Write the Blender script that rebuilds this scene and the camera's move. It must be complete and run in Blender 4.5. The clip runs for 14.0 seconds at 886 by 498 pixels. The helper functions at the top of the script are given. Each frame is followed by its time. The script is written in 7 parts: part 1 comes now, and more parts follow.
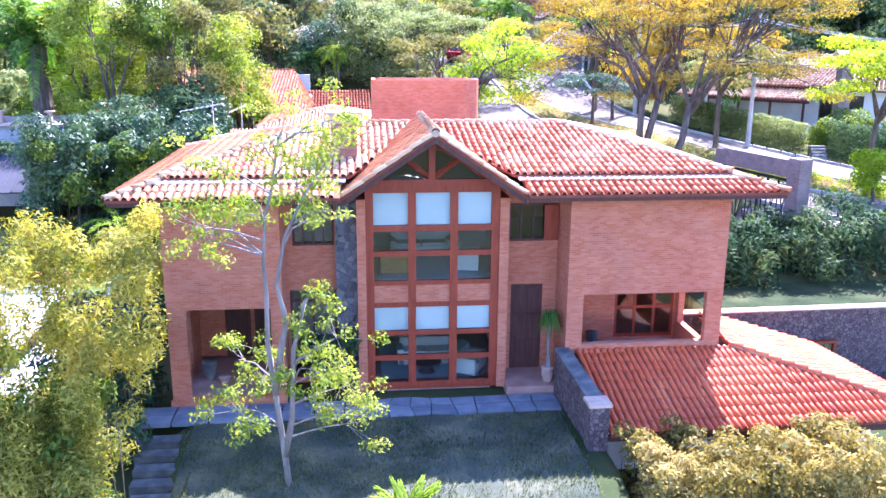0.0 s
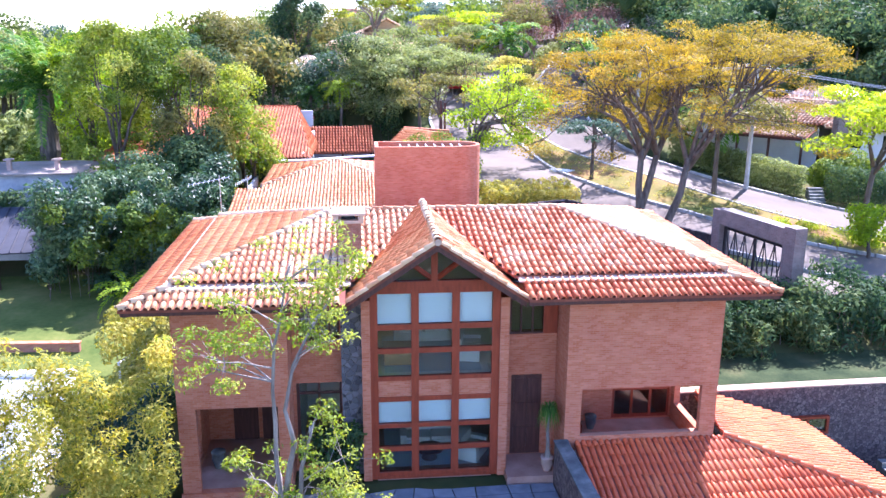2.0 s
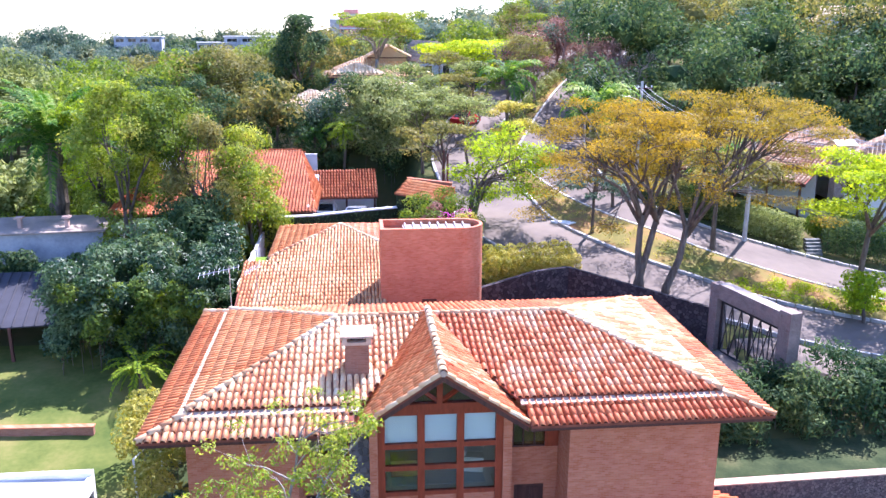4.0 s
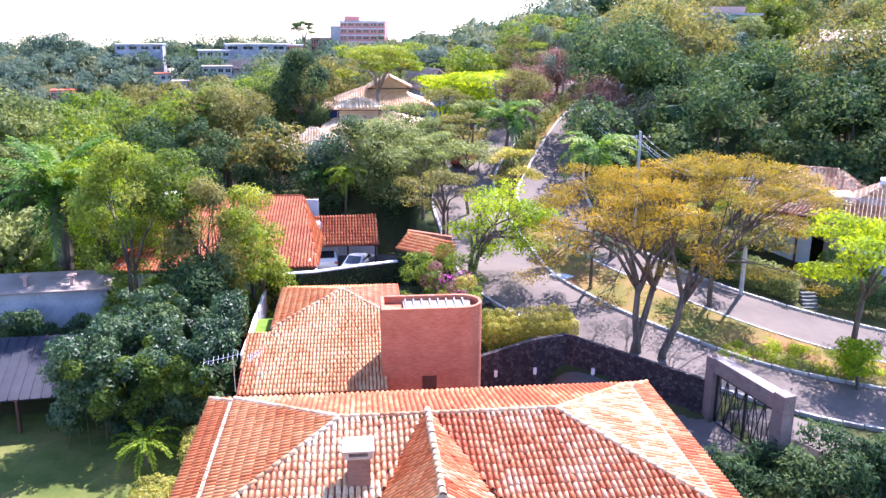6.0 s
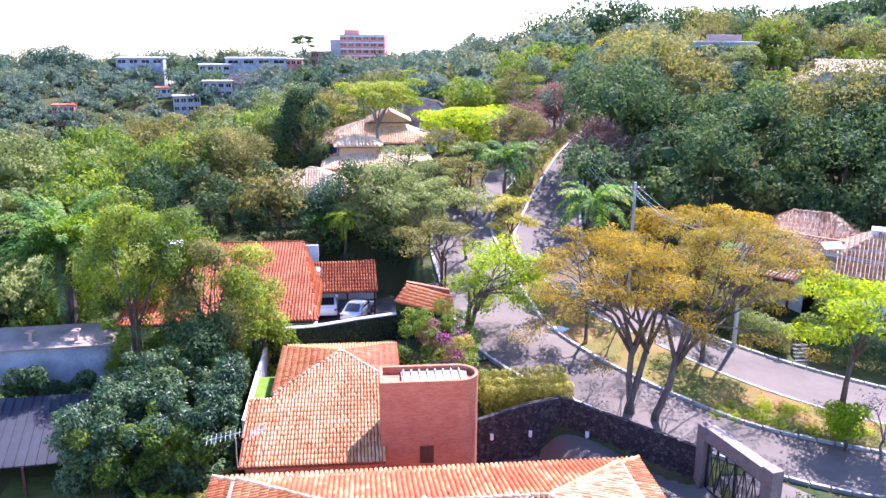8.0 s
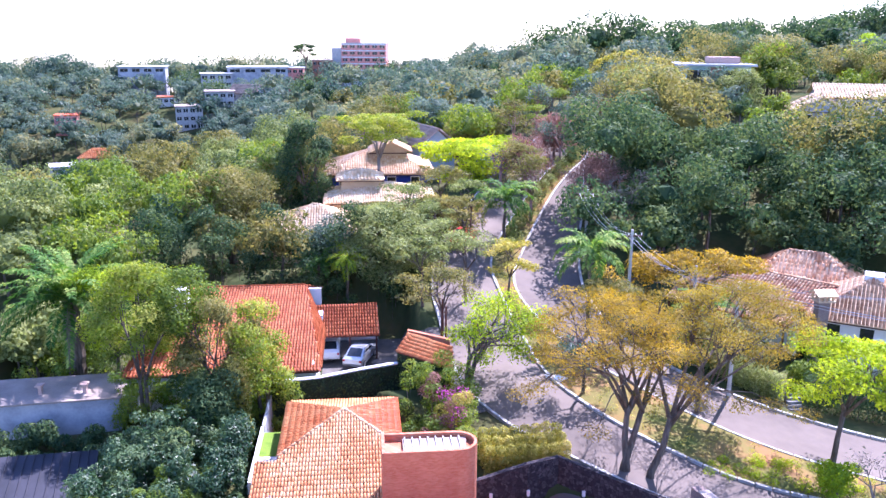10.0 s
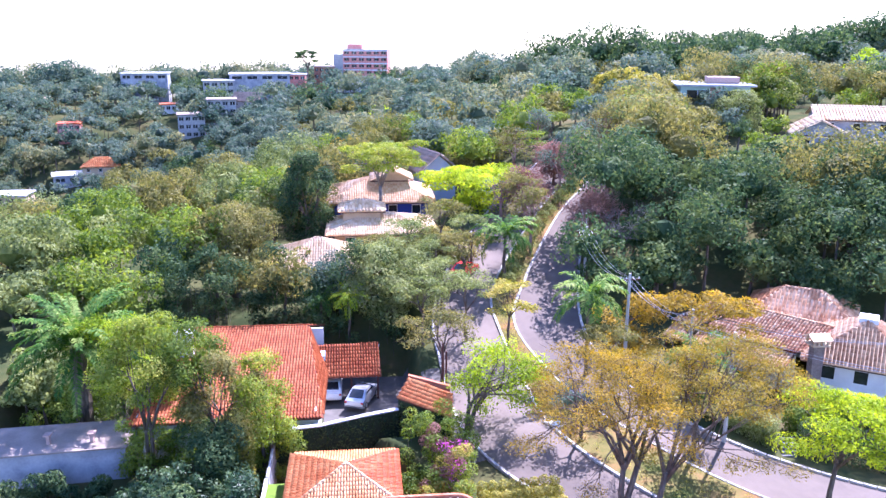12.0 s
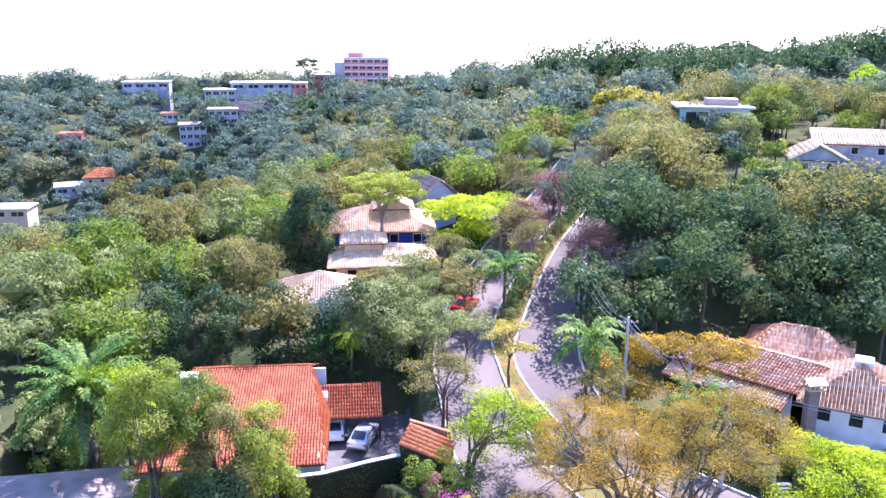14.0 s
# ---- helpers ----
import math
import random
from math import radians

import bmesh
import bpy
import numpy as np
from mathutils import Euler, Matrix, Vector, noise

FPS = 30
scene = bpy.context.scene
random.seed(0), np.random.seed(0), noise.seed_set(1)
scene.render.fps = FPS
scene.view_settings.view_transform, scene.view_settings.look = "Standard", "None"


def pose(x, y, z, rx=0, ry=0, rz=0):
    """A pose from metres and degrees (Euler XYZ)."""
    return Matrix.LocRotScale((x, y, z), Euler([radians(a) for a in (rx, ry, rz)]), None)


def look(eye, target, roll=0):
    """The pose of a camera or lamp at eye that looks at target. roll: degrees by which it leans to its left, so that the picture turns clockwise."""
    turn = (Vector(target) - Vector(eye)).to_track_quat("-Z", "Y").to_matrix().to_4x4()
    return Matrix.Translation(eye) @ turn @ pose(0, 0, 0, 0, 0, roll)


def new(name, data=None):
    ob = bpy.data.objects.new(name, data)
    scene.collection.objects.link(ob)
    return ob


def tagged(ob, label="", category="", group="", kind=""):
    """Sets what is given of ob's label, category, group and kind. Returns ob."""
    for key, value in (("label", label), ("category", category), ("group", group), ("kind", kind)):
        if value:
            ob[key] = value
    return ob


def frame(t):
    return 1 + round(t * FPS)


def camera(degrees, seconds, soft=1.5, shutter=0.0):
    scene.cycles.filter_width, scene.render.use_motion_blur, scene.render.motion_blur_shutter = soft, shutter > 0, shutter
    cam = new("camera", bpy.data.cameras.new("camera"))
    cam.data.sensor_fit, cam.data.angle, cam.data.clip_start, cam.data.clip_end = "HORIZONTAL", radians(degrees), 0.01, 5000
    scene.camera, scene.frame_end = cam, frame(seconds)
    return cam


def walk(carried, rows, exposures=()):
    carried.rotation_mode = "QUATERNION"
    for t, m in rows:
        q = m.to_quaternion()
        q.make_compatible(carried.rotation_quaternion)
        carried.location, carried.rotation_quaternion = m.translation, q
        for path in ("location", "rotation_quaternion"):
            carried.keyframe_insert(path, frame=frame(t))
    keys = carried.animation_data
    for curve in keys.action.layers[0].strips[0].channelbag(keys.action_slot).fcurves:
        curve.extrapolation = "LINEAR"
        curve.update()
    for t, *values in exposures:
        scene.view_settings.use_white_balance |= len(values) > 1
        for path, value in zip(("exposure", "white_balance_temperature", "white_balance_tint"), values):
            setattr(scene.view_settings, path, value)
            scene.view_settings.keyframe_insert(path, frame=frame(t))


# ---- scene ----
cam = camera(56.81, 14.0)
# seconds, eye x y z, then yaw, pitch and roll in degrees
PATH = [
    (0.0, 0.021, 0.195, 10.878, -5.948, -14.317, -0.386),
    (0.5, -0.010, 0.038, 11.688, -5.888, -14.306, -0.373),
    (1.0, 0.001, 0.094, 12.464, -5.863, -14.360, -0.356),
    (1.5, 0.006, 0.196, 13.270, -5.852, -14.456, -0.338),
    (2.0, -0.008, 0.293, 14.157, -5.851, -14.571, -0.317),
    (2.5, -0.009, 0.428, 15.203, -5.840, -14.720, -0.303),
    (3.0, -0.057, 0.468, 16.289, -5.811, -14.885, -0.287),
    (5.5, -0.156, 0.682, 21.671, -5.766, -15.317, -0.262),
    (6.0, -0.094, 0.867, 22.575, -5.742, -15.279, -0.288),
    (6.5, -0.085, 0.958, 23.409, -5.740, -15.157, -0.330),
    (7.0, -0.058, 0.927, 24.308, -5.749, -15.043, -0.373),
    (7.5, -0.029, 0.871, 25.262, -5.760, -14.959, -0.401),
    (8.0, -0.024, 0.760, 26.232, -5.758, -14.896, -0.411),
    (8.5, -0.031, 0.667, 27.260, -5.745, -14.888, -0.411),
    (9.0, -0.024, 0.627, 28.260, -5.723, -14.889, -0.403),
    (11.5, 0.034, 0.475, 33.360, -5.595, -15.091, -0.350),
    (12.0, 0.065, 0.553, 34.324, -5.566, -15.118, -0.350),
    (12.5, 0.038, 0.552, 35.335, -5.559, -15.129, -0.343),
    (13.0, -0.010, 0.618, 36.294, -5.560, -15.128, -0.338),
    (13.5, -0.009, 0.663, 37.236, -5.542, -15.127, -0.344),
    (14.0, 0.019, 0.624, 38.218, -5.518, -15.129, -0.356),
]
EXPOSURES = [(0.0, 2.83, 5180, 36), (1.5, 2.53, 5330, 33), (3.0, 2.2, 5480, 30), (6.0, 2.03, 5620, 32), (9.0, 2.03, 5420, 36), (14.0, 2.15, 5280, 40)]
walk(cam, [(t, pose(x, y, z, 90 + pitch, roll, yaw)) for t, x, y, z, yaw, pitch, roll in PATH], EXPOSURES)

# ---- light ----
SUN = Vector((0.465, 0.65, 1.0)).normalized()
world = bpy.data.worlds.new("world")
scene.world = world
world.use_nodes = True
wn = world.node_tree.nodes
sky = wn.new("ShaderNodeTexSky")
sky.sky_type, sky.sun_disc = "NISHITA", False
sky.sun_elevation, sky.sun_rotation = math.asin(SUN.z), math.atan2(SUN.x, SUN.y)
sky.air_density, sky.dust_density, sky.ozone_density = 1.0, 0.25, 3.0
wn["Background"].inputs["Strength"].default_value = 0.112
world.node_tree.links.new(sky.outputs[0], wn["Background"].inputs["Color"])
sun_data = bpy.data.lights.new("sun", "SUN")
sun_data.energy, sun_data.angle, sun_data.color = 4.4, radians(0.5), (1.0, 0.94, 0.84)
sun = new("sun", sun_data)
sun.matrix_world = look((60, 90, 140), (60 - SUN.x, 90 - SUN.y, 140 - SUN.z))


# ---- materials ----
def material(name, colours, scale=3.0, rough=0.8, bump=0.0, bump_scale=30.0, metal=0.0, island=0.0, objvar=0.0, detail=6.0, stretch=(1, 1, 1), spec=0.3):
    """Base colour ramp over noise at two scales, with fine relief."""
    m = bpy.data.materials.new(name)
    m.use_nodes = True
    n, l = m.node_tree.nodes, m.node_tree.links
    b = n["Principled BSDF"]
    b.inputs["Roughness"].default_value, b.inputs["Metallic"].default_value = rough, metal
    b.inputs["Specular IOR Level"].default_value = spec
    tc, mp = n.new("ShaderNodeTexCoord"), n.new("ShaderNodeMapping")
    mp.inputs["Scale"].default_value = stretch
    l.new(tc.outputs["Object"], mp.inputs["Vector"])
    a, c = n.new("ShaderNodeTexNoise"), n.new("ShaderNodeTexNoise")
    a.inputs["Scale"].default_value, a.inputs["Detail"].default_value = scale, detail
    c.inputs["Scale"].default_value, c.inputs["Detail"].default_value = scale * 11, 3
    l.new(mp.outputs[0], a.inputs["Vector"]), l.new(mp.outputs[0], c.inputs["Vector"])
    mix = n.new("ShaderNodeMath")
    mix.operation = "MULTIPLY_ADD"
    l.new(c.outputs["Fac"], mix.inputs[0])
    mix.inputs[1].default_value = 0.35
    sub = n.new("ShaderNodeMath")
    sub.operation = "MULTIPLY_ADD"
    l.new(a.outputs["Fac"], sub.inputs[0])
    sub.inputs[1].default_value, sub.inputs[2].default_value = 1.5, -0.42
    l.new(sub.outputs[0], mix.inputs[2])
    last = mix.outputs[0]
    for amount, kind, out in ((island, "ShaderNodeNewGeometry", "Random Per Island"), (objvar, "ShaderNodeObjectInfo", "Random")):
        if amount:
            g, ma = n.new(kind), n.new("ShaderNodeMath")
            ma.operation = "MULTIPLY_ADD"
            l.new(g.outputs[out], ma.inputs[0])
            ma.inputs[1].default_value = amount
            off = n.new("ShaderNodeMath")
            off.inputs[1].default_value = -amount / 2
            l.new(last, off.inputs[0]), l.new(off.outputs[0], ma.inputs[2])
            last = ma.outputs[0]
    ramp = n.new("ShaderNodeValToRGB")
    e = ramp.color_ramp.elements
    while len(e) < len(colours):
        e.new(0.5)
    for i, col in enumerate(colours):
        e[i].position = 0.15 + 0.7 * i / max(1, len(colours) - 1)
        e[i].color = (*col, 1)
    l.new(last, ramp.inputs[0]), l.new(ramp.outputs[0], b.inputs["Base Color"])
    if bump:
        bn, bp = n.new("ShaderNodeTexNoise"), n.new("ShaderNodeBump")
        bn.inputs["Scale"].default_value, bn.inputs["Detail"].default_value = bump_scale, 5
        l.new(mp.outputs[0], bn.inputs["Vector"])
        bp.inputs["Strength"].default_value, bp.inputs["Distance"].default_value = bump, 0.02
        l.new(bn.outputs["Fac"], bp.inputs["Height"]), l.new(bp.outputs[0], b.inputs["Normal"])
    return m


def leaf_material(name, colours, scale=0.35, through_light=0.38, gloss=0.1, rough=0.6, speckle=0.42):
    """Thin leaves: reflect, shine a little and let yellower light through."""
    m = material(name, colours, scale=scale, rough=rough, island=speckle, objvar=0.15, detail=2, spec=gloss)
    n, l = m.node_tree.nodes, m.node_tree.links
    b, out = n["Principled BSDF"], n["Material Output"]
    t, mx, hs = n.new("ShaderNodeBsdfTranslucent"), n.new("ShaderNodeMixShader"), n.new("ShaderNodeHueSaturation")
    mx.inputs[0].default_value = through_light
    hs.inputs["Hue"].default_value, hs.inputs["Saturation"].default_value, hs.inputs["Value"].default_value = 0.49, 1.2, 1.5
    l.new(b.inputs["Base Color"].links[0].from_socket, hs.inputs["Color"])
    l.new(hs.outputs[0], t.inputs["Color"])
    l.new(b.outputs[0], mx.inputs[1]), l.new(t.outputs[0], mx.inputs[2]), l.new(mx.outputs[0], out.inputs["Surface"])
    return m


def brick_material(name, c1, c2, mortar, width=0.22, height=0.065, along="x", noise_scale=1.3):
    m = material(name, [c1, c2], scale=noise_scale, rough=0.9, detail=4)
    n, l = m.node_tree.nodes, m.node_tree.links
    b = n["Principled BSDF"]
    tc, sep, com, bt = n.new("ShaderNodeTexCoord"), n.new("ShaderNodeSeparateXYZ"), n.new("ShaderNodeCombineXYZ"), n.new("ShaderNodeTexBrick")
    l.new(tc.outputs["Object"], sep.inputs[0])
    add = n.new("ShaderNodeMath")
    l.new(sep.outputs[0], add.inputs[0]), l.new(sep.outputs[1], add.inputs[1])
    l.new(add.outputs[0], com.inputs[0]), l.new(sep.outputs[2], com.inputs[1])
    l.new(com.outputs[0], bt.inputs["Vector"])
    bt.inputs["Scale"].default_value, bt.inputs["Brick Width"].default_value, bt.inputs["Row Height"].default_value = 1.0, width, height
    bt.inputs["Mortar Size"].default_value, bt.inputs["Mortar Smooth"].default_value, bt.inputs["Bias"].default_value = 0.006, 0.2, -0.1
    ramp = b.inputs["Base Color"].links[0].from_socket
    hs = n.new("ShaderNodeHueSaturation")
    hs.inputs["Value"].default_value, hs.inputs["Saturation"].default_value = 1.22, 0.9
    l.new(ramp, hs.inputs["Color"])
    l.new(ramp, bt.inputs["Color1"]), l.new(hs.outputs[0], bt.inputs["Color2"])
    bt.inputs["Mortar"].default_value = (*mortar, 1)
    l.new(bt.outputs["Color"], b.inputs["Base Color"])
    bp = n.new("ShaderNodeBump")
    bp.inputs["Strength"].default_value, bp.inputs["Distance"].default_value, bp.invert = 0.6, 0.01, True
    l.new(bt.outputs["Fac"], bp.inputs["Height"]), l.new(bp.outputs[0], b.inputs["Normal"])
    return m


def stone_material(name, colours, joint, scale=3.2):
    """Irregular stones: cells of their own tone with sunken joints."""
    m = material(name, colours, scale=2.0, rough=0.95)
    n, l = m.node_tree.nodes, m.node_tree.links
    b = n["Principled BSDF"]
    tc, v, v2 = n.new("ShaderNodeTexCoord"), n.new("ShaderNodeTexVoronoi"), n.new("ShaderNodeTexVoronoi")
    v.feature, v.inputs["Scale"].default_value = "DISTANCE_TO_EDGE", scale
    v2.inputs["Scale"].default_value = scale
    l.new(tc.outputs["Object"], v.inputs["Vector"]), l.new(tc.outputs["Object"], v2.inputs["Vector"])
    ramp = b.inputs["Base Color"].links[0].from_node
    l.new(v2.outputs["Color"], ramp.inputs[0])
    r2, mx = n.new("ShaderNodeValToRGB"), n.new("ShaderNodeMix")
    r2.color_ramp.elements[0].position, r2.color_ramp.elements[1].position = 0.02, 0.07
    mx.data_type = "RGBA"
    l.new(v.outputs["Distance"], r2.inputs[0]), l.new(r2.outputs[0], mx.inputs["Factor"])
    mx.inputs["A"].default_value = (*joint, 1)
    l.new(ramp.outputs[0], mx.inputs["B"]), l.new(mx.outputs["Result"], b.inputs["Base Color"])
    bp = n.new("ShaderNodeBump")
    bp.inputs["Strength"].default_value, bp.inputs["Distance"].default_value = 0.9, 0.05
    l.new(r2.outputs[0], bp.inputs["Height"]), l.new(bp.outputs[0], b.inputs["Normal"])
    return m


def glass_material(name):
    m = bpy.data.materials.new(name)
    m.use_nodes = True
    n, l = m.node_tree.nodes, m.node_tree.links
    g, t, mx, fr = n.new("ShaderNodeBsdfGlossy"), n.new("ShaderNodeBsdfTransparent"), n.new("ShaderNodeMixShader"), n.new("ShaderNodeFresnel")
    g.inputs["Roughness"].default_value, fr.inputs[0].default_value = 0.02, 1.5
    t.inputs["Color"].default_value = (0.86, 0.92, 0.92, 1)
    l.new(fr.outputs[0], mx.inputs[0]), l.new(t.outputs[0], mx.inputs[1]), l.new(g.outputs[0], mx.inputs[2])
    l.new(mx.outputs[0], n["Material Output"].inputs["Surface"])
    return m


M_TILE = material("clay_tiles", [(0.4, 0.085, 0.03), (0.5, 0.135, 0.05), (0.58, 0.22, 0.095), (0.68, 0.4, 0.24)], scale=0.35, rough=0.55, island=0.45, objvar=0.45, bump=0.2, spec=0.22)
# Cream base colour carries the sun glare of the front slope; caps share it.
M_TILE_CREAM = material("glare_cream_tiles", [(0.5, 0.185, 0.07), (0.64, 0.33, 0.15), (0.73, 0.47, 0.25), (0.79, 0.59, 0.37)], scale=0.5, rough=0.47, island=0.38, objvar=0.38, bump=0.2, spec=0.45)
M_TILE_TAN = material("tan_clay_tiles", [(0.56, 0.3, 0.15), (0.72, 0.46, 0.26), (0.8, 0.6, 0.4)], scale=0.6, rough=0.6, island=0.5, bump=0.2, spec=0.4)
M_TILE_RED = material("new_red_tiles", [(0.46, 0.07, 0.018), (0.55, 0.1, 0.027), (0.62, 0.16, 0.048)], scale=0.5, rough=0.5, island=0.2, objvar=0.2, bump=0.15, spec=0.4)
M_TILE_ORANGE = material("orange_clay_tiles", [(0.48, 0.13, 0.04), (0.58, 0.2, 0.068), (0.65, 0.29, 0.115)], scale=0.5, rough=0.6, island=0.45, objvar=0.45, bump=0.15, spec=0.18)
M_TILE_RUST = material("rust_red_tiles", [(0.33, 0.075, 0.026), (0.43, 0.115, 0.04), (0.52, 0.18, 0.07)], scale=0.5, rough=0.6, island=0.45, objvar=0.45, bump=0.15, spec=0.18)
M_TILE_PEACH = material("peach_clay_tiles", [(0.4, 0.125, 0.038), (0.5, 0.2, 0.068), (0.58, 0.28, 0.11), (0.65, 0.38, 0.18)], scale=0.5, rough=0.55, island=0.38, objvar=0.38, bump=0.2, spec=0.28)
M_TILE_OLD = material("weathered_tiles", [(0.36, 0.17, 0.085), (0.53, 0.3, 0.16), (0.7, 0.5, 0.32)], scale=0.7, rough=0.7, island=0.6, objvar=0.6, bump=0.2)
M_TILE_PALE = material("pale_clay_tiles", [(0.6, 0.37, 0.18), (0.77, 0.54, 0.31), (0.85, 0.68, 0.45)], scale=0.7, rough=0.6, island=0.5, bump=0.2, spec=0.4)
M_BED = material("tile_bed", [(0.15, 0.045, 0.028), (0.26, 0.08, 0.048)], scale=2, rough=0.9)
M_MORTAR = material("lime_mortar", [(0.42, 0.28, 0.2), (0.6, 0.45, 0.34)], scale=4, rough=0.9, bump=0.3)
M_BRICK = brick_material("red_brick", (0.39, 0.105, 0.048), (0.49, 0.165, 0.08), (0.45, 0.22, 0.14))
M_BRICK_OLD = brick_material("dark_brown_brick", (0.2, 0.085, 0.055), (0.32, 0.14, 0.09), (0.3, 0.19, 0.14))
M_BRICK_GREY = brick_material("grey_brick", (0.14, 0.1, 0.09), (0.25, 0.18, 0.155), (0.3, 0.26, 0.23), noise_scale=2.5)
M_WOOD = material("red_stained_wood", [(0.2, 0.036, 0.016), (0.33, 0.062, 0.028)], scale=2.5, rough=0.45, bump=0.15, stretch=(4, 4, 0.6))
M_DARKWOOD = material("dark_wood", [(0.05, 0.02, 0.018), (0.11, 0.045, 0.035)], scale=2.5, rough=0.55, bump=0.2, stretch=(5, 5, 0.5))
M_SLATE = stone_material("dark_slate_stone", [(0.07, 0.07, 0.08), (0.14, 0.14, 0.16), (0.24, 0.23, 0.25)], (0.22, 0.21, 0.2), 5.0)
# Stone tones lowered to hold the shade of the sunless yard wall face.
M_DARKSTONE = stone_material("shade_dark_stone", [(0.03, 0.025, 0.03), (0.055, 0.045, 0.05), (0.09, 0.075, 0.08)], (0.02, 0.018, 0.02), 4.5)
M_STONE = stone_material("rubble_stone", [(0.09, 0.065, 0.07), (0.16, 0.115, 0.11), (0.21, 0.16, 0.15)], (0.07, 0.055, 0.055), 8.0)
M_GREYSTONE = material("grey_stone", [(0.07, 0.075, 0.075), (0.13, 0.135, 0.13), (0.22, 0.22, 0.21)], scale=2.5, rough=0.9, bump=0.5, spec=0.12)
M_PAVER = material("slate_paving", [(0.13, 0.15, 0.18), (0.24, 0.26, 0.29)], scale=2.0, rough=0.8, bump=0.3, objvar=0.5, spec=0.12)
M_FLOOR = material("terracotta_floor", [(0.3, 0.16, 0.12), (0.45, 0.28, 0.22)], scale=1.8, rough=0.7, bump=0.1)
M_WHITE = material("white_render", [(0.62, 0.62, 0.62), (0.8, 0.8, 0.79)], scale=0.8, rough=0.85, bump=0.15)
# Greyed white: stains on near walls, painted shade on the backlit far houses.
M_STAINED_SHADED = material("stained_shaded_white_wall", [(0.2, 0.21, 0.23), (0.36, 0.37, 0.4), (0.52, 0.52, 0.53)], scale=0.5, rough=0.9, bump=0.2)
M_PLASTER = material("interior_plaster", [(0.68, 0.63, 0.54), (0.78, 0.73, 0.65)], scale=0.8, rough=0.9)
M_BEIGE = material("ochre_render", [(0.5, 0.36, 0.22), (0.62, 0.48, 0.32)], scale=0.8, rough=0.9)
M_BLIND = material("white_roller_blind", [(0.74, 0.76, 0.78), (0.82, 0.83, 0.84)], scale=1.0, rough=0.8)
M_FABRIC = material("cream_upholstery", [(0.6, 0.57, 0.5), (0.74, 0.71, 0.65)], scale=3, rough=0.95)
M_TEAL = material("grey_blue_rug", [(0.42, 0.48, 0.52), (0.55, 0.6, 0.62)], scale=4, rough=1)
M_OAK = material("honey_wood", [(0.3, 0.15, 0.05), (0.46, 0.26, 0.1)], scale=3, rough=0.5, stretch=(1, 5, 5))
M_GLASS = glass_material("clear_glass")
M_IRON = material("black_iron", [(0.015, 0.015, 0.017), (0.04, 0.04, 0.042)], scale=6, rough=0.5, metal=0.3)
M_STEEL = material("galvanised_steel", [(0.4, 0.41, 0.42), (0.6, 0.6, 0.6)], scale=6, rough=0.4, metal=0.8)
M_CONCRETE = material("concrete", [(0.33, 0.32, 0.31), (0.5, 0.49, 0.47)], scale=1.5, rough=0.9, bump=0.2)
M_ROOFGREY = material("fibre_cement_roof", [(0.2, 0.16, 0.135), (0.36, 0.29, 0.245)], scale=0.6, rough=0.9, bump=0.2)
M_ROOFWHITE = material("pale_fibre_cement", [(0.36, 0.36, 0.37), (0.56, 0.56, 0.56)], scale=0.8, rough=0.8, bump=0.15)
# Near-black sheet colour replaces the tree shade missing on the shed roof.
M_ROOFDARK = material("shade_dark_sheet_roof", [(0.014, 0.016, 0.024), (0.035, 0.036, 0.05)], scale=0.7, rough=0.75, bump=0.1)
M_ASPHALT = material("grey_asphalt", [(0.1, 0.084, 0.073), (0.145, 0.12, 0.103), (0.19, 0.157, 0.133)], scale=0.12, rough=0.9, bump=0.3, bump_scale=60, detail=8, spec=0.12)
M_KERB = material("whitewashed_kerb", [(0.26, 0.25, 0.23), (0.5, 0.48, 0.45)], scale=1.2, rough=0.9, bump=0.3)
M_PAVEMENT = material("pavement", [(0.08, 0.076, 0.07), (0.14, 0.13, 0.12)], scale=0.9, rough=0.9, bump=0.3, spec=0.12)
M_GROUND = material("garden_ground", [(0.03, 0.045, 0.02), (0.05, 0.065, 0.026), (0.085, 0.085, 0.035), (0.12, 0.095, 0.05)], scale=0.14, rough=1.0, bump=0.8, bump_scale=12, detail=9, spec=0.03)
M_LAWN = material("lawn", [(0.05, 0.062, 0.045), (0.09, 0.1, 0.07), (0.19, 0.175, 0.105)], scale=0.9, rough=1.0, bump=0.6, bump_scale=50, detail=8, spec=0.03)
# Darker copy of the lawn; the bank's shade is painted into its colours.
M_LAWN_SHADY = material("shaded_lawn", [(0.022, 0.034, 0.018), (0.045, 0.06, 0.028), (0.085, 0.09, 0.042)], scale=0.7, rough=1.0, bump=0.6, bump_scale=50, detail=8, spec=0.03)
M_LAWN2 = material("dry_lawn", [(0.05, 0.08, 0.02), (0.11, 0.13, 0.034), (0.19, 0.17, 0.06)], scale=0.4, rough=1.0, bump=0.5, bump_scale=50, spec=0.03)
M_TURF = material("green_turf", [(0.09, 0.16, 0.025), (0.16, 0.24, 0.04)], scale=2.0, rough=1.0, bump=0.5, bump_scale=50, spec=0.03)
M_VERGE = material("median_soil_and_grass", [(0.07, 0.1, 0.025), (0.17, 0.14, 0.05), (0.29, 0.14, 0.075)], scale=0.35, rough=1.0, bump=0.8, bump_scale=20, spec=0.03)
M_BARK = material("grey_bark", [(0.055, 0.042, 0.032), (0.115, 0.09, 0.07), (0.19, 0.155, 0.12)], scale=3, rough=0.95, bump=0.6, stretch=(2, 2, 0.4))
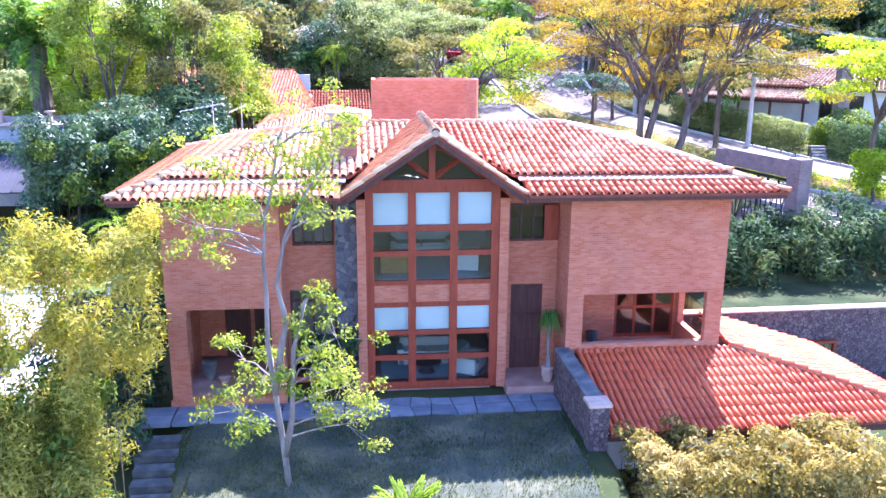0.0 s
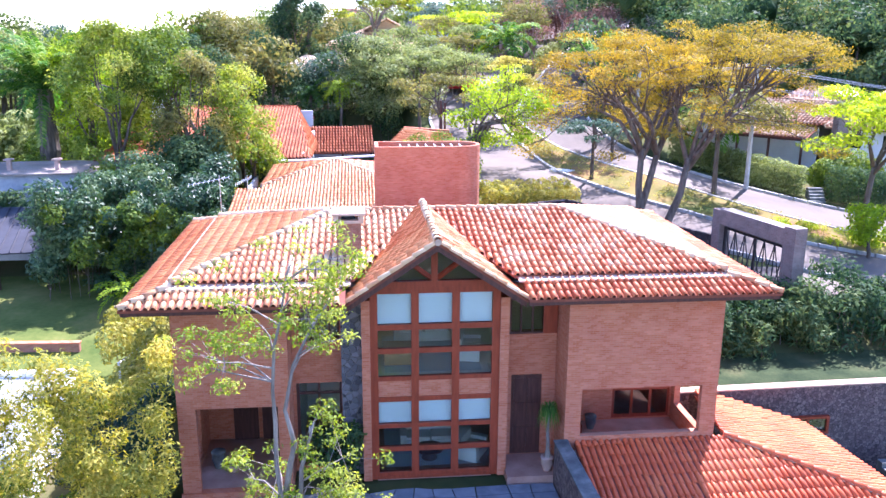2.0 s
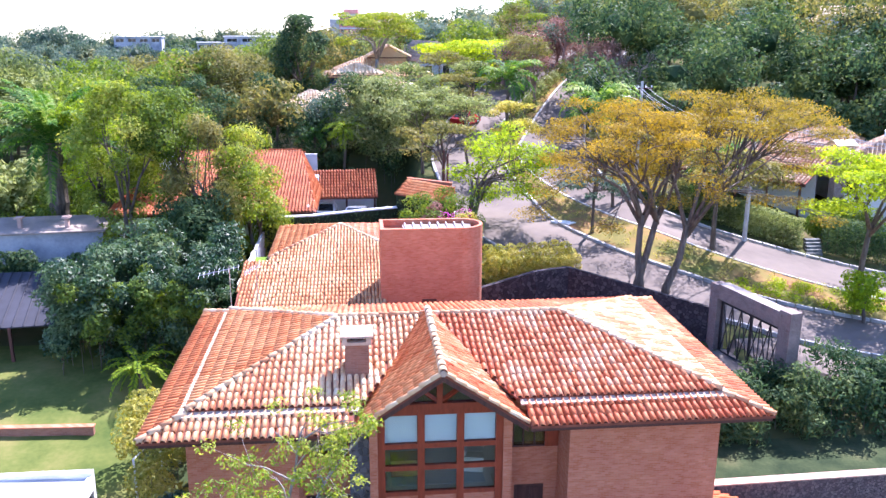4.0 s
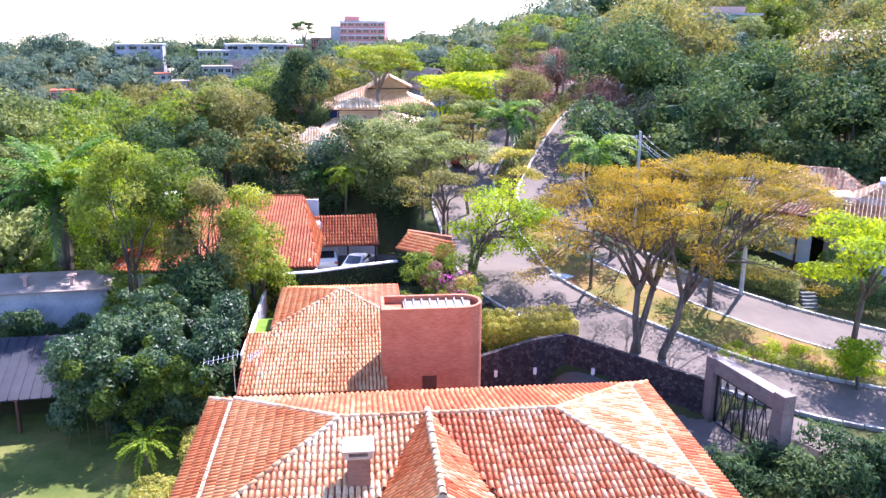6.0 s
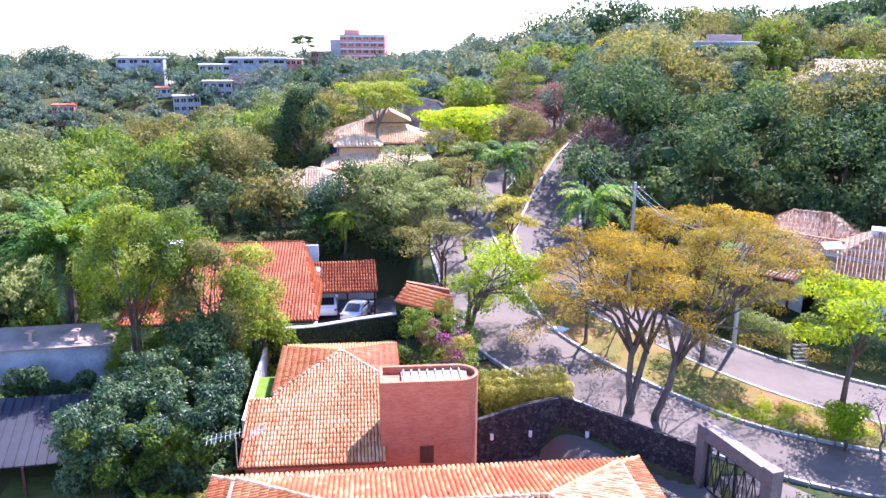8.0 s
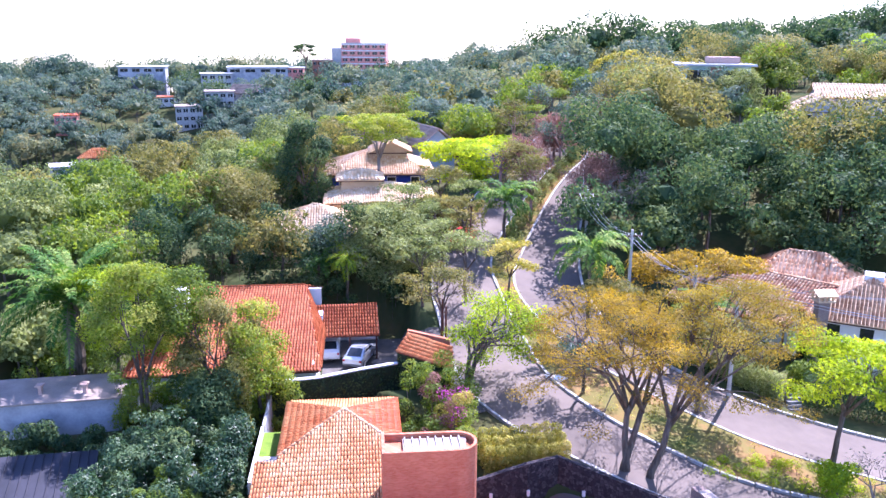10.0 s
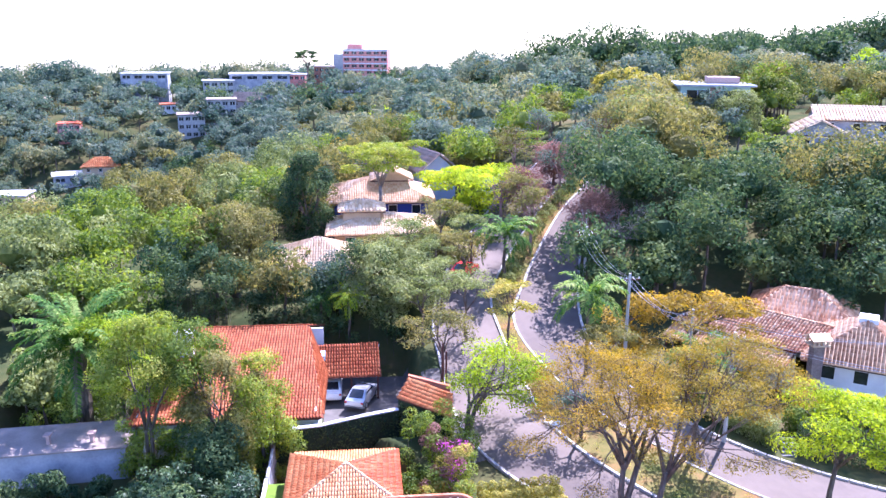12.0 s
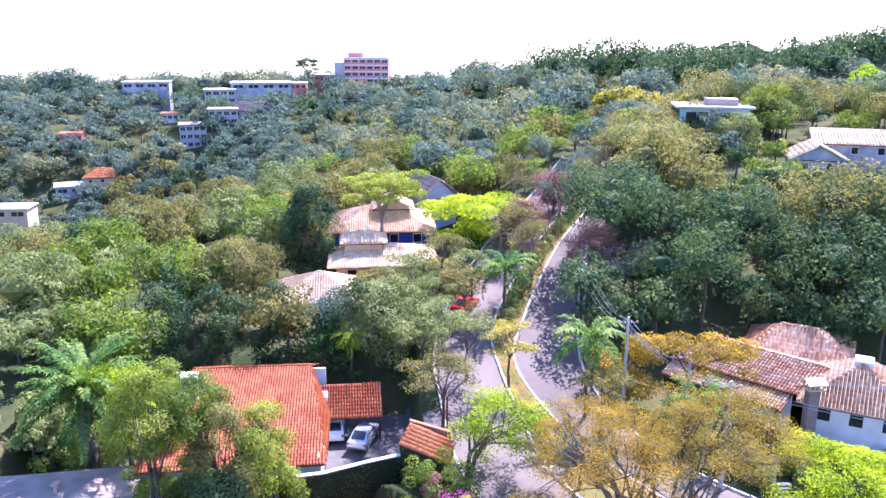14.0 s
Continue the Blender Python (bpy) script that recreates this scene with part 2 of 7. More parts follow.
M_PALEBARK = material("pale_smooth_bark", [(0.12, 0.095, 0.085), (0.22, 0.185, 0.165), (0.32, 0.285, 0.26)], scale=2.5, rough=0.85, bump=0.3, stretch=(2, 2, 0.5))
M_BAREBARK = material("reddish_bare_twigs", [(0.2, 0.115, 0.095), (0.36, 0.23, 0.2)], scale=3, rough=0.9)
G_DARK = leaf_material("dark_leaves", [(0.022, 0.05, 0.026), (0.056, 0.1, 0.043), (0.145, 0.19, 0.066)], through_light=0.3, gloss=0.05)
G_BLUE = leaf_material("bluish_glossy_leaves", [(0.012, 0.034, 0.018), (0.034, 0.076, 0.034), (0.12, 0.18, 0.072)], gloss=0.25, rough=0.45, through_light=0.25)
G_MID = leaf_material("green_leaves", [(0.055, 0.1, 0.022), (0.135, 0.2, 0.036), (0.25, 0.3, 0.06)])
# Blue-grey cast in this leaf colour stands in for distance haze.
G_GREY = leaf_material("haze_grey_green_leaves", [(0.045, 0.08, 0.06), (0.09, 0.135, 0.098), (0.17, 0.21, 0.145)])
G_LIGHT = leaf_material("fresh_leaves", [(0.12, 0.2, 0.013), (0.24, 0.35, 0.021), (0.38, 0.47, 0.042)], through_light=0.5)
G_YOUNG = leaf_material("young_yellow_green_leaves", [(0.1, 0.16, 0.024), (0.215, 0.275, 0.048), (0.4, 0.41, 0.1)], through_light=0.45)
G_LIME = leaf_material("lime_yellow_leaves", [(0.17, 0.26, 0.012), (0.32, 0.42, 0.018), (0.48, 0.55, 0.03)], through_light=0.5)
G_OLIVE = leaf_material("olive_leaves", [(0.075, 0.085, 0.028), (0.165, 0.165, 0.052), (0.29, 0.26, 0.085)])
G_GOLD = leaf_material("golden_leaves", [(0.16, 0.12, 0.028), (0.31, 0.235, 0.05), (0.48, 0.355, 0.08)], through_light=0.45, speckle=0.22)
G_STRAW = leaf_material("straw_green_leaves", [(0.17, 0.18, 0.035), (0.35, 0.33, 0.075), (0.54, 0.47, 0.15)], through_light=0.4)
G_HEDGE = leaf_material("dry_hedge_leaves", [(0.12, 0.105, 0.028), (0.27, 0.225, 0.06), (0.45, 0.36, 0.13)])
G_REDDISH = leaf_material("reddish_dry_leaves", [(0.13, 0.07, 0.055), (0.25, 0.14, 0.11), (0.34, 0.22, 0.17)])
G_THICKET = leaf_material("feathery_thicket_leaves", [(0.1, 0.125, 0.025), (0.32, 0.305, 0.055), (0.58, 0.48, 0.11)], scale=0.9, through_light=0.4)
G_GOLD_OLIVE = leaf_material("golden_olive_leaves", [(0.13, 0.105, 0.022), (0.26, 0.21, 0.045), (0.4, 0.31, 0.075)], through_light=0.4, speckle=0.22)
G_SAGE = leaf_material("sage_green_leaves", [(0.07, 0.1, 0.035), (0.175, 0.215, 0.072), (0.32, 0.35, 0.135)])
G_PALM = leaf_material("palm_leaves", [(0.03, 0.085, 0.02), (0.09, 0.19, 0.035), (0.3, 0.36, 0.1)], gloss=0.06, through_light=0.34)
# Bluish low tones put some haze of the far woods into the leaves.
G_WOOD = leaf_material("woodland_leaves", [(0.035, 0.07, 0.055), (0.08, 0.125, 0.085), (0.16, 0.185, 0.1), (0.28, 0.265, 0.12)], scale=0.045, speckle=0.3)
M_PINK = material("magenta_flowers", [(0.4, 0.03, 0.22), (0.6, 0.08, 0.4)], scale=5, rough=0.7)
M_CARSILVER = material("silver_car_paint", [(0.45, 0.47, 0.5), (0.5, 0.52, 0.55)], scale=2, rough=0.25, metal=0.6, spec=0.5)
M_CARWHITE = material("white_car_paint", [(0.7, 0.7, 0.7), (0.78, 0.78, 0.78)], scale=2, rough=0.25, spec=0.5)
M_CARRED = material("red_car_paint", [(0.4, 0.02, 0.02), (0.5, 0.03, 0.03)], scale=2, rough=0.25, spec=0.5)
M_CARGLASS = material("dark_car_glass", [(0.015, 0.018, 0.02), (0.03, 0.035, 0.04)], scale=2, rough=0.08, spec=0.6)
M_RUBBER = material("tyre_rubber", [(0.02, 0.02, 0.02), (0.035, 0.035, 0.035)], scale=6, rough=0.9)
M_REDBLOCK = brick_material("red_block", (0.56, 0.17, 0.13), (0.68, 0.27, 0.22), (0.62, 0.5, 0.45), width=0.4, height=0.2)
M_BLUEWALL = material("pale_blue_render", [(0.35, 0.45, 0.6), (0.5, 0.58, 0.68)], scale=0.5, rough=0.9)
M_GREENWALL = material("pale_green_render", [(0.33, 0.5, 0.45), (0.45, 0.6, 0.55)], scale=0.5, rough=0.9)
M_COBALT = material("cobalt_render", [(0.03, 0.05, 0.25), (0.05, 0.08, 0.35)], scale=0.5, rough=0.9)
M_TERRA = material("terracotta_pot", [(0.36, 0.24, 0.2), (0.5, 0.36, 0.31)], scale=4, rough=0.85)
# Near-black green for the wall bodies behind creeper leaves.
M_IVY_BASE = material("dark_green_wall_base", [(0.012, 0.025, 0.012), (0.03, 0.05, 0.022)], scale=1.5, rough=1.0)


# ---- shape helpers ----
def box(bm, x0, x1, y0, y1, z0, z1):
    v = [bm.verts.new((x, y, z)) for z in (z0, z1) for y in (y0, y1) for x in (x0, x1)]
    for f in ((0, 2, 3, 1), (4, 5, 7, 6), (0, 1, 5, 4), (2, 6, 7, 3), (0, 4, 6, 2), (1, 3, 7, 5)):
        bm.faces.new([v[i] for i in f])
    return bm


def boxes(*rows):
    bm = bmesh.new()
    for r in rows:
        box(bm, *r)
    return bm


def prism(bm, pts, z0, z1):
    """An upright prism over a plan outline; z0, z1 may be functions of x and y."""
    lo = z0 if callable(z0) else (lambda x, y: z0)
    hi = z1 if callable(z1) else (lambda x, y: z1)
    a = [bm.verts.new((x, y, lo(x, y))) for x, y in pts]
    b = [bm.verts.new((x, y, hi(x, y))) for x, y in pts]
    n = len(pts)
    bm.faces.new(a[::-1]), bm.faces.new(b)
    for i in range(n):
        bm.faces.new((a[i], a[(i + 1) % n], b[(i + 1) % n], b[i]))
    return bm


def slab(bm, pts, thick):
    """A flat plate of any slope: corner points and the thickness below them."""
    a = [bm.verts.new(p) for p in pts]
    b = [bm.verts.new((p[0], p[1], p[2] - thick)) for p in pts]
    n = len(pts)
    bm.faces.new(a), bm.faces.new(b[::-1])
    for i in range(n):
        bm.faces.new((b[i], b[(i + 1) % n], a[(i + 1) % n], a[i]))
    return bm


def wall_grid(bm, x0, x1, y0, y1, z0, z1, holes=(), axis="x"):
    """A wall of real thickness in one piece whose openings (a0, a1, z0, z1) go right through."""
    lo, hi = (x0, x1) if axis == "x" else (y0, y1)
    us = sorted({lo, hi, *(h[0] for h in holes), *(h[1] for h in holes)})
    zs = sorted({z0, z1, *(h[2] for h in holes), *(h[3] for h in holes)})
    t0, t1 = (y0, y1) if axis == "x" else (x0, x1)
    made = {}

    def vert(i, j, t):
        if (i, j, t) not in made:
            made[i, j, t] = bm.verts.new((us[i], t, zs[j]) if axis == "x" else (t, us[i], zs[j]))
        return made[i, j, t]

    def solid(i, j):
        if not (0 <= i < len(us) - 1 and 0 <= j < len(zs) - 1):
            return False
        u, z = (us[i] + us[i + 1]) / 2, (zs[j] + zs[j + 1]) / 2
        return not any(h[0] < u < h[1] and h[2] < z < h[3] for h in holes)

    for i in range(len(us) - 1):
        for j in range(len(zs) - 1):
            if not solid(i, j):
                continue
            for t in (t0, t1):
                bm.faces.new([vert(i, j, t), vert(i + 1, j, t), vert(i + 1, j + 1, t), vert(i, j + 1, t)])
            for di, dj, p, q in ((-1, 0, (i, j), (i, j + 1)), (1, 0, (i + 1, j), (i + 1, j + 1)), (0, -1, (i, j), (i + 1, j)), (0, 1, (i, j + 1), (i + 1, j + 1))):
                if not solid(i + di, j + dj):
                    bm.faces.new([vert(*p, t0), vert(*q, t0), vert(*q, t1), vert(*p, t1)])
    return bm


def tube(bm, pts, radii, sides=6):
    """A tapered round limb along points."""
    rings = []
    for i, p in enumerate(pts):
        p = Vector(p)
        d = Vector(pts[min(i + 1, len(pts) - 1)]) - Vector(pts[max(i - 1, 0)])
        d = d.normalized() if d.length > 1e-6 else Vector((0, 0, 1))
        u = d.cross(Vector((0.31, 0.95, 0.07))).normalized()
        w = d.cross(u)
        rings.append([bm.verts.new(p + (u * math.cos(k * math.tau / sides) + w * math.sin(k * math.tau / sides)) * radii[i]) for k in range(sides)])
    for a, b in zip(rings, rings[1:]):
        for k in range(sides):
            bm.faces.new((a[k], a[(k + 1) % sides], b[(k + 1) % sides], b[k]))
    bm.faces.new(rings[0][::-1]), bm.faces.new(rings[-1])
    return bm


def link_mesh(name, bm, mat, smooth=False):
    me = bpy.data.meshes.new(name)
    bmesh.ops.recalc_face_normals(bm, faces=bm.faces[:])
    bm.to_mesh(me)
    bm.free()
    me.materials.append(mat)
    if smooth:
        me.polygons.foreach_set("use_smooth", [True] * len(me.polygons))
    return me


def part(name, bm, mat, parent, label="", smooth=False):
    ob = new(name, link_mesh(name, bm, mat, smooth))
    ob.parent = parent
    return tagged(ob, label)


def thing(name, label, category, group="", kind="", at=(0, 0, 0)):
    ob = new(name)
    ob.location = at
    return tagged(ob, label, category, group, kind)


def solo(name, bm, mat, label, category, group="", kind="", smooth=False):
    return tagged(new(name, link_mesh(name, bm, mat, smooth)), label, category, group, kind)


def quads_mesh(name, verts, mat):
    """A mesh of loose leaves from an array of shape (leaves, corners, 3)."""
    n, k = verts.shape[:2]
    me = bpy.data.meshes.new(name)
    me.vertices.add(n * k), me.loops.add(n * k), me.polygons.add(n)
    me.vertices.foreach_set("co", np.ascontiguousarray(verts, dtype=np.float32).ravel())
    me.loops.foreach_set("vertex_index", np.arange(n * k, dtype=np.int32))
    me.polygons.foreach_set("loop_start", np.arange(0, n * k, k, dtype=np.int32))
    me.update(calc_edges=True)
    me.validate()
    me.materials.append(mat)
    return me


def leaf_cloud(rng, lobes, n, size, shell=0.55, droop=0.0, slim=0.5, up=0.35, corners=4, ruffle=0.5):
    """Leaves spread through rounded clumps (cx, cy, cz, rx, ry, rz), denser towards their skins."""
    lobes = np.asarray(lobes, float)
    area = (lobes[:, 3] * lobes[:, 4] * lobes[:, 5]) ** (2 / 3)
    which = rng.choice(len(lobes), n, p=area / area.sum())
    d = rng.normal(size=(n, 3))
    d[:, 2] += 0.25
    d /= np.linalg.norm(d, axis=1, keepdims=True)
    r = (shell + (1.06 - shell) * rng.random(n) ** 0.6)[:, None]
    c = lobes[which, :3] + d * r * lobes[which, 3:]
    nrm = d * 0.9 + rng.normal(size=(n, 3)) * ruffle + np.array([0, 0, up])
    nrm /= np.linalg.norm(nrm, axis=1, keepdims=True)
    t = rng.normal(size=(n, 3)) + np.array([0, 0, -droop])
    t -= nrm * (t * nrm).sum(1, keepdims=True)
    t /= np.linalg.norm(t, axis=1, keepdims=True) + 1e-9
    s = np.cross(nrm, t)
    l = (size * (0.6 + 0.8 * rng.random(n)))[:, None]
    w = l * slim
    if corners == 3:
        return np.stack([c - t * l * 0.5 + s * w * 0.55, c - t * l * 0.4 - s * w * 0.55, c + t * l * 0.6 + nrm * l * 0.1], 1)
    return np.stack([c - t * l * 0.5, c + s * w * 0.5 + nrm * l * 0.08, c + t * l * 0.5, c - s * w * 0.5 + nrm * l * 0.08], 1)


def smooth(v, a, b):
    q = np.clip((np.asarray(v, float) - a) / (b - a), 0, 1)
    return q * q * (3 - 2 * q)


# ---- ground ----
def road_axis(y):
    return np.interp(y, [40, 55, 75, 108, 140, 220], [20, 13, 12, 28, 44, 60])


def ground_z(x, y):
    """Height of the land: garden terraces, the road climbing the ridge, the valley to one side and hills behind."""
    x, y = np.asarray(x, float), np.asarray(y, float)
    road = np.interp(y, [36, 40, 45, 54, 64, 80, 102, 140, 200, 300, 420, 700, 1500], [2.2, 2.8, 3.6, 4.6, 5.4, 8, 13, 17, 17, 14, 11, -30, -160])
    road = road - 0.13 * np.clip(x - 20, 0, 30) * (1 - smooth(y, 66, 90))
    u = road_axis(y) - 10 - x
    road = road - 6.0 * smooth(u, -1, 14) * smooth(y, 72, 100)
    road = road - 52 * smooth(u, 12, 150) * smooth(y, 75, 190) * (1 - 0.9 * smooth(y, 205, 385))
    road = road + 5 * smooth(x - road_axis(y), 20, 110) * smooth(y, 110, 220)
    yard = np.interp(y, [17, 19, 31, 36, 60], [-0.6, -0.12, -0.12, 1.7, 1.9])
    left = np.interp(y, [12, 17.5, 22.6, 27, 40, 53, 60], [-3.2, -1.95, -0.55, -0.4, 1.1, 2.4, 4.0])
    right = np.where(y < 28.4, -2.8, np.interp(y, [28.4, 31, 33, 36, 40], [0.95, 1.0, 1.5, 1.9, 2.1]))
    near = yard + (left - yard) * smooth(-(x - 0.13 * np.clip(22.3 - y, 0, 6)), 5.0, 5.5) * (1 - smooth(y, 40, 50) * smooth(x, -9, -7))
    near = np.where((x > 6.75) & (y < 24.2), -2.6, near)
    near = np.where(x > 13.0, right, near)
    edge = np.where(x > 6, 44.2 - 0.55 * np.clip(x - 9.5, 0, 9), np.interp(x, [-40, -7, 0, 6], [58, 56.5, 57.0, 48]))
    edge = np.where(x > 19.3, 33.4, edge)
    k = smooth(y - edge, 0.0, np.where(x > 19.3, 7.0, 0.9))
    land = near * (1 - k) + road * k
    plot = smooth(x, -30, -27) * (1 - smooth(x, 3.4, 5.0)) * smooth(y, 56, 58) * (1 - smooth(y, 73, 78))
    return land * (1 - plot) + 2.7 * plot


def gz(x, y):
    return float(ground_z(x, y))


def sheet(name, xs, ys, mat, lift=0.0, rough=0.0):
    X, Y = np.meshgrid(xs, ys)
    Z = ground_z(X, Y) + lift
    if rough:
        Z = Z + np.random.default_rng(5).normal(size=Z.shape) * rough
    nx, ny = len(xs), len(ys)
    idx = np.arange(nx * ny).reshape(ny, nx)
    f = np.stack([idx[:-1, :-1], idx[:-1, 1:], idx[1:, 1:], idx[1:, :-1]], -1).reshape(-1, 4)
    me = bpy.data.meshes.new(name)
    me.from_pydata(np.stack([X, Y, Z], -1).reshape(-1, 3).tolist(), [], f.tolist())
    me.materials.append(mat)
    me.polygons.foreach_set("use_smooth", [True] * len(me.polygons))
    return new(name, me)


gx = np.unique(np.r_[np.arange(-30, 45, 0.5), np.arange(-140, -30, 4), np.arange(45, 140, 4), np.linspace(-1500, -140, 30), np.linspace(140, 1500, 30), [6.73, 6.77, 12.98, 13.02]])
gy = np.unique(np.r_[np.arange(8, 75, 0.5), np.arange(75, 140, 2), np.arange(140, 440, 6), np.linspace(440, 1800, 25), np.linspace(-300, 8, 10), [28.38, 28.42, 24.18, 24.22]])
tagged(sheet("ground", gx, gy, M_GROUND), "wooded hillside ground with dry grass and soil", "ground", kind="structure")


def curve_pts(pts, n):
    """Even points along a smooth line through plan points."""
    p = np.array(pts, float)
    p = np.vstack([2 * p[0] - p[1], p, 2 * p[-1] - p[-2]])
    out = []
    for i in range(1, len(p) - 2):
        t = np.linspace(0, 1, 24, endpoint=False)[:, None]
        a, b, c, d = p[i - 1], p[i], p[i + 1], p[i + 2]
        out.append(0.5 * (2 * b + (c - a) * t + (2 * a - 5 * b + 4 * c - d) * t**2 + (3 * b - a - 3 * c + d) * t**3))
    q = np.vstack([*out, p[-2][None]])
    s = np.r_[0, np.cumsum(np.linalg.norm(np.diff(q, axis=0), axis=1))]
    g = np.linspace(0, s[-1], n)
    return np.stack([np.interp(g, s, q[:, 0]), np.interp(g, s, q[:, 1])], 1)


def strip(name, left, right, mat, lift, n=120, label="", category="", across=6):
    """A road or verge between two edge lines, lying on the land."""
    a, b = curve_pts(left, n), curve_pts(right, n)
    w = np.linspace(0, 1, across + 1)
    P = a[:, None] * (1 - w[:, None]) + b[:, None] * w[:, None]
    za, zb = ground_z(a[:, 0], a[:, 1]), ground_z(b[:, 0], b[:, 1])
    za, zb = np.maximum(za, zb - 0.5), np.maximum(zb, za - 0.5)
    Z = za[:, None] * (1 - w) + zb[:, None] * w
    Z = np.maximum(Z, ground_z(P[..., 0], P[..., 1])) + lift
    m = across + 1
    idx = np.arange(n * m).reshape(n, m)
    f = np.stack([idx[:-1, :-1], idx[:-1, 1:], idx[1:, 1:], idx[1:, :-1]], -1).reshape(-1, 4)
    me = bpy.data.meshes.new(name)
    me.from_pydata(np.concatenate([P, Z[..., None]], -1).reshape(-1, 3).tolist(), [], f.tolist())
    me.materials.append(mat)
    ob = new(name, me)
    if ob.data.polygons[0].normal.z < 0:
        me.flip_normals()
    return tagged(ob, label, category, kind="structure")


def kerb(line, n=120, wide=0.22, high=0.16, lift=0.06):
    """A raised kerb of separate bevelled stones along an edge."""
    c = curve_pts(line, n)
    d = np.gradient(c, axis=0)
    d /= np.linalg.norm(d, axis=1, keepdims=True)
    s = np.stack([-d[:, 1], d[:, 0]], 1) * wide / 2
    z = ground_z(c[:, 0], c[:, 1]) + lift
    bm = bmesh.new()
    for i in range(n - 1):
        g = 0.04 * (c[i + 1] - c[i])
        p, q = c[i] + g, c[i + 1] - g
        low = [(*(p - s[i]), z[i] - 0.3), (*(q - s[i]), z[i + 1] - 0.3), (*(q + s[i]), z[i + 1] - 0.3), (*(p + s[i]), z[i] - 0.3)]
        top = [(x, y, zz + 0.3 + high) for x, y, zz in low]
        va, vb = [bm.verts.new(v) for v in low], [bm.verts.new(v) for v in top]
        bm.faces.new(vb)
        for k in range(4):
            bm.faces.new((va[k], va[(k + 1) % 4], vb[(k + 1) % 4], vb[k]))
    return solo("kerb", bm, M_KERB, "whitewashed concrete kerb along the road", "kerb", kind="structure")


NEAR_EDGE = [(44, 34.5), (31, 37.2), (22, 39.8), (16.8, 43.2), (12.9, 47.0), (10.0, 50.3), (7.7, 54.7), (6.7, 60.2), (6.5, 67), (6.4, 74), (8, 82), (12, 92), (18, 104), (26, 120), (34, 138)]
MEDIAN_L = [(46, 40), (31, 42.4), (22.4, 44.8), (17.3, 50.2), (14, 56.8), (13.2, 64.1), (12.6, 72), (12.8, 79), (15.8, 87), (21.4, 98), (28, 110), (34, 122), (40, 138)]
MEDIAN_R = [(47, 43), (36, 44.6), (27, 48.3), (20.3, 54.8), (16.4, 63), (14.2, 73), (16.8, 82), (23, 95.7), (29.8, 107.7), (35.5, 122), (41.5, 138)]
FAR_EDGE = [(50, 47.5), (38, 50), (29, 54), (23.5, 60), (20.8, 68), (21.5, 77.6), (26.8, 95), (33.2, 107), (39.5, 122), (46, 138)]
strip("road", NEAR_EDGE, MEDIAN_L, M_ASPHALT, 0.05, label="worn grey asphalt carriageway beside the median", category="road")
strip("road", MEDIAN_R, FAR_EDGE, M_ASPHALT, 0.05, label="worn grey asphalt carriageway climbing the hill", category="road")
strip("median", MEDIAN_L, MEDIAN_R, M_VERGE, 0.16, label="planted median of dry grass and reddish soil", category="median")
for edge_line in (NEAR_EDGE, MEDIAN_L, MEDIAN_R, FAR_EDGE):
    kerb(edge_line)
strip("pavement", [(7.0, 52), (5.6, 55.2), (4.9, 60), (4.7, 66)], [(8.8, 52.6), (7.5, 55.2), (6.5, 60.2), (6.3, 66)], M_PAVEMENT, 0.14, n=24, label="pale paved footway beside the road", category="pavement", across=2)


# ---- clay tile roofs ----
def barrel(radius0, radius1, length, sides=5):
    """One half-round cover tile, thick at its lip, lying along +y from its lower end."""
    bm = bmesh.new()
    rows = []
    for y, r, lift in ((0, radius0, 0.008), (length, radius1, 0.0)):
        rows.append([bm.verts.new((-math.cos(math.pi * k / sides) * r, y, math.sin(math.pi * k / sides) * r * 1.05 + lift)) for k in range(sides + 1)])
    inner = [bm.verts.new((-math.cos(math.pi * k / sides) * (radius0 - 0.02), 0.0, math.sin(math.pi * k / sides) * (radius0 - 0.02) * 1.05 + 0.015)) for k in range(sides + 1)]
    for k in range(sides):
        bm.faces.new((rows[0][k], rows[0][k + 1], rows[1][k + 1], rows[1][k]))
        bm.faces.new((inner[k], inner[k + 1], rows[0][k + 1], rows[0][k]))
    return bm


def tile_spots(face, pitch, course, rng):
    """Places of the tiles on a sloping face; its first two corners are the eave, seen from outside with the slope rising away."""
    p = [Vector(q) for q in face]
    u = (p[1] - p[0]).normalized()
    nrm = u.cross(p[-1] - p[0]).normalized()
    v = nrm.cross(u).normalized()
    flat = [((q - p[0]).dot(u), (q - p[0]).dot(v)) for q in p]
    lo, hi = min(f[0] for f in flat), max(f[0] for f in flat)
    spots = []
    for i in range(int((hi - lo) / pitch)):
        a = lo + (i + 0.5) * pitch
        cuts = []
        for (x0, y0), (x1, y1) in zip(flat, flat[1:] + flat[:1]):
            if (x0 - a) * (x1 - a) < 0:
                cuts.append(y0 + (y1 - y0) * (a - x0) / (x1 - x0))
        if len(cuts) < 2:
            continue
        b0, b1 = min(cuts), max(cuts)
        b = b0 - 0.03
        while b < b1 - 0.12:
            turn = rng.normal() * 0.02
            basis = Matrix((u, v, nrm)).transposed().to_4x4()
            m = Matrix.Translation(p[0] + u * (a + rng.normal() * 0.008) + v * b + nrm * (0.012 + rng.normal() * 0.005)) @ basis @ pose(0, 0, 0, -1.2, 0, math.degrees(turn))
            if b + course > b1 + 0.05:
                m = m @ Matrix.Diagonal((1, max(0.2, (b1 - b) / course), 1, 1))
            spots.append(m)
            b += course
    return spots


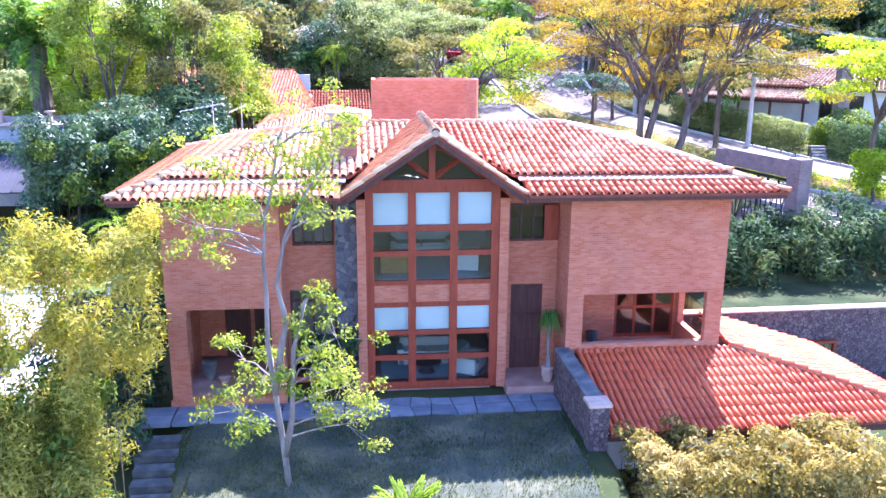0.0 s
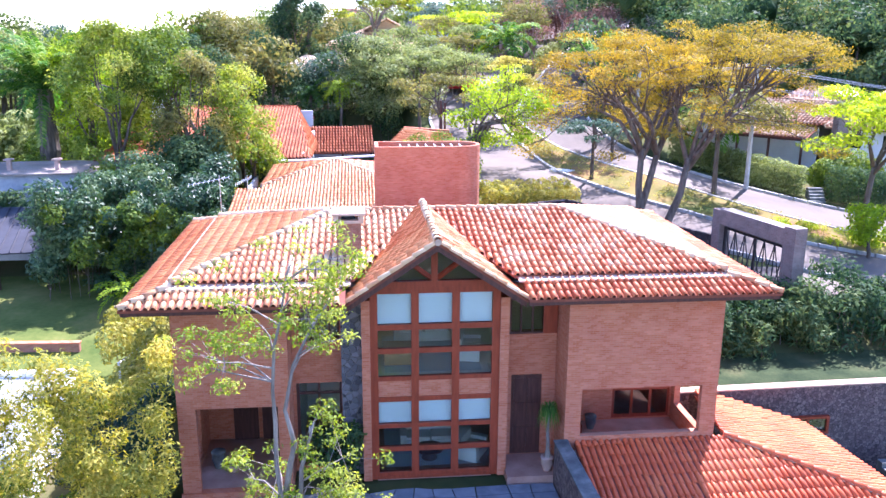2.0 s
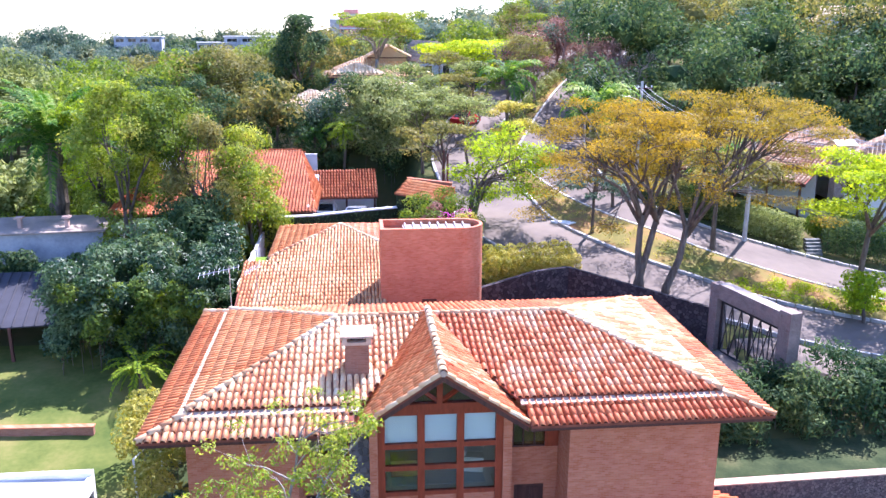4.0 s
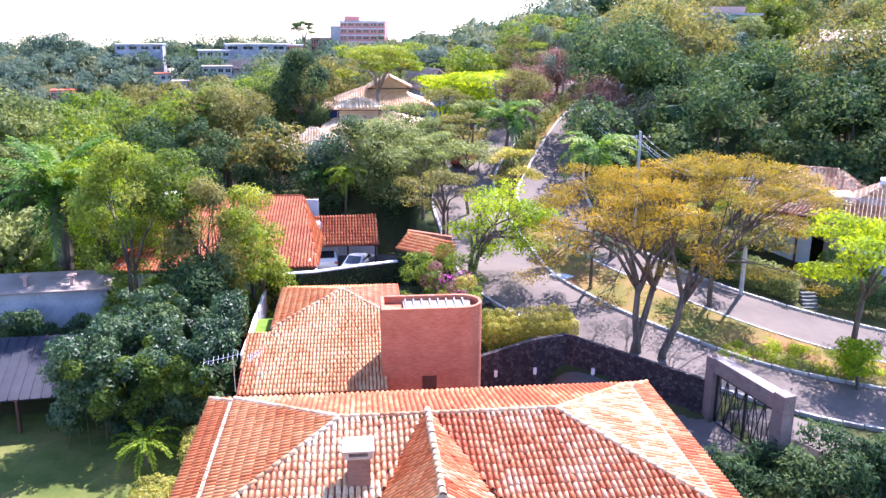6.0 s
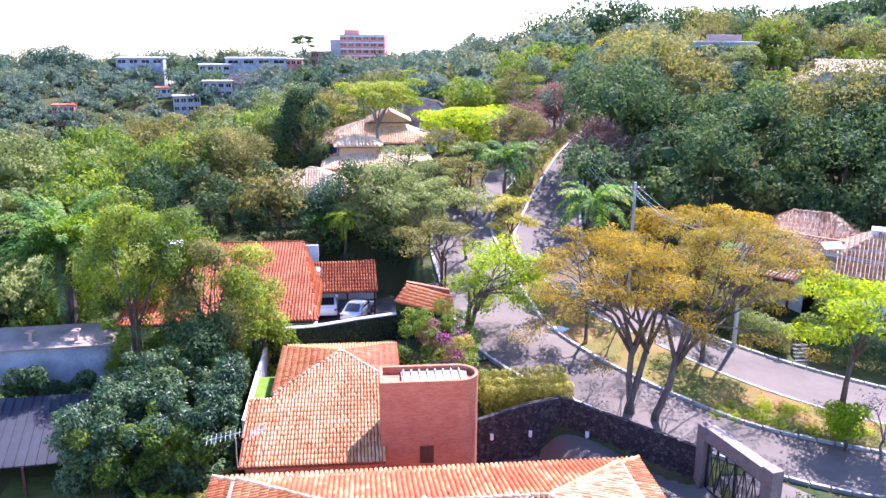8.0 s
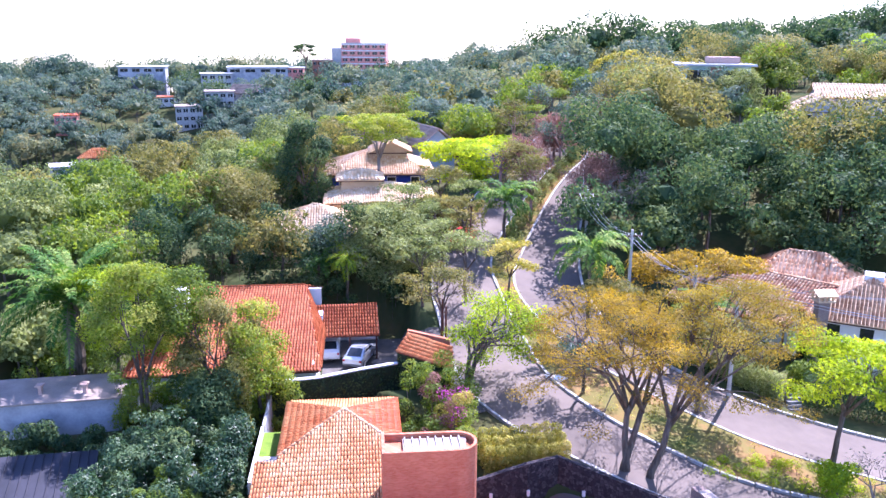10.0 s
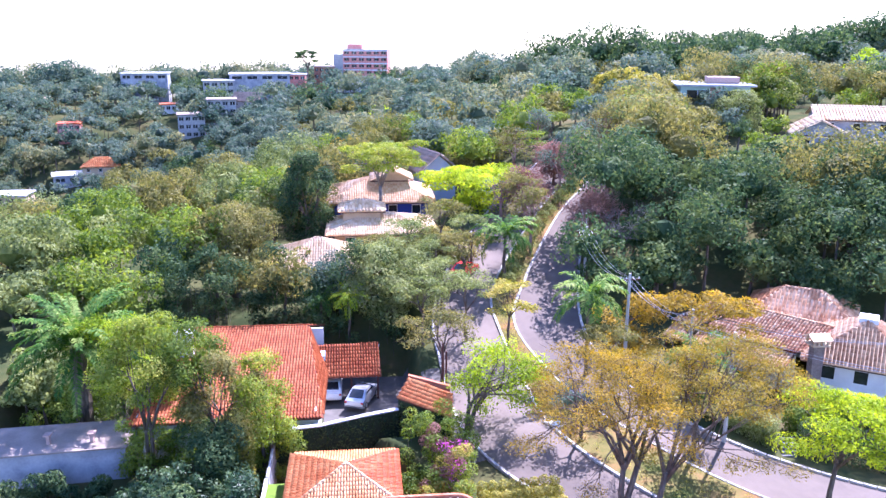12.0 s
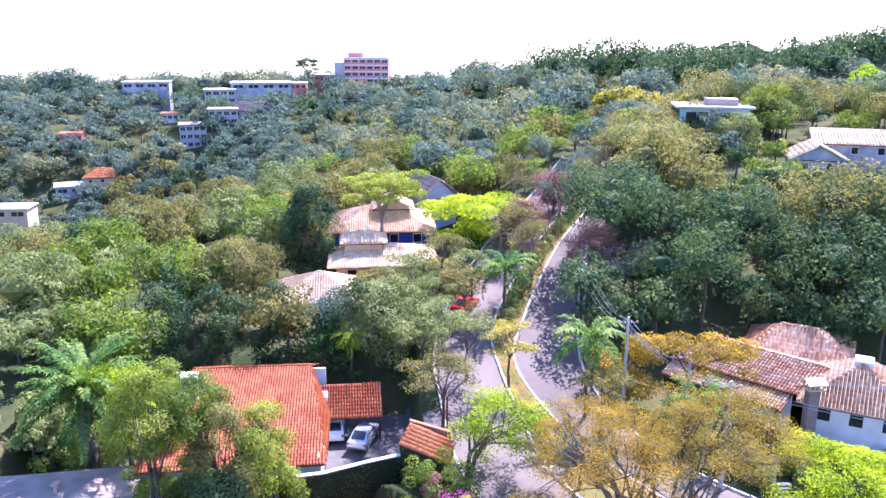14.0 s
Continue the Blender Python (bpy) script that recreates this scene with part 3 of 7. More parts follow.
def roof_face(face, parent, mat, rng, pitch=0.182, course=0.4, single=0, bed=M_BED, thick=0.08, name="roof_slope", label=""):
    """A sloping bed with its cover tiles: the first few as pieces, the rest joined."""
    bm = bmesh.new()
    slab(bm, face, thick)
    slope = part(name, bm, bed, parent, label)
    spots = tile_spots(face, pitch, course, rng)
    src = barrel(pitch * 0.42, pitch * 0.38, course + 0.06)
    one = link_mesh("tile", src, mat, True)
    for m in spots[:single]:
        ob = new("tile", one)
        ob.parent, ob.matrix_local = slope, m
    rest = spots[single:]
    if rest:
        co = np.array([v.co[:] for v in one.vertices])
        fc = np.array([list(q.vertices) for q in one.polygons])
        ms = np.array([np.array(m) for m in rest])
        V = np.einsum("nij,kj->nki", ms[:, :3, :3], co) + ms[:, None, :3, 3]
        F = fc[None] + (np.arange(len(rest)) * len(co))[:, None, None]
        me = bpy.data.meshes.new("tiles")
        me.from_pydata(V.reshape(-1, 3).tolist(), [], F.reshape(-1, 4).tolist())
        me.polygons.foreach_set("use_smooth", [True] * len(me.polygons))
        me.materials.append(mat)
        ob = tagged(new("tiles", me), kind="stuff")
        ob.parent = slope
    return slope


def ridge_caps(a, b, parent, mat, rng, radius=0.115, step=0.38, bedding=True):
    """A row of ridge tiles bedded in mortar from a down or along to b."""
    a, b = Vector(a), Vector(b)
    d = b - a
    n = max(1, int(d.length / step))
    v = d.normalized()
    u = v.cross(Vector((0, 0, 1))).normalized()
    w = u.cross(v)
    basis = Matrix((u, v, w)).transposed().to_4x4()
    src = barrel(radius, radius * 0.8, step + 0.06)
    one = link_mesh("ridge_tile", src, mat, True)
    bm = bmesh.new()
    for i in range(n):
        m = Matrix.Translation(a + v * (i * d.length / n) + w * (0.02 + rng.normal() * 0.006)) @ basis @ pose(0, 0, 0, -1.5, rng.normal() * 2, rng.normal() * 1.5)
        vs = [bm.verts.new(m @ q.co) for q in one.vertices]
        for q in one.polygons:
            bm.faces.new([vs[k] for k in q.vertices])
    part("ridge_tiles", bm, mat, parent, smooth=True)
    if bedding:
        bm = bmesh.new()
        tube(bm, [a + w * 0.0, b + w * 0.0], [radius * 0.72] * 2, 8)
        part("ridge_mortar", bm, M_MORTAR, parent)


R1 = np.random.default_rng(11)
house = thing("brick_house", "two-storey red brick villa with tiled roofs and glazed bay", "house")

# walls
BT = 0.22
bm = bmesh.new()
wall_grid(bm, -5.7, -2.3, 24.0, 24.0 + BT, -0.05, 6.35, [(-5.15, -2.66, 0.18, 3.03)])
part("wall", bm, M_BRICK, house, "red brick wall over a porch opening")
part("wall", wall_grid(bmesh.new(), -5.7, -5.7 + BT, 24.22, 34.4, -0.6, 6.35, [(24.6, 26.2, 0.4, 3.0)], axis="y"), M_BRICK, house)
part("wall", boxes((-2.52, -2.3, 24.22, 25.5, -0.05, 6.35)), M_BRICK, house)
part("wall", wall_grid(bmesh.new(), -2.3, -0.7, 25.5, 25.72, -0.05, 6.35, [(-2.2, -0.72, 0.15, 3.12), (-2.05, -0.75, 4.66, 5.85)]), M_BRICK, house)
part("stone_pier", boxes((-0.7, -0.04, 25.1, 25.9, -0.05, 6.3)), M_SLATE, house, "dark irregular slate pier beside the bay")
part("wall", boxes((-0.04, 0.23, 24.55, 25.9, -0.02, 6.2)), M_BRICK, house, "narrow brick jamb of the glazed bay")
part("wall", boxes((4.37, 4.66, 24.55, 25.9, -0.02, 6.2)), M_BRICK, house, "narrow brick jamb of the glazed bay")
part("wall", wall_grid(bmesh.new(), 4.62, 6.45, 25.5, 25.72, -0.05, 6.35, [(4.95, 6.0, 0.2, 3.15), (4.83, 6.4, 4.68, 5.78)]), M_BRICK, house)
part("wall", wall_grid(bmesh.new(), 6.45, 6.45 + BT, 24.22, 25.5, 0, 6.35, axis="y"), M_BRICK, house)
part("wall", wall_grid(bmesh.new(), 6.45, 11.5, 24.0, 24.0 + BT, -0.3, 6.35, [(6.97, 10.98, 1.56, 3.2)]), M_BRICK, house, "red brick wall over an open veranda")
part("wall", wall_grid(bmesh.new(), 11.28, 11.5, 24.22, 34.4, -0.3, 6.35, [(24.7, 26.9, 1.2, 3.2)], axis="y"), M_BRICK, house)
part("wall", boxes((-5.48, 11.28, 34.18, 34.4, 0, 6.35)), M_BRICK, house)
part("plinth", boxes((-5.75, -2.25, 23.93, 24.0, -0.2, 0.18)), M_BRICK, house)
# inner partitions and floors
part("floor_slab", boxes((-5.48, 11.28, 25.8, 34.18, 3.22, 3.48), (-5.48, -2.52, 24.22, 25.8, 3.1, 3.45), (6.67, 11.28, 24.22, 25.8, 3.25, 3.5)), M_PLASTER, house)
part("floor_slab", boxes((-5.48, 11.28, 25.72, 34.18, -0.1, 0.1), (0.42, 4.18, 24.7, 25.72, -0.1, 0.1), (-5.48, -2.52, 24.22, 25.72, -0.1, 0.16)), M_FLOOR, house, "terracotta tiled floor")
part("floor_slab", boxes((6.67, 11.28, 24.22, 27.2, -0.2, 0.5)), M_FLOOR, house, "terracotta veranda floor")
part("landing", boxes((0.46, 4.14, 24.95, 25.8, 3.18, 3.5)), M_PLASTER, house)
part("wall", boxes((-5.48, -2.52, 27.6, 27.75, 0.16, 3.1)), M_BRICK, house, "brick back wall of the porch")
part("partition", boxes((-2.3, -2.15, 25.72, 29.6, 0.1, 6.3), (4.75, 4.9, 25.9, 29.6, 0.1, 6.3), (-2.3, 4.9, 29.6, 29.75, 0.1, 6.3)), M_PLASTER, house)
part("wall", wall_grid(bmesh.new(), 6.67, 11.28, 27.2, 27.4, 0.5, 3.25, [(9.05, 11.22, 0.55, 2.9)]), M_BRICK, house, "brick back wall of the veranda")
part("ceiling_board", boxes((-5.48, 11.28, 25.8, 34.1, 6.3, 6.36)), M_PLASTER, house)
# folding glass doors at the back of the veranda
door = part("veranda_door", boxes((9.05, 11.22, 27.22, 27.3, 2.9, 2.98)), M_WOOD, house, "folding wooden door with glass panes")
for x in (9.05, 9.75, 10.45, 11.13):
    part("stile", boxes((x, x + 0.09, 27.22, 27.3, 0.55, 2.9)), M_WOOD, door)
for a in (9.14, 9.84, 10.54):
    for c, d in ((0.55, 0.68), (1.62, 1.72), (2.8, 2.9)):
        part("rail", boxes((a, a + (0.61 if a < 10 else 0.59), 27.23, 27.29, c, d)), M_WOOD, door)
for a in (9.14, 9.84, 10.54):
    for c, d in ((0.68, 1.62), (1.72, 2.8)):
        part("pane", boxes((a, a + 0.6, 27.25, 27.262, c, d)), M_GLASS, door).visible_shadow = False
# porch doors
door = part("front_door", boxes((4.95, 6.0, 25.56, 25.62, 0.2, 3.15)), M_DARKWOOD, house, "tall dark panelled front door")
for c, d in ((0.4, 1.2), (1.3, 2.1), (2.2, 3.0)):
    for a in (5.05, 5.52):
        part("door_panel", boxes((a, a + 0.4, 25.535, 25.56, c, d)), M_DARKWOOD, door)
door = part("porch_door", boxes((-4.6, -3.75, 27.52, 27.6, 0.16, 2.5)), M_DARKWOOD, house, "brown wooden door inside the porch")
part("porch_door", boxes((-3.6, -2.55, 27.5, 27.6, 0.16, 2.7)), M_DARKWOOD, house, "dark closed door inside the porch")
door = part("glazed_door", boxes((-2.2, -2.1, 25.55, 25.62, 0.15, 3.12), (-1.5, -1.42, 25.55, 25.62, 0.15, 3.12), (-0.8, -0.72, 25.55, 25.62, 0.15, 3.12), (-2.1, -0.8, 25.55, 25.62, 2.7, 2.78)), M_DARKWOOD, house, "dark wooden glazed door")
for a in (-2.1, -1.42):
    part("pane", boxes((a, a + 0.6, 25.58, 25.59, 0.15, 2.7)), M_GLASS, door).visible_shadow = False
# upper windows
for x0, x1, z0, z1, shut in ((-2.05, -0.75, 4.66, 5.85, False), (4.83, 6.4, 4.68, 5.78, True)):
    win = part("window", boxes((x0, x1, 25.47, 25.56, z0 - 0.07, z0), (x0, x1, 25.47, 25.56, z1, z1 + 0.07), (x0, x0 + 0.07, 25.48, 25.56, z0, z1), (x1 - 0.07, x1, 25.48, 25.56, z0, z1)), M_DARKWOOD, house, "dark wooden sash window")
    for k in range(1, 4):
        a = x0 + (x1 - x0) * k / 4
        part("mullion", boxes((a - 0.03, a + 0.03, 25.5, 25.55, z0, z1)), M_DARKWOOD, win)
    part("pane", boxes((x0 + 0.07, x1 - 0.07, 25.53, 25.54, z0, z1)), M_GLASS, win).visible_shadow = False
    if shut:
        part("shutter", boxes((5.95, 6.42, 25.36, 25.42, z0 - 0.03, z1 + 0.03)), M_WOOD, win, "folded red wooden shutter")

# glazed bay
bay = part("glazed_bay", boxes((0.23, 4.37, 24.6, 24.82, 0.0, 0.1)), M_WOOD, house, "red-stained timber window wall of two storeys")
for a, b in ((0.23, 0.47), (1.53, 1.77), (2.83, 3.07), (4.12, 4.37)):
    part("mullion", boxes((a, b, 24.62, 24.8, 0.1, 6.58)), M_WOOD, bay)
LEVELS = [0.1, 0.22, 0.97, 1.14, 1.81, 1.95, 2.74, 2.9, 3.46, 3.6, 4.39, 4.56, 5.18, 5.36, 6.38, 6.58]
for c, d in zip(LEVELS[0::2], LEVELS[1::2]):
    for a, b in ((0.47, 1.53), (1.77, 2.83), (3.07, 4.12)):
        part("transom", boxes((a, b, 24.635, 24.785, c, d)), M_WOOD, bay)
for c, d in zip(LEVELS[1:-1:2], LEVELS[2:-1:2]):
    for a, b in ((0.47, 1.53), (1.77, 2.83), (3.07, 4.12)):
        if c == 2.9:
            part("brick_panel", boxes((a, b, 24.67, 24.85, c, d)), M_BRICK, bay, "brick infill panel at floor level")
        else:
            part("pane", boxes((a, b, 24.7, 24.712, c, d)), M_GLASS, bay).visible_shadow = False
for c, d in ((1.95, 2.74), (5.36, 6.38)):
    for a, b in ((0.46, 1.54), (1.76, 2.84), (3.06, 4.13)):
        tagged(new("roller_blind", link_mesh("roller_blind", boxes((a, b, 24.82, 24.83, c - 0.03, d), (a, b, 24.8, 24.86, d - 0.07, d + 0.02)), M_BLIND)), "white roller blind lowered behind the glass", "blind", "roller blinds")
# gable front
GX, GZ, GY = 2.26, 8.26, 23.55
bm = bmesh.new()
for s in (-1, 1):
    slab(bm, [(GX, GY + 0.02, GZ - 0.02), (GX + s * 2.72, GY + 0.02, GZ - 1.84), (GX + s * 2.72, GY + 0.1, GZ - 1.84), (GX, GY + 0.1, GZ - 0.02)], 0.24)
part("bargeboard", bm, M_DARKWOOD, house, "dark wooden bargeboards of the gable")
bm = boxes((0.2, 4.4, 24.6, 24.82, 6.585, 6.78), (GX - 0.1, GX + 0.1, 24.6, 24.8, 6.78, 8.0))
for s in (-1, 1):
    for x0, z0, x1, z1, w in ((0.1, 6.85, 0.95, 7.5, 0.12), (0.0, 8.02, 2.3, 6.45, 0.17)):
        a, b = Vector((GX + s * x0, 24.7, z0)), Vector((GX + s * x1, 24.7, z1))
        tube(bm, [a, b], [w * 0.75] * 2, 4)
part("gable_truss", bm, M_WOOD, house, "timber king-post truss in the gable")
bm = bmesh.new()
va = [bm.verts.new((x, y, z)) for y in (24.72, 24.732) for x, z in ((0.42, 6.72), (4.14, 6.72), (GX, 8.0))]
bm.faces.new(va[:3]), bm.faces.new(va[3:][::-1])
for k in range(3):
    bm.faces.new((va[k], va[(k + 1) % 3], va[3 + (k + 1) % 3], va[3 + k]))
part("gable_pane", bm, M_GLASS, house).visible_shadow = False

# main roof: flatter skirt all round, a white step, then the hipped upper slopes
EX0, EX1, EY0, EY1, EZ = -6.97, 12.98, 23.3, 35.0, 6.5
SX0, SX1, SY0, SY1, SZ = EX0 + 1.25, EX1 - 1.3, EY0 + 1.2, EY1 - 1.0, 6.79
RX0, RX1, RY_, RZ_ = -1.1, 7.4, 29.84, 7.95
roof = part("main_roof", boxes((EX0 + 0.05, GX - 2.75, EY0 + 0.05, EY0 + 0.13, EZ - 0.2, EZ - 0.05), (GX + 2.75, EX1 - 0.05, EY0 + 0.05, EY0 + 0.13, EZ - 0.2, EZ - 0.05), (EX0 + 0.05, EX1 - 0.05, EY1 - 0.13, EY1 - 0.05, EZ - 0.2, EZ - 0.05), (EX0 + 0.05, EX0 + 0.13, EY0 + 0.13, EY1 - 0.13, EZ - 0.2, EZ - 0.05), (EX1 - 0.13, EX1 - 0.05, EY0 + 0.13, EY1 - 0.13, EZ - 0.2, EZ - 0.05)), M_DARKWOOD, house, "dark wooden eave boards")
skirt = [
    [(GX + 2.75, EY0, EZ), (EX1, EY0, EZ), (SX1, SY0, SZ), (GX + 2.75, SY0, SZ)],
    [(EX0, EY0, EZ), (GX - 2.75, EY0, EZ), (GX - 2.75, SY0, SZ), (SX0, SY0, SZ)],
    [(EX1, EY0, EZ), (EX1, EY1, EZ), (SX1, SY1, SZ), (SX1, SY0, SZ)],
    [(EX1, EY1, EZ), (EX0, EY1, EZ), (SX0, SY1, SZ), (SX1, SY1, SZ)],
    [(EX0, EY1, EZ), (EX0, EY0, EZ), (SX0, SY0, SZ), (SX0, SY1, SZ)],
]
UZ = SZ + 0.13
upper = [
    [(SX0, SY0, UZ), (GX - 2.5, SY0, UZ), (GX, 29.4, RZ_ - 0.085), (GX, RY_, RZ_), (RX0, RY_, RZ_)],
    [(GX + 2.5, SY0, UZ), (SX1, SY0, UZ), (RX1, RY_, RZ_), (GX, RY_, RZ_), (GX, 29.4, RZ_ - 0.085)],
    [(SX1, SY0, UZ), (SX1, SY1, UZ), (RX1, RY_, RZ_)],
    [(SX1, SY1, UZ), (SX0, SY1, UZ), (RX0, RY_, RZ_), (RX1, RY_, RZ_)],
    [(SX0, SY1, UZ), (SX0, SY0, UZ), (RX0, RY_, RZ_)],
]
# Tile tone differs by slope: glare and grazing sun are put into the colour.
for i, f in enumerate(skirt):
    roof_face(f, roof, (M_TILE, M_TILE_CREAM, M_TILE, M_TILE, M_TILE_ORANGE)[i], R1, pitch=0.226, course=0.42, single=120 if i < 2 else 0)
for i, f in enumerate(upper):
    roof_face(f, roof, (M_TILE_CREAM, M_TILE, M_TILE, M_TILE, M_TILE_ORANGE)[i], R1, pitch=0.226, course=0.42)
bm = bmesh.new()
OX0, OX1, OY0, OY1, OZ = SX0 - 0.26, SX1 + 0.26, SY0 - 0.26, SY1 + 0.26, SZ + 0.035
for a, b, c, d in (((OX0, OY0), (GX - 2.6, OY0), (GX - 2.6, SY0), (SX0, SY0)), ((GX + 2.6, OY0), (OX1, OY0), (SX1, SY0), (GX + 2.6, SY0)), ((OX1, OY0), (OX1, OY1), (SX1, SY1), (SX1, SY0)), ((OX1, OY1), (OX0, OY1), (SX0, SY1), (SX1, SY1)), ((OX0, OY1), (OX0, OY0), (SX0, SY0), (SX0, SY1))):
    slab(bm, [(*a, OZ), (*b, OZ), (*c, OZ + 0.055), (*d, OZ + 0.055)], 0.05)
part("roof_step", bm, M_MORTAR, roof, "pale mortar band where the slope breaks")
ridge_caps((RX0, RY_, RZ_ + 0.03), (RX1, RY_, RZ_ + 0.03), roof, M_TILE_CREAM, R1)
for cx, cy, ex, sy, ey, ux, rx in ((SX0, SY0, EX0, SY0, EY0, SX0, RX0), (SX1, SY0, EX1, SY0, EY0, SX1, RX1), (SX0, SY1, EX0, SY1, EY1, SX0, RX0), (SX1, SY1, EX1, SY1, EY1, SX1, RX1)):
    ridge_caps((ex, ey, EZ + 0.03), (cx, cy, SZ + 0.06), roof, M_TILE_CREAM, R1, bedding=False)
    ridge_caps((cx, cy, UZ + 0.03), (rx, RY_, RZ_ + 0.03), roof, M_TILE_CREAM, R1)
# gable roof over the bay
gable = part("gable_roof", boxes((GX - 0.08, GX + 0.08, GY + 0.15, 29.5, GZ - 0.3, GZ - 0.12)), M_DARKWOOD, house, "small steep tiled gable over the bay")
GB = 29.55
# Gable sides also differ by facing: brighter orange tile on the left.
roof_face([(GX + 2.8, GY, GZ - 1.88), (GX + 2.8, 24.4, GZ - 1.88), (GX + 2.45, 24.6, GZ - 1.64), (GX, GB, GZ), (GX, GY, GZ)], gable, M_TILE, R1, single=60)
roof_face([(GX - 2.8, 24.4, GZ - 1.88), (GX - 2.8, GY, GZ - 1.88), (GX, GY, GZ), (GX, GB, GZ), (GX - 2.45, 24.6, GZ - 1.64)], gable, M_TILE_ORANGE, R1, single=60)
ridge_caps((GX, GY - 0.05, GZ + 0.03), (GX, GB, GZ + 0.03), gable, M_TILE_CREAM, R1, radius=0.15)
for s in (-1, 1):
    ridge_caps((GX + s * 2.75, GY + 0.06, GZ - 1.82), (GX, GY + 0.06, GZ + 0.0), gable, M_TILE_CREAM, R1, radius=0.11, bedding=False)
# chimney
# Chimney body in a darker, browner brick than the house walls.
chimney = part("chimney", boxes((-0.78, 0.02, 26.0, 26.8, 6.8, 8.35)), M_BRICK_OLD, house, "dark brown masonry chimney with a pale slab cap")
part("chimney_cap", boxes((-0.86, 0.1, 25.92, 26.88, 8.35, 8.45), (-0.86, -0.7, 25.92, 26.1, 8.45, 8.62), (-0.06, 0.1, 25.92, 26.1, 8.45, 8.62), (-0.86, -0.7, 26.7, 26.88, 8.45, 8.62), (-0.06, 0.1, 26.7, 26.88, 8.45, 8.62), (-0.92, 0.16, 25.86, 26.94, 8.62, 8.69)), M_MORTAR, chimney, "pale concrete cap on four stubs")
part("flue", boxes((-0.6, -0.16, 26.2, 26.6, 8.44, 8.6)), M_IRON, chimney)
# stairs, lamp and steps at the door
part("door_landing", boxes((4.62, 6.3, 24.0, 25.5, -0.15, 0.2)), M_FLOOR, house, "terracotta landing before the front door")

# rear wing
wing = thing("rear_wing", "single-storey rear wing under a hipped clay tile roof", "house")
part("wall", boxes((-6.0, 0.75, 38.2, 38.4, 1.0, 5.0), (-6.0, -5.8, 38.4, 43.5, 1.0, 4.9), (-5.0, -4.8, 43.5, 51.5, 1.0, 5.6), (-4.8, 1.6, 51.3, 51.5, 1.0, 5.6), (0.75, 0.95, 38.4, 51.3, 1.0, 5.2)), M_BRICK, wing)
AP = (-1.4, 48.4, 7.15)
WZ = lambda y: 7.15 - (48.4 - y) * 0.178
roof_w = part("wing_roof", boxes((-5.9, 0.7, 38.6, 38.75, 4.9, 5.1)), M_DARKWOOD, wing, "hipped tile roof of the wing")
EZW = 6.42
roof_face([(-6.3, 37.9, WZ(37.9)), (1.0, 37.9, WZ(37.9)), (1.0, 43.4, WZ(43.4)), (2.1, 44.3, EZW), AP, (-5.2, 43.96, 6.36), (-5.2, 43.6, WZ(43.6)), (-6.45, 43.6, WZ(43.6))], roof_w, M_TILE_PEACH, R1, single=60)
roof_face([(-5.2, 51.3, 6.36), (-5.2, 43.96, 6.36), AP], roof_w, M_TILE_ORANGE, R1)
roof_face([(2.1, 51.3, 6.4), (-5.2, 51.3, 6.4), AP], roof_w, M_TILE_ORANGE, R1)
roof_face([(2.1, 44.3, EZW), (2.1, 51.3, EZW), AP], roof_w, M_TILE, R1)
ridge_caps((2.1, 44.3, EZW + 0.03), AP, roof_w, M_TILE_CREAM, R1, radius=0.11)
ridge_caps((-5.2, 43.96, 6.39), AP, roof_w, M_TILE_CREAM, R1, radius=0.11)
terrace = part("side_terrace", boxes((-6.9, -5.2, 43.6, 50.5, 0.8, 4.6)), M_WHITE, wing, "narrow white side terrace")
part("turf", boxes((-6.7, -5.25, 46.9, 50.4, 4.6, 4.67)), M_TURF, terrace, "bright green turf strip")
part("parapet", boxes((-6.9, -6.72, 43.6, 50.5, 4.6, 5.05), (-6.7, -5.25, 46.6, 46.85, 4.6, 4.85)), M_WHITE, terrace)

# brick water tower with one rounded end
tower = thing("water_tower", "square red brick water tower with one rounded end", "tower")


def d_plan(x0, x1, y0, y1, n=14):
    r = (y1 - y0) / 2
    return [(x0, y0), *[(x1 - r + r * math.cos(a), (y0 + y1) / 2 + r * math.sin(a)) for a in np.linspace(-math.pi / 2, math.pi / 2, n)], (x0, y1)]


T0, T1 = (0.76, 5.9, 39.0, 41.2), (0.94, 5.74, 39.18, 41.02)
out_pts, in_pts = d_plan(*T0), d_plan(*T1)
bm = bmesh.new()
prism(bm, out_pts, 1.0, 8.7)
part("wall", bm, M_BRICK, tower)
bm = bmesh.new()
n = len(out_pts)
rings = [[bm.verts.new((x, y, z)) for x, y in pts] for pts, z in ((out_pts, 8.7), (out_pts, 9.07), (in_pts, 9.07), (in_pts, 8.7))]
for a, b in zip(rings, rings[1:]):
    for i in range(n):
        bm.faces.new((a[i], a[(i + 1) % n], b[(i + 1) % n], b[i]))
part("parapet", bm, M_BRICK, tower)
bm = bmesh.new()
slab(bm, [(1.9, 39.25, 8.95), (5.2, 39.25, 8.95), (5.4, 40.9, 8.85), (1.9, 40.9, 8.85)], 0.04)
cover = part("sheet_cover", bm, M_ROOFGREY, tower, "grey ribbed sheet cover")
for k in range(8):
    part("rib", boxes((2.0 + k * 0.42, 2.06 + k * 0.42, 39.3, 40.85, 8.9, 8.98)), M_STEEL, cover)
part("window", boxes((2.78, 3.5, 38.96, 39.01, 4.5, 5.48)), M_DARKWOOD, tower, "small dark wooden shutter")
part("sill", boxes((2.7, 3.58, 38.93, 39.0, 4.42, 4.5)), M_BRICK, tower)


# ---- plants ----
LEAF_RNG = np.random.default_rng(21)


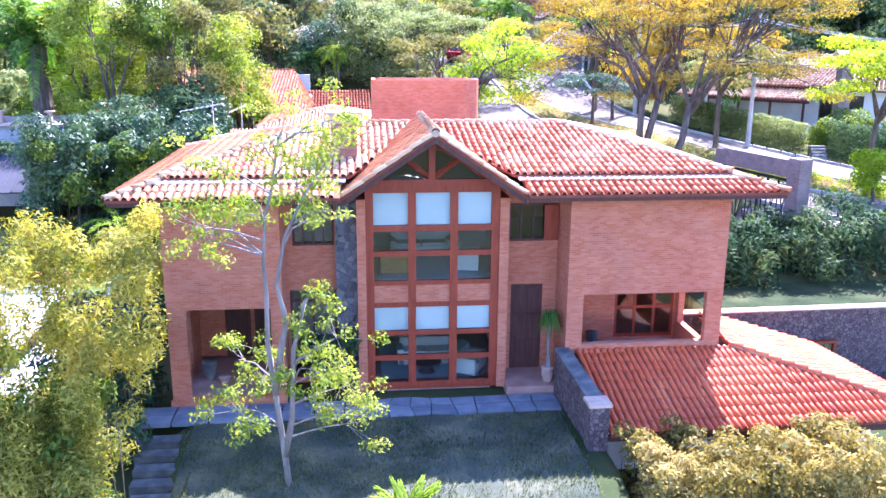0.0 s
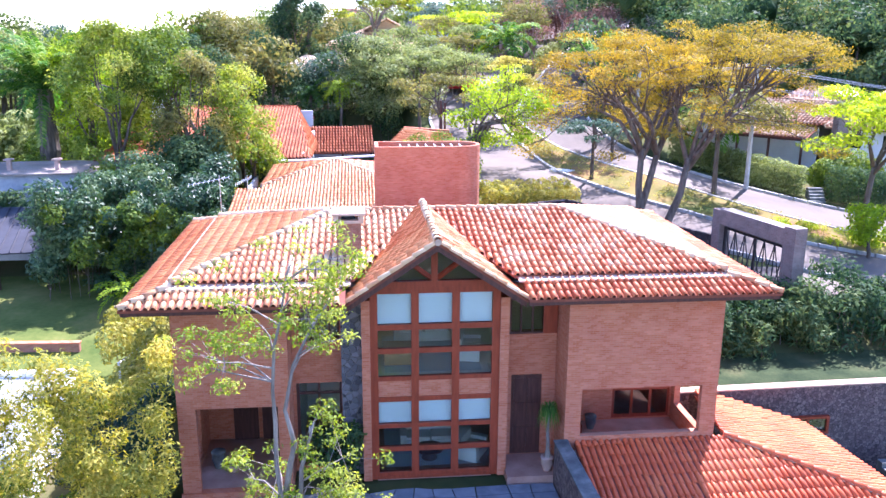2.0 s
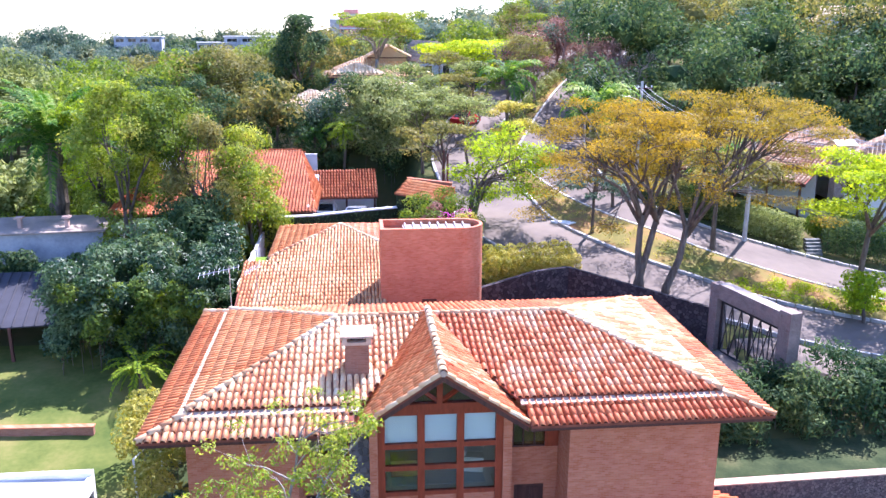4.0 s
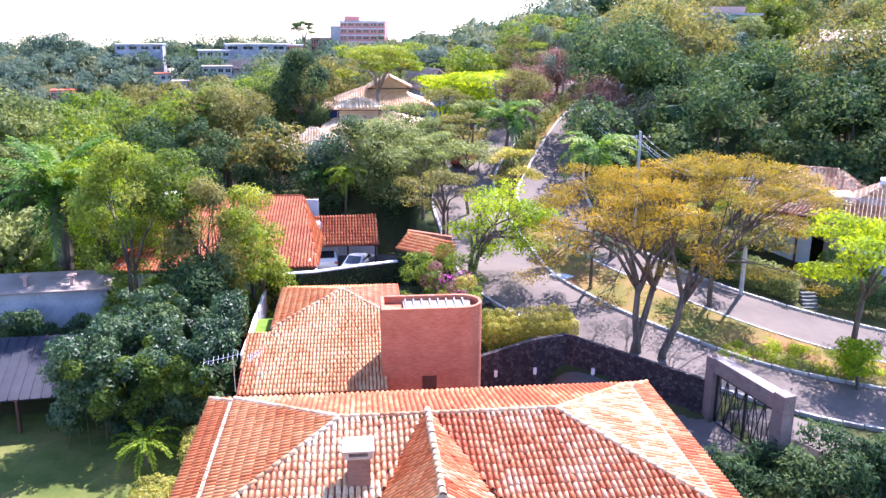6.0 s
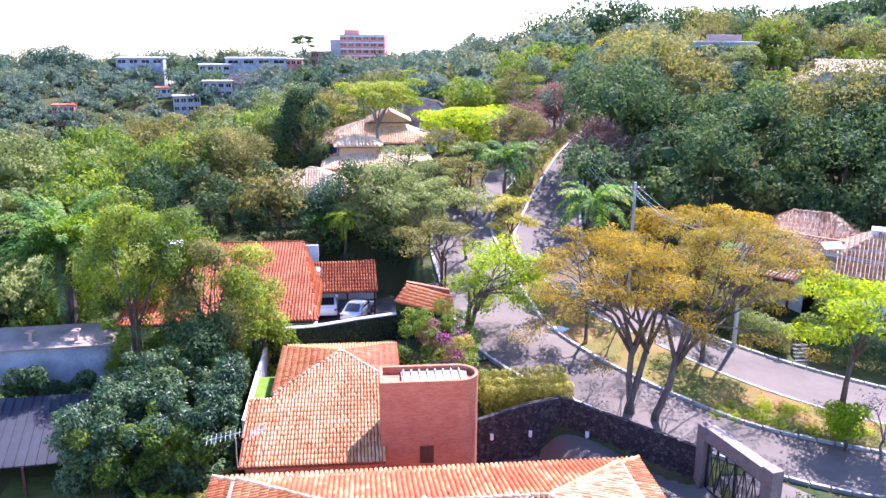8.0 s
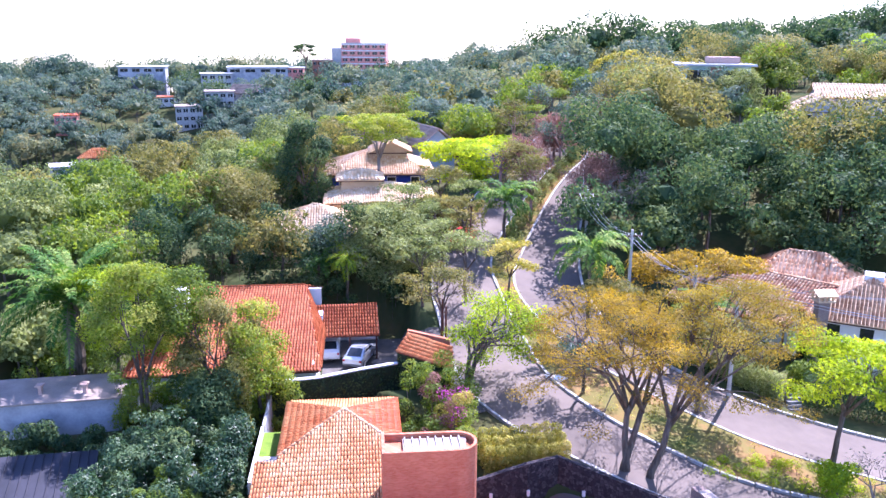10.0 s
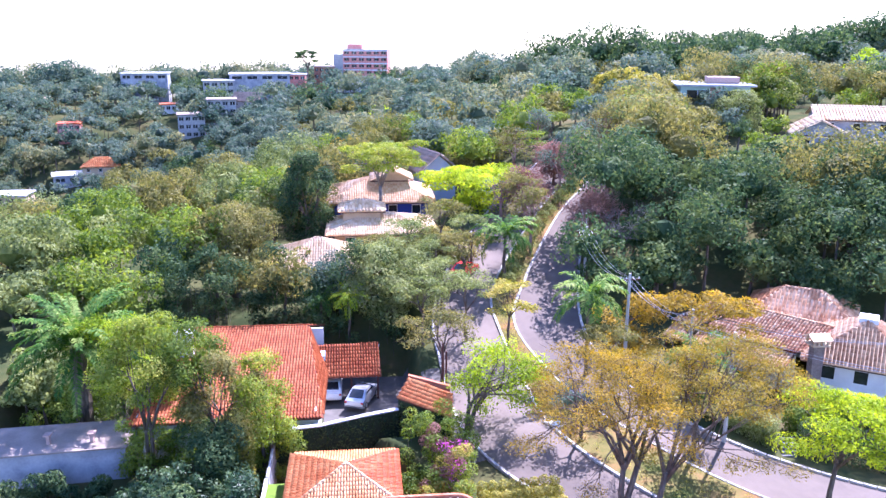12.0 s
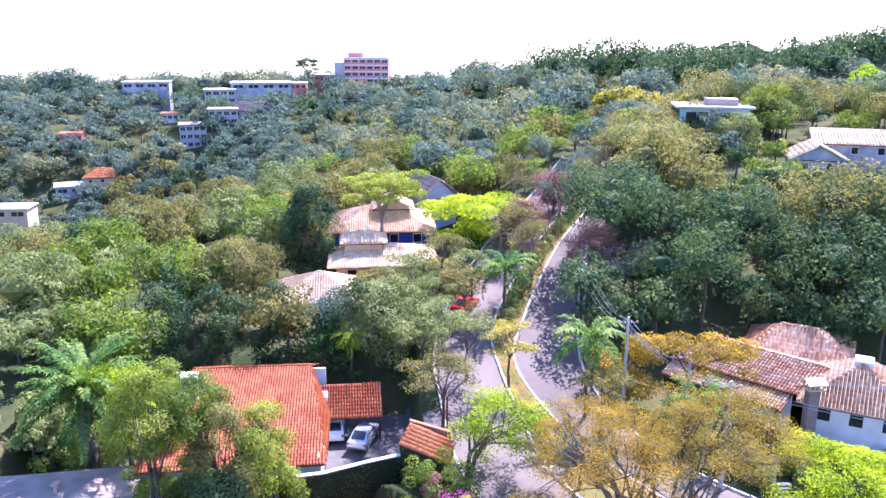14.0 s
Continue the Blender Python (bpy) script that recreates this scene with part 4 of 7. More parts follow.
def tree(name, x, y, top, lobes, mat, bark=M_BARK, trunk=0.2, leaves=4000, size=0.3, label="", fork=0.45, base=None, lean=(0, 0), shell=0.5, slim=0.5, stems=1, twigs=0, group="", up=0.35):
    """A tapered trunk with limbs to every clump of the crown; lobes are (dx, dy, z, rx, rz) about the trunk."""
    rng = LEAF_RNG
    z0 = gz(x, y) if base is None else base
    ob = thing(name, label, "tree", group, at=(x, y, z0))
    bm = bmesh.new()
    L = np.array([(dx, dy, z - z0, rx, rx * (0.85 + 0.3 * rng.random()), rz) for dx, dy, z, rx, rz in lobes])
    h = top - z0
    for s in range(stems):
        o = Vector((0, 0, 0)) if stems == 1 else Vector((rng.normal() * 0.18, rng.normal() * 0.18, 0))
        f = Vector((lean[0] * fork + (rng.normal() * 0.5 if stems > 1 else 0), lean[1] * fork, h * fork))
        mid = o.lerp(f, 0.5) + Vector((rng.normal() * 0.12, rng.normal() * 0.12, 0))
        tube(bm, [o - Vector((0, 0, 0.4)), o + Vector((0, 0, 0.3)), mid, f], [trunk * 1.5, trunk * 1.1, trunk * 0.9, trunk * 0.75], 7)
        mine = sorted((l for i, l in enumerate(L) if i % stems == s), key=lambda l: math.atan2(l[1] - f.y, l[0] - f.x))
        groups = max(1, min(5, len(mine) // 3))
        for q in range(groups):
            some = mine[q * len(mine) // groups : (q + 1) * len(mine) // groups]
            mean = Vector(np.mean([l[:3] for l in some], axis=0))
            start = Vector((f.x, f.y, f.z * (0.86 + 0.14 * rng.random())))
            k1 = start.lerp(mean, 0.35) + Vector((rng.normal() * 0.2, rng.normal() * 0.2, 0.1 * (mean - start).length))
            k2 = start.lerp(mean, 0.75) + Vector((rng.normal() * 0.25, rng.normal() * 0.25, 0.02))
            r = trunk * (0.42 + 0.16 * rng.random())
            tube(bm, [start - Vector((0, 0, 0.15)), k1, k2], [r * 1.15, r * 0.85, r * 0.5], 6)
            for l in some:
                c = Vector(l[:3])
                s0 = k1.lerp(k2, 0.2 + 0.8 * rng.random())
                m1 = s0.lerp(c, 0.5) + Vector((rng.normal() * 0.2, rng.normal() * 0.2, 0.1 * (c - s0).length))
                tube(bm, [s0, m1, c], [r * 0.45, r * 0.3, r * 0.12], 5)
                for k in range(3 + twigs):
                    d = Vector(rng.normal(size=3))
                    d.z = abs(d.z) * 0.5
                    e = c + Vector((d.x * l[3] * 0.55, d.y * l[4] * 0.55, d.z * l[5] * 0.7))
                    s1 = m1.lerp(c, 0.3 + 0.7 * rng.random())
                    tube(bm, [s1, s1.lerp(e, 0.55) + Vector((0, 0, 0.1)), e], [r * 0.2, r * 0.14, r * 0.05], 3)
    part("trunk", bm, bark, ob, smooth=True)
    if leaves:
        crown = new("crown", quads_mesh("crown", leaf_cloud(rng, L, leaves, size, shell=shell, slim=slim, up=up), mat))
        crown.parent = ob
    return ob


def lobes_round(n, r, z0, z1, seed, lobe=0.42, flat=0.8):
    """Clumps filling a rounded crown between two heights."""
    g = np.random.default_rng(seed)
    out = []
    for i in range(n):
        a, q = g.random() * math.tau, g.random() ** 0.5
        z = g.random()
        w = math.sqrt(max(0.05, 1 - (2 * z - 0.85) ** 2 * 0.7))
        s = r * lobe * (0.75 + 0.5 * g.random())
        out.append((math.cos(a) * q * r * 0.72 * w, math.sin(a) * q * r * 0.72 * w, z0 + s * flat * 0.6 + (z1 - z0 - s * flat * 1.2) * z, s, s * flat))
    return out


def lobes_flat(n, r, z0, z1, seed, cx=0.0, cy=0.0, k=1.0):
    """Wide flat plates of foliage, as in an umbrella crown."""
    g = np.random.default_rng(seed)
    out = []
    for i in range(n):
        a, q = g.random() * math.tau, math.sqrt((i + 0.5) / n)
        z = z1 - (z1 - z0) * (0.15 + 0.75 * q * q * g.random() + 0.1 * g.random())
        s = k * r * (0.26 + 0.16 * g.random())
        out.append((cx + math.cos(a) * q * r * 0.8, cy + math.sin(a) * q * r * 0.8, z, s, s * 0.3))
    return out


def shrub(name, lobes, mat, leaves, size, label, category="bush", kind="", group="", shell=0.6, slim=0.5, stems=1.0, droop=0.0, corners=3):
    """Leafy clumps (x, y, z, rx, ry, rz) on thin stems that rise from the ground."""
    rng = LEAF_RNG
    x, y = float(np.mean([l[0] for l in lobes])), float(np.mean([l[1] for l in lobes]))
    z = gz(x, y)
    ob = thing(name, label, category, group, kind, at=(x, y, z))
    rel = np.array([(l[0] - x, l[1] - y, l[2] - z, l[3], l[4], l[5]) for l in lobes])
    bm = bmesh.new()
    for l in rel:
        g = gz(l[0] + x, l[1] + y) - z - 0.2
        if rng.random() > stems:
            continue
        for k in range(1):
            e = Vector((l[0] + rng.normal() * l[3] * 0.3, l[1] + rng.normal() * l[4] * 0.3, max(l[2] + l[5] * 0.3, g + 0.4)))
            tube(bm, [(l[0] + rng.normal() * 0.1, l[1] + rng.normal() * 0.1, g), (l[0], l[1], (g + e.z) / 2), e], [0.022, 0.018, 0.008], 3)
    tagged(part("stemwork", bm, M_BARK, ob), kind="stuff")
    crown = new("foliage", quads_mesh("foliage", leaf_cloud(rng, rel, leaves, size, shell=shell, slim=slim, droop=droop, corners=corners), mat))
    crown.parent = ob
    return ob


def frond_quads(rng, origin, azimuth, rise, length, arch, leaflet, pairs=26, width=0.06, stiff=0.35):
    """One feather frond: an arching rib with hanging leaflets on both sides, and the rib's own points."""
    o = np.array(origin, float)
    h = np.array([math.cos(azimuth), math.sin(azimuth), 0])
    side = np.array([-math.sin(azimuth), math.cos(azimuth), 0])
    t = np.linspace(0, 1, 9)
    e = rise - arch * t
    seg = length / 8
    rib = [o]
    for k in range(8):
        rib.append(rib[-1] + seg * (h * math.cos(e[k]) + np.array([0, 0, math.sin(e[k])])))
    rib = np.array(rib)
    out = []
    for k in range(pairs):
        q = 0.12 + 0.88 * (k + rng.random() * 0.5) / pairs
        p = np.array([np.interp(q, t, rib[:, j]) for j in range(3)])
        ang = rise - arch * q
        fwd = h * math.cos(ang) + np.array([0, 0, math.sin(ang)])
        ll = leaflet * (1 - 0.55 * abs(2 * q - 0.9)) * (0.85 + 0.3 * rng.random())
        for s in (-1, 1):
            d = side * s * 0.75 + fwd * 0.5 + np.array([0, 0, stiff - 0.75 * rng.random()])
            d /= np.linalg.norm(d)
            w = fwd * width
            mid = p + d * ll * 0.5 + np.array([0, 0, 0.06 * ll])
            out.append([p - w * 0.4, mid - w * 0.6, p + d * ll - np.array([0, 0, 0.18 * ll]), mid + w * 0.6])
    return out, rib


def palm(name, x, y, crown_z, length, fronds, mat, label, trunk=0.2, base=None, leaflet=0.55, lift=1.25, arch=1.9, pairs=26, group="", width=0.07):
    rng = LEAF_RNG
    z0 = gz(x, y) if base is None else base
    ob = thing(name, label, "palm tree", group, at=(x, y, z0))
    h = crown_z - z0
    bm = bmesh.new()
    k = max(4, int(h / 0.5))
    tube(bm, [(0.06 * math.sin(i), 0.05 * math.cos(i * 1.3), -0.3 + (h + 0.3) * i / k) for i in range(k + 1)], [trunk * (1.25 - 0.35 * i / k) * (1.06 if i % 2 else 0.97) for i in range(k + 1)], 9)
    part("trunk", bm, M_BARK, ob)
    ribs = bmesh.new()
    q = []
    for i in range(fronds):
        r = lift - 1.45 * (i / fronds) ** 1.3 + rng.normal() * 0.08
        f, rib = frond_quads(rng, (0, 0, h), i * 2.399 + rng.normal() * 0.15, r, length * (0.85 + 0.25 * rng.random()), arch * (0.75 + 0.35 * rng.random()), leaflet, pairs, width)
        q += f
        tube(ribs, [tuple(v) for v in rib[::2]], [0.035, 0.03, 0.022, 0.015, 0.006], 4)
    part("ribs", ribs, G_PALM, ob)
    c = new("fronds", quads_mesh("fronds", np.array(q), mat))
    c.parent = ob
    return ob


# ---- front garden ----
lawn = tagged(sheet("lawn", np.arange(-5.6, 6.3, 0.4), np.arange(10.0, 22.9, 0.4), M_LAWN, 0.03, 0.008), "mown grass lawn before the house", "lawn", kind="structure")
tagged(sheet("side_lawn", np.arange(-20, -8.6, 0.5), np.arange(30, 45, 0.5), M_LAWN2, 0.03, 0.01), "sunlit lawn of the garden next door", "lawn", kind="structure")
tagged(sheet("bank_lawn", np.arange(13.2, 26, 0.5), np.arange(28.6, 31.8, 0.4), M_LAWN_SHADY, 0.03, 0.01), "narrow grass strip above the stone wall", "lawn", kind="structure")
patio = thing("patio", "crazy paving of grey slate slabs along the house", "paving", kind="structure")
g = np.random.default_rng(3)
edges = [-6.55, -5.55, -4.45, -3.4, -2.4, -1.4, -0.5, 0.15, 0.8, 1.5, 2.1, 2.85, 3.5, 4.6, 5.35, 6.15]
rough = [0.13 if 0 < x < 3 else 0.03 for x in edges]
rows = [[(x + k * 0.8 * g.normal(), y + k * 0.6 * g.normal()) for x, k in zip(edges, rough)] for y in (22.78, 23.36, 23.92)]
for lower, upper_row in zip(rows, rows[1:]):
    for i in range(len(edges) - 1):
        quad = [lower[i], lower[i + 1], upper_row[i + 1], upper_row[i]]
        cx, cy = sum(q[0] for q in quad) / 4, sum(q[1] for q in quad) / 4
        pts = [(cx + (x - cx) * 0.95, cy + (y - cy) * 0.93) for x, y in quad]
        part("slab", prism(bmesh.new(), pts, -0.14, -0.02 + 0.012 * g.random()), M_PAVER, patio)
steps = thing("garden_steps", "grey stone steps descending beside the lawn", "steps", kind="structure")
for i in range(9):
    part("step", boxes((-6.35 + i * 0.068 + 0.02 * (i % 3), -5.1 + i * 0.068, 22.3 - i * 0.52 - 0.42, 22.3 - i * 0.52, -0.6 - i * 0.16, -0.14 - i * 0.16)), M_GREYSTONE, steps)
# stone wall between lawn and garage
gwall = thing("garden_wall", "rough grey stone garden wall with a flat coping", "wall", kind="structure")
bm = bmesh.new()
prism(bm, [(6.14, 24.0), (6.28, 20.7), (6.7, 20.7), (6.52, 24.0)], -2.8, lambda x, y: 1.42 - (24 - y) * 0.06)
part("wall", bm, M_STONE, gwall)
bm = bmesh.new()
prism(bm, [(6.1, 24.0), (6.24, 20.72), (6.74, 20.72), (6.56, 24.0)], lambda x, y: 1.42 - (24 - y) * 0.06, lambda x, y: 1.48 - (24 - y) * 0.06)
part("coping", bm, M_GREYSTONE, gwall, "flat grey coping slabs")
part("pier", boxes((6.22, 6.76, 20.2, 20.7, -2.8, 1.2)), M_STONE, gwall)
part("pier_cap", boxes((6.16, 6.82, 20.14, 20.76, 1.2, 1.29)), M_MORTAR, gwall, "sunlit pale pier cap")
# garage below the veranda
garage = thing("garage", "lower garage wing under a bright red tiled roof", "garage")
part("wall", boxes((6.75, 11.9, 23.5, 23.95, -2.7, 1.1)), M_WHITE, garage)
part("wall", boxes((6.75, 7.0, 20.7, 23.5, -2.7, 0.2)), M_WHITE, garage)
part("pier", boxes((14.9, 15.2, 21.2, 23.5, -2.7, -0.05)), M_WHITE, garage)
groof = part("garage_roof", boxes((6.8, 16.0, 20.3, 20.42, 0.1, 0.28)), M_DARKWOOD, garage, "bright red clay roof over the garage")
roof_face([(6.84, 20.2, 0.35), (17.0, 20.35, 0.33), (11.9, 23.96, 1.38), (6.78, 23.96, 1.36)], groof, M_TILE_RED, R1, pitch=0.2, course=0.46, single=80)
roof_face([(17.0, 20.35, 0.33), (16.2, 26.6, 0.33), (12.6, 28.3, 0.9), (11.9, 23.98, 1.38)], groof, M_TILE_RED, R1, pitch=0.185, course=0.42)
ridge_caps((17.0, 20.35, 0.36), (11.9, 23.96, 1.42), groof, M_TILE_RED, R1)
# retaining wall of the upper lawn
rwall = thing("retaining_wall", "tall rubble stone retaining wall with a pale coping", "wall", kind="structure")
bm = bmesh.new()
prism(bm, [(11.6, 28.1), (24, 28.4), (24, 28.9), (11.6, 28.6)], -3.0, 1.0)
part("wall", bm, M_STONE, rwall)
part("coping", prism(bmesh.new(), [(11.6, 28.06), (24, 28.36), (24, 28.78), (11.6, 28.5)], 1.0, 1.06), M_MORTAR, rwall, "sunlit whitewashed coping")
win = part("window", boxes((16.4, 18.2, 28.05, 28.2, -0.95, -0.85), (16.4, 18.2, 28.05, 28.2, -0.3, -0.2), (16.4, 16.5, 28.06, 28.2, -0.85, -0.3), (17.25, 17.35, 28.06, 28.2, -0.85, -0.3), (18.1, 18.2, 28.06, 28.2, -0.85, -0.3)), M_WOOD, rwall, "low red wooden cellar window")
part("pane", boxes((16.5, 17.25, 28.12, 28.13, -0.85, -0.3)), M_GLASS, win)
part("pane", boxes((17.35, 18.1, 28.12, 28.13, -0.85, -0.3)), M_GLASS, win)
stair = thing("court_steps", "grey stone steps beside the retaining wall", "steps", kind="structure")
for i in range(7):
    part("step", boxes((19.6, 22.0, 26.9 - i * 0.32 - 0.32, 26.9 - i * 0.32, -3.4, -1.5 - i * 0.17)), M_GREYSTONE, stair)

# gate and yard wall
gate = thing("entrance_gate", "grey brick gateway with a black iron gate", "gate")


def along(p, q, t, off=0.0):
    d = (Vector(q) - Vector(p))
    s = Vector((-d.y, d.x)).normalized()
    r = Vector(p) + d * t + s * off
    return (r.x, r.y)


GA, GBP = Vector((19.7, 34.2)), Vector((18.35, 39.9))
GD = (GBP - GA).normalized()
GS = Vector((-GD.y, GD.x)) * 0.33


def gate_block(a, b, z0, z1, mat, name, wide=1.0, label=""):
    p, q = GA + GD * a, GA + GD * b
    s = GS * wide
    return part(name, prism(bmesh.new(), [tuple(p - s), tuple(q - s), tuple(q + s), tuple(p + s)], z0, z1), mat, gate, label)


GLEN = (GBP - GA).length
gate_block(0, 0.75, 1.4, 5.88, M_BRICK_GREY, "pillar", label="grey brick pillar")
gate_block(GLEN - 0.6, GLEN, 1.4, 5.7, M_BRICK_GREY, "pillar", label="grey brick pillar")
gate_block(0.75, GLEN - 0.6, 5.0, 5.78, M_BRICK_GREY, "lintel", label="brick lintel on edge")
leaf = gate_block(0.8, GLEN - 0.65, 4.75, 4.87, M_IRON, "gate_leaf", 0.18, "black iron gate frame")


def bar(p, q, z0, z1, r, name="bar"):
    part(name, tube(bmesh.new(), [(p.x, p.y, z0), (q.x, q.y, z1)], [r, r], 4), M_IRON, leaf)


for a in (0.85, GLEN * 0.5, GLEN - 0.7):
    p = GA + GD * a
    bar(p, p, 2.05, 4.8, 0.08, "stile")
bar(GA + GD * 0.85, GA + GD * (GLEN - 0.7), 2.1, 2.1, 0.06, "rail")
for i in range(6):
    a = 0.9 + i * (GLEN - 1.65) / 6
    p, q = GA + GD * a, GA + GD * (a + (GLEN - 1.65) / 6)
    bar(p, q, 2.1, 4.8, 0.028)
    bar(q, p, 2.1, 4.8, 0.028)
    bar(p, p, 2.1, 4.8, 0.03)
ywall = thing("yard_wall", "tall creeper-grown stone yard wall, its shade put into dark stone colour", "wall", kind="structure")
YW = [(6.0, 43.6), (9.5, 43.9), (11.6, 44.6), (18.1, 39.9)]
bm = bmesh.new()
for (a, b), (c, d), h0, h1 in zip(YW, YW[1:], (4.4, 5.3, 5.3), (5.3, 5.3, 4.3)):
    n = Vector((-(d - b), c - a)).normalized() * 0.16
    prism(bm, [(a - n.x, b - n.y), (c - n.x, d - n.y), (c + n.x, d + n.y), (a + n.x, b + n.y)], 1.2, lambda x, y, a=a, c=c, h0=h0, h1=h1: h0 + (h1 - h0) * (x - a) / (c - a))
part("wall", bm, M_DARKSTONE, ywall)
for x, y in ((7.3, 43.5), (9.6, 43.68), (12.9, 43.3)):
    tagged(new("wall_lamp", link_mesh("wall_lamp", boxes((x - 0.09, x + 0.09, y - 0.12, y, 3.3, 3.65), (x - 0.06, x + 0.06, y - 0.1, y + 0.12, 3.25, 3.3)), M_WHITE)), "small white square wall lamp on the yard wall", "lamp", "yard wall lamps")
strip("driveway", [(6.2, 37.2), (13.5, 36.9), (20, 33.9), (26, 35.4)], [(6.2, 43.3), (11.5, 43.8), (18.0, 39.6), (22, 39.6)], M_ASPHALT, 0.03, n=40, label="grey paved yard behind the house", category="driveway")

# ---- next-door plots ----
ivy = thing("boundary_wall", "high creeper-covered boundary wall with a white coping", "wall", kind="structure")
IW = [(-7.1, 55.4), (-3.4, 56.0), (-0.3, 57.3), (2.4, 58.2)]
bm, bc = bmesh.new(), bmesh.new()
for (a, b), (c, d) in zip(IW, IW[1:]):
    n = Vector((-(d - b), c - a)).normalized() * 0.12
    p = [(a - n.x, b - n.y), (c - n.x, d - n.y), (c + n.x, d + n.y), (a + n.x, b + n.y)]
    prism(bm, p, 1.5, 5.95)
    n *= 1.4
    prism(bc, [(a - n.x, b - n.y), (c - n.x, d - n.y), (c + n.x, d + n.y), (a + n.x, b + n.y)], 5.95, 6.05)
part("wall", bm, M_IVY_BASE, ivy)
part("coping", bc, M_WHITE, ivy, "white coping")
q = []
for (a, b), (c, d) in zip(IW, IW[1:]):
    n = int(900 * math.hypot(c - a, d - b) / 4)
    t = LEAF_RNG.random(n)
    ctr = np.stack([a + (c - a) * t + 0.1, b + (d - b) * t - 0.17, 2 + 3.9 * LEAF_RNG.random(n)], 1)
    q.append(leaf_cloud(LEAF_RNG, np.c_[ctr, np.full((n, 3), 0.05)], n, 0.17))
o = new("creeper", quads_mesh("creeper", np.concatenate(q), G_DARK))
o.parent = ivy
lodge = thing("gate_lodge", "creeper-covered gate lodge with a sloping tiled top", "lodge")
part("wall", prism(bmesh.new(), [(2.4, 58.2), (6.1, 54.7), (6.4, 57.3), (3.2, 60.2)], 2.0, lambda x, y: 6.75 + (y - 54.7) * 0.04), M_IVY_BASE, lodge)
part("wall", prism(bmesh.new(), [(3.3, 60.6), (6.4, 58.3), (6.45, 58.6), (3.4, 60.9)], 3.0, 7.7), M_BRICK, lodge)
lroof = part("roof", boxes((3.4, 5.6, 57.4, 57.5, 6.7, 6.85)), M_DARKWOOD, lodge)
roof_face([(2.3, 58.1, 7.0), (6.2, 54.4, 6.95), (6.5, 57.2, 7.4), (3.3, 60.3, 7.6)], lroof, M_TILE_ORANGE, R1)
ctr = np.stack([2.4 + 3.7 * (t := LEAF_RNG.random(1500)), 58.1 - 3.5 * t, 2.5 + 4.1 * LEAF_RNG.random(1500)], 1)
o = new("creeper", quads_mesh("creeper", leaf_cloud(LEAF_RNG, np.c_[ctr, np.full((1500, 3), 0.06)], 1500, 0.18), G_DARK))
o.parent = lodge
for x, y in ((6.4, 61.2), (6.3, 63.0)):
    solo("gate_post", tube(bmesh.new(), [(x, y, 4.8), (x, y, 9.4)], [0.09, 0.08], 8), M_DARKWOOD, "dark wooden gate post by the road", "post", "gate posts")


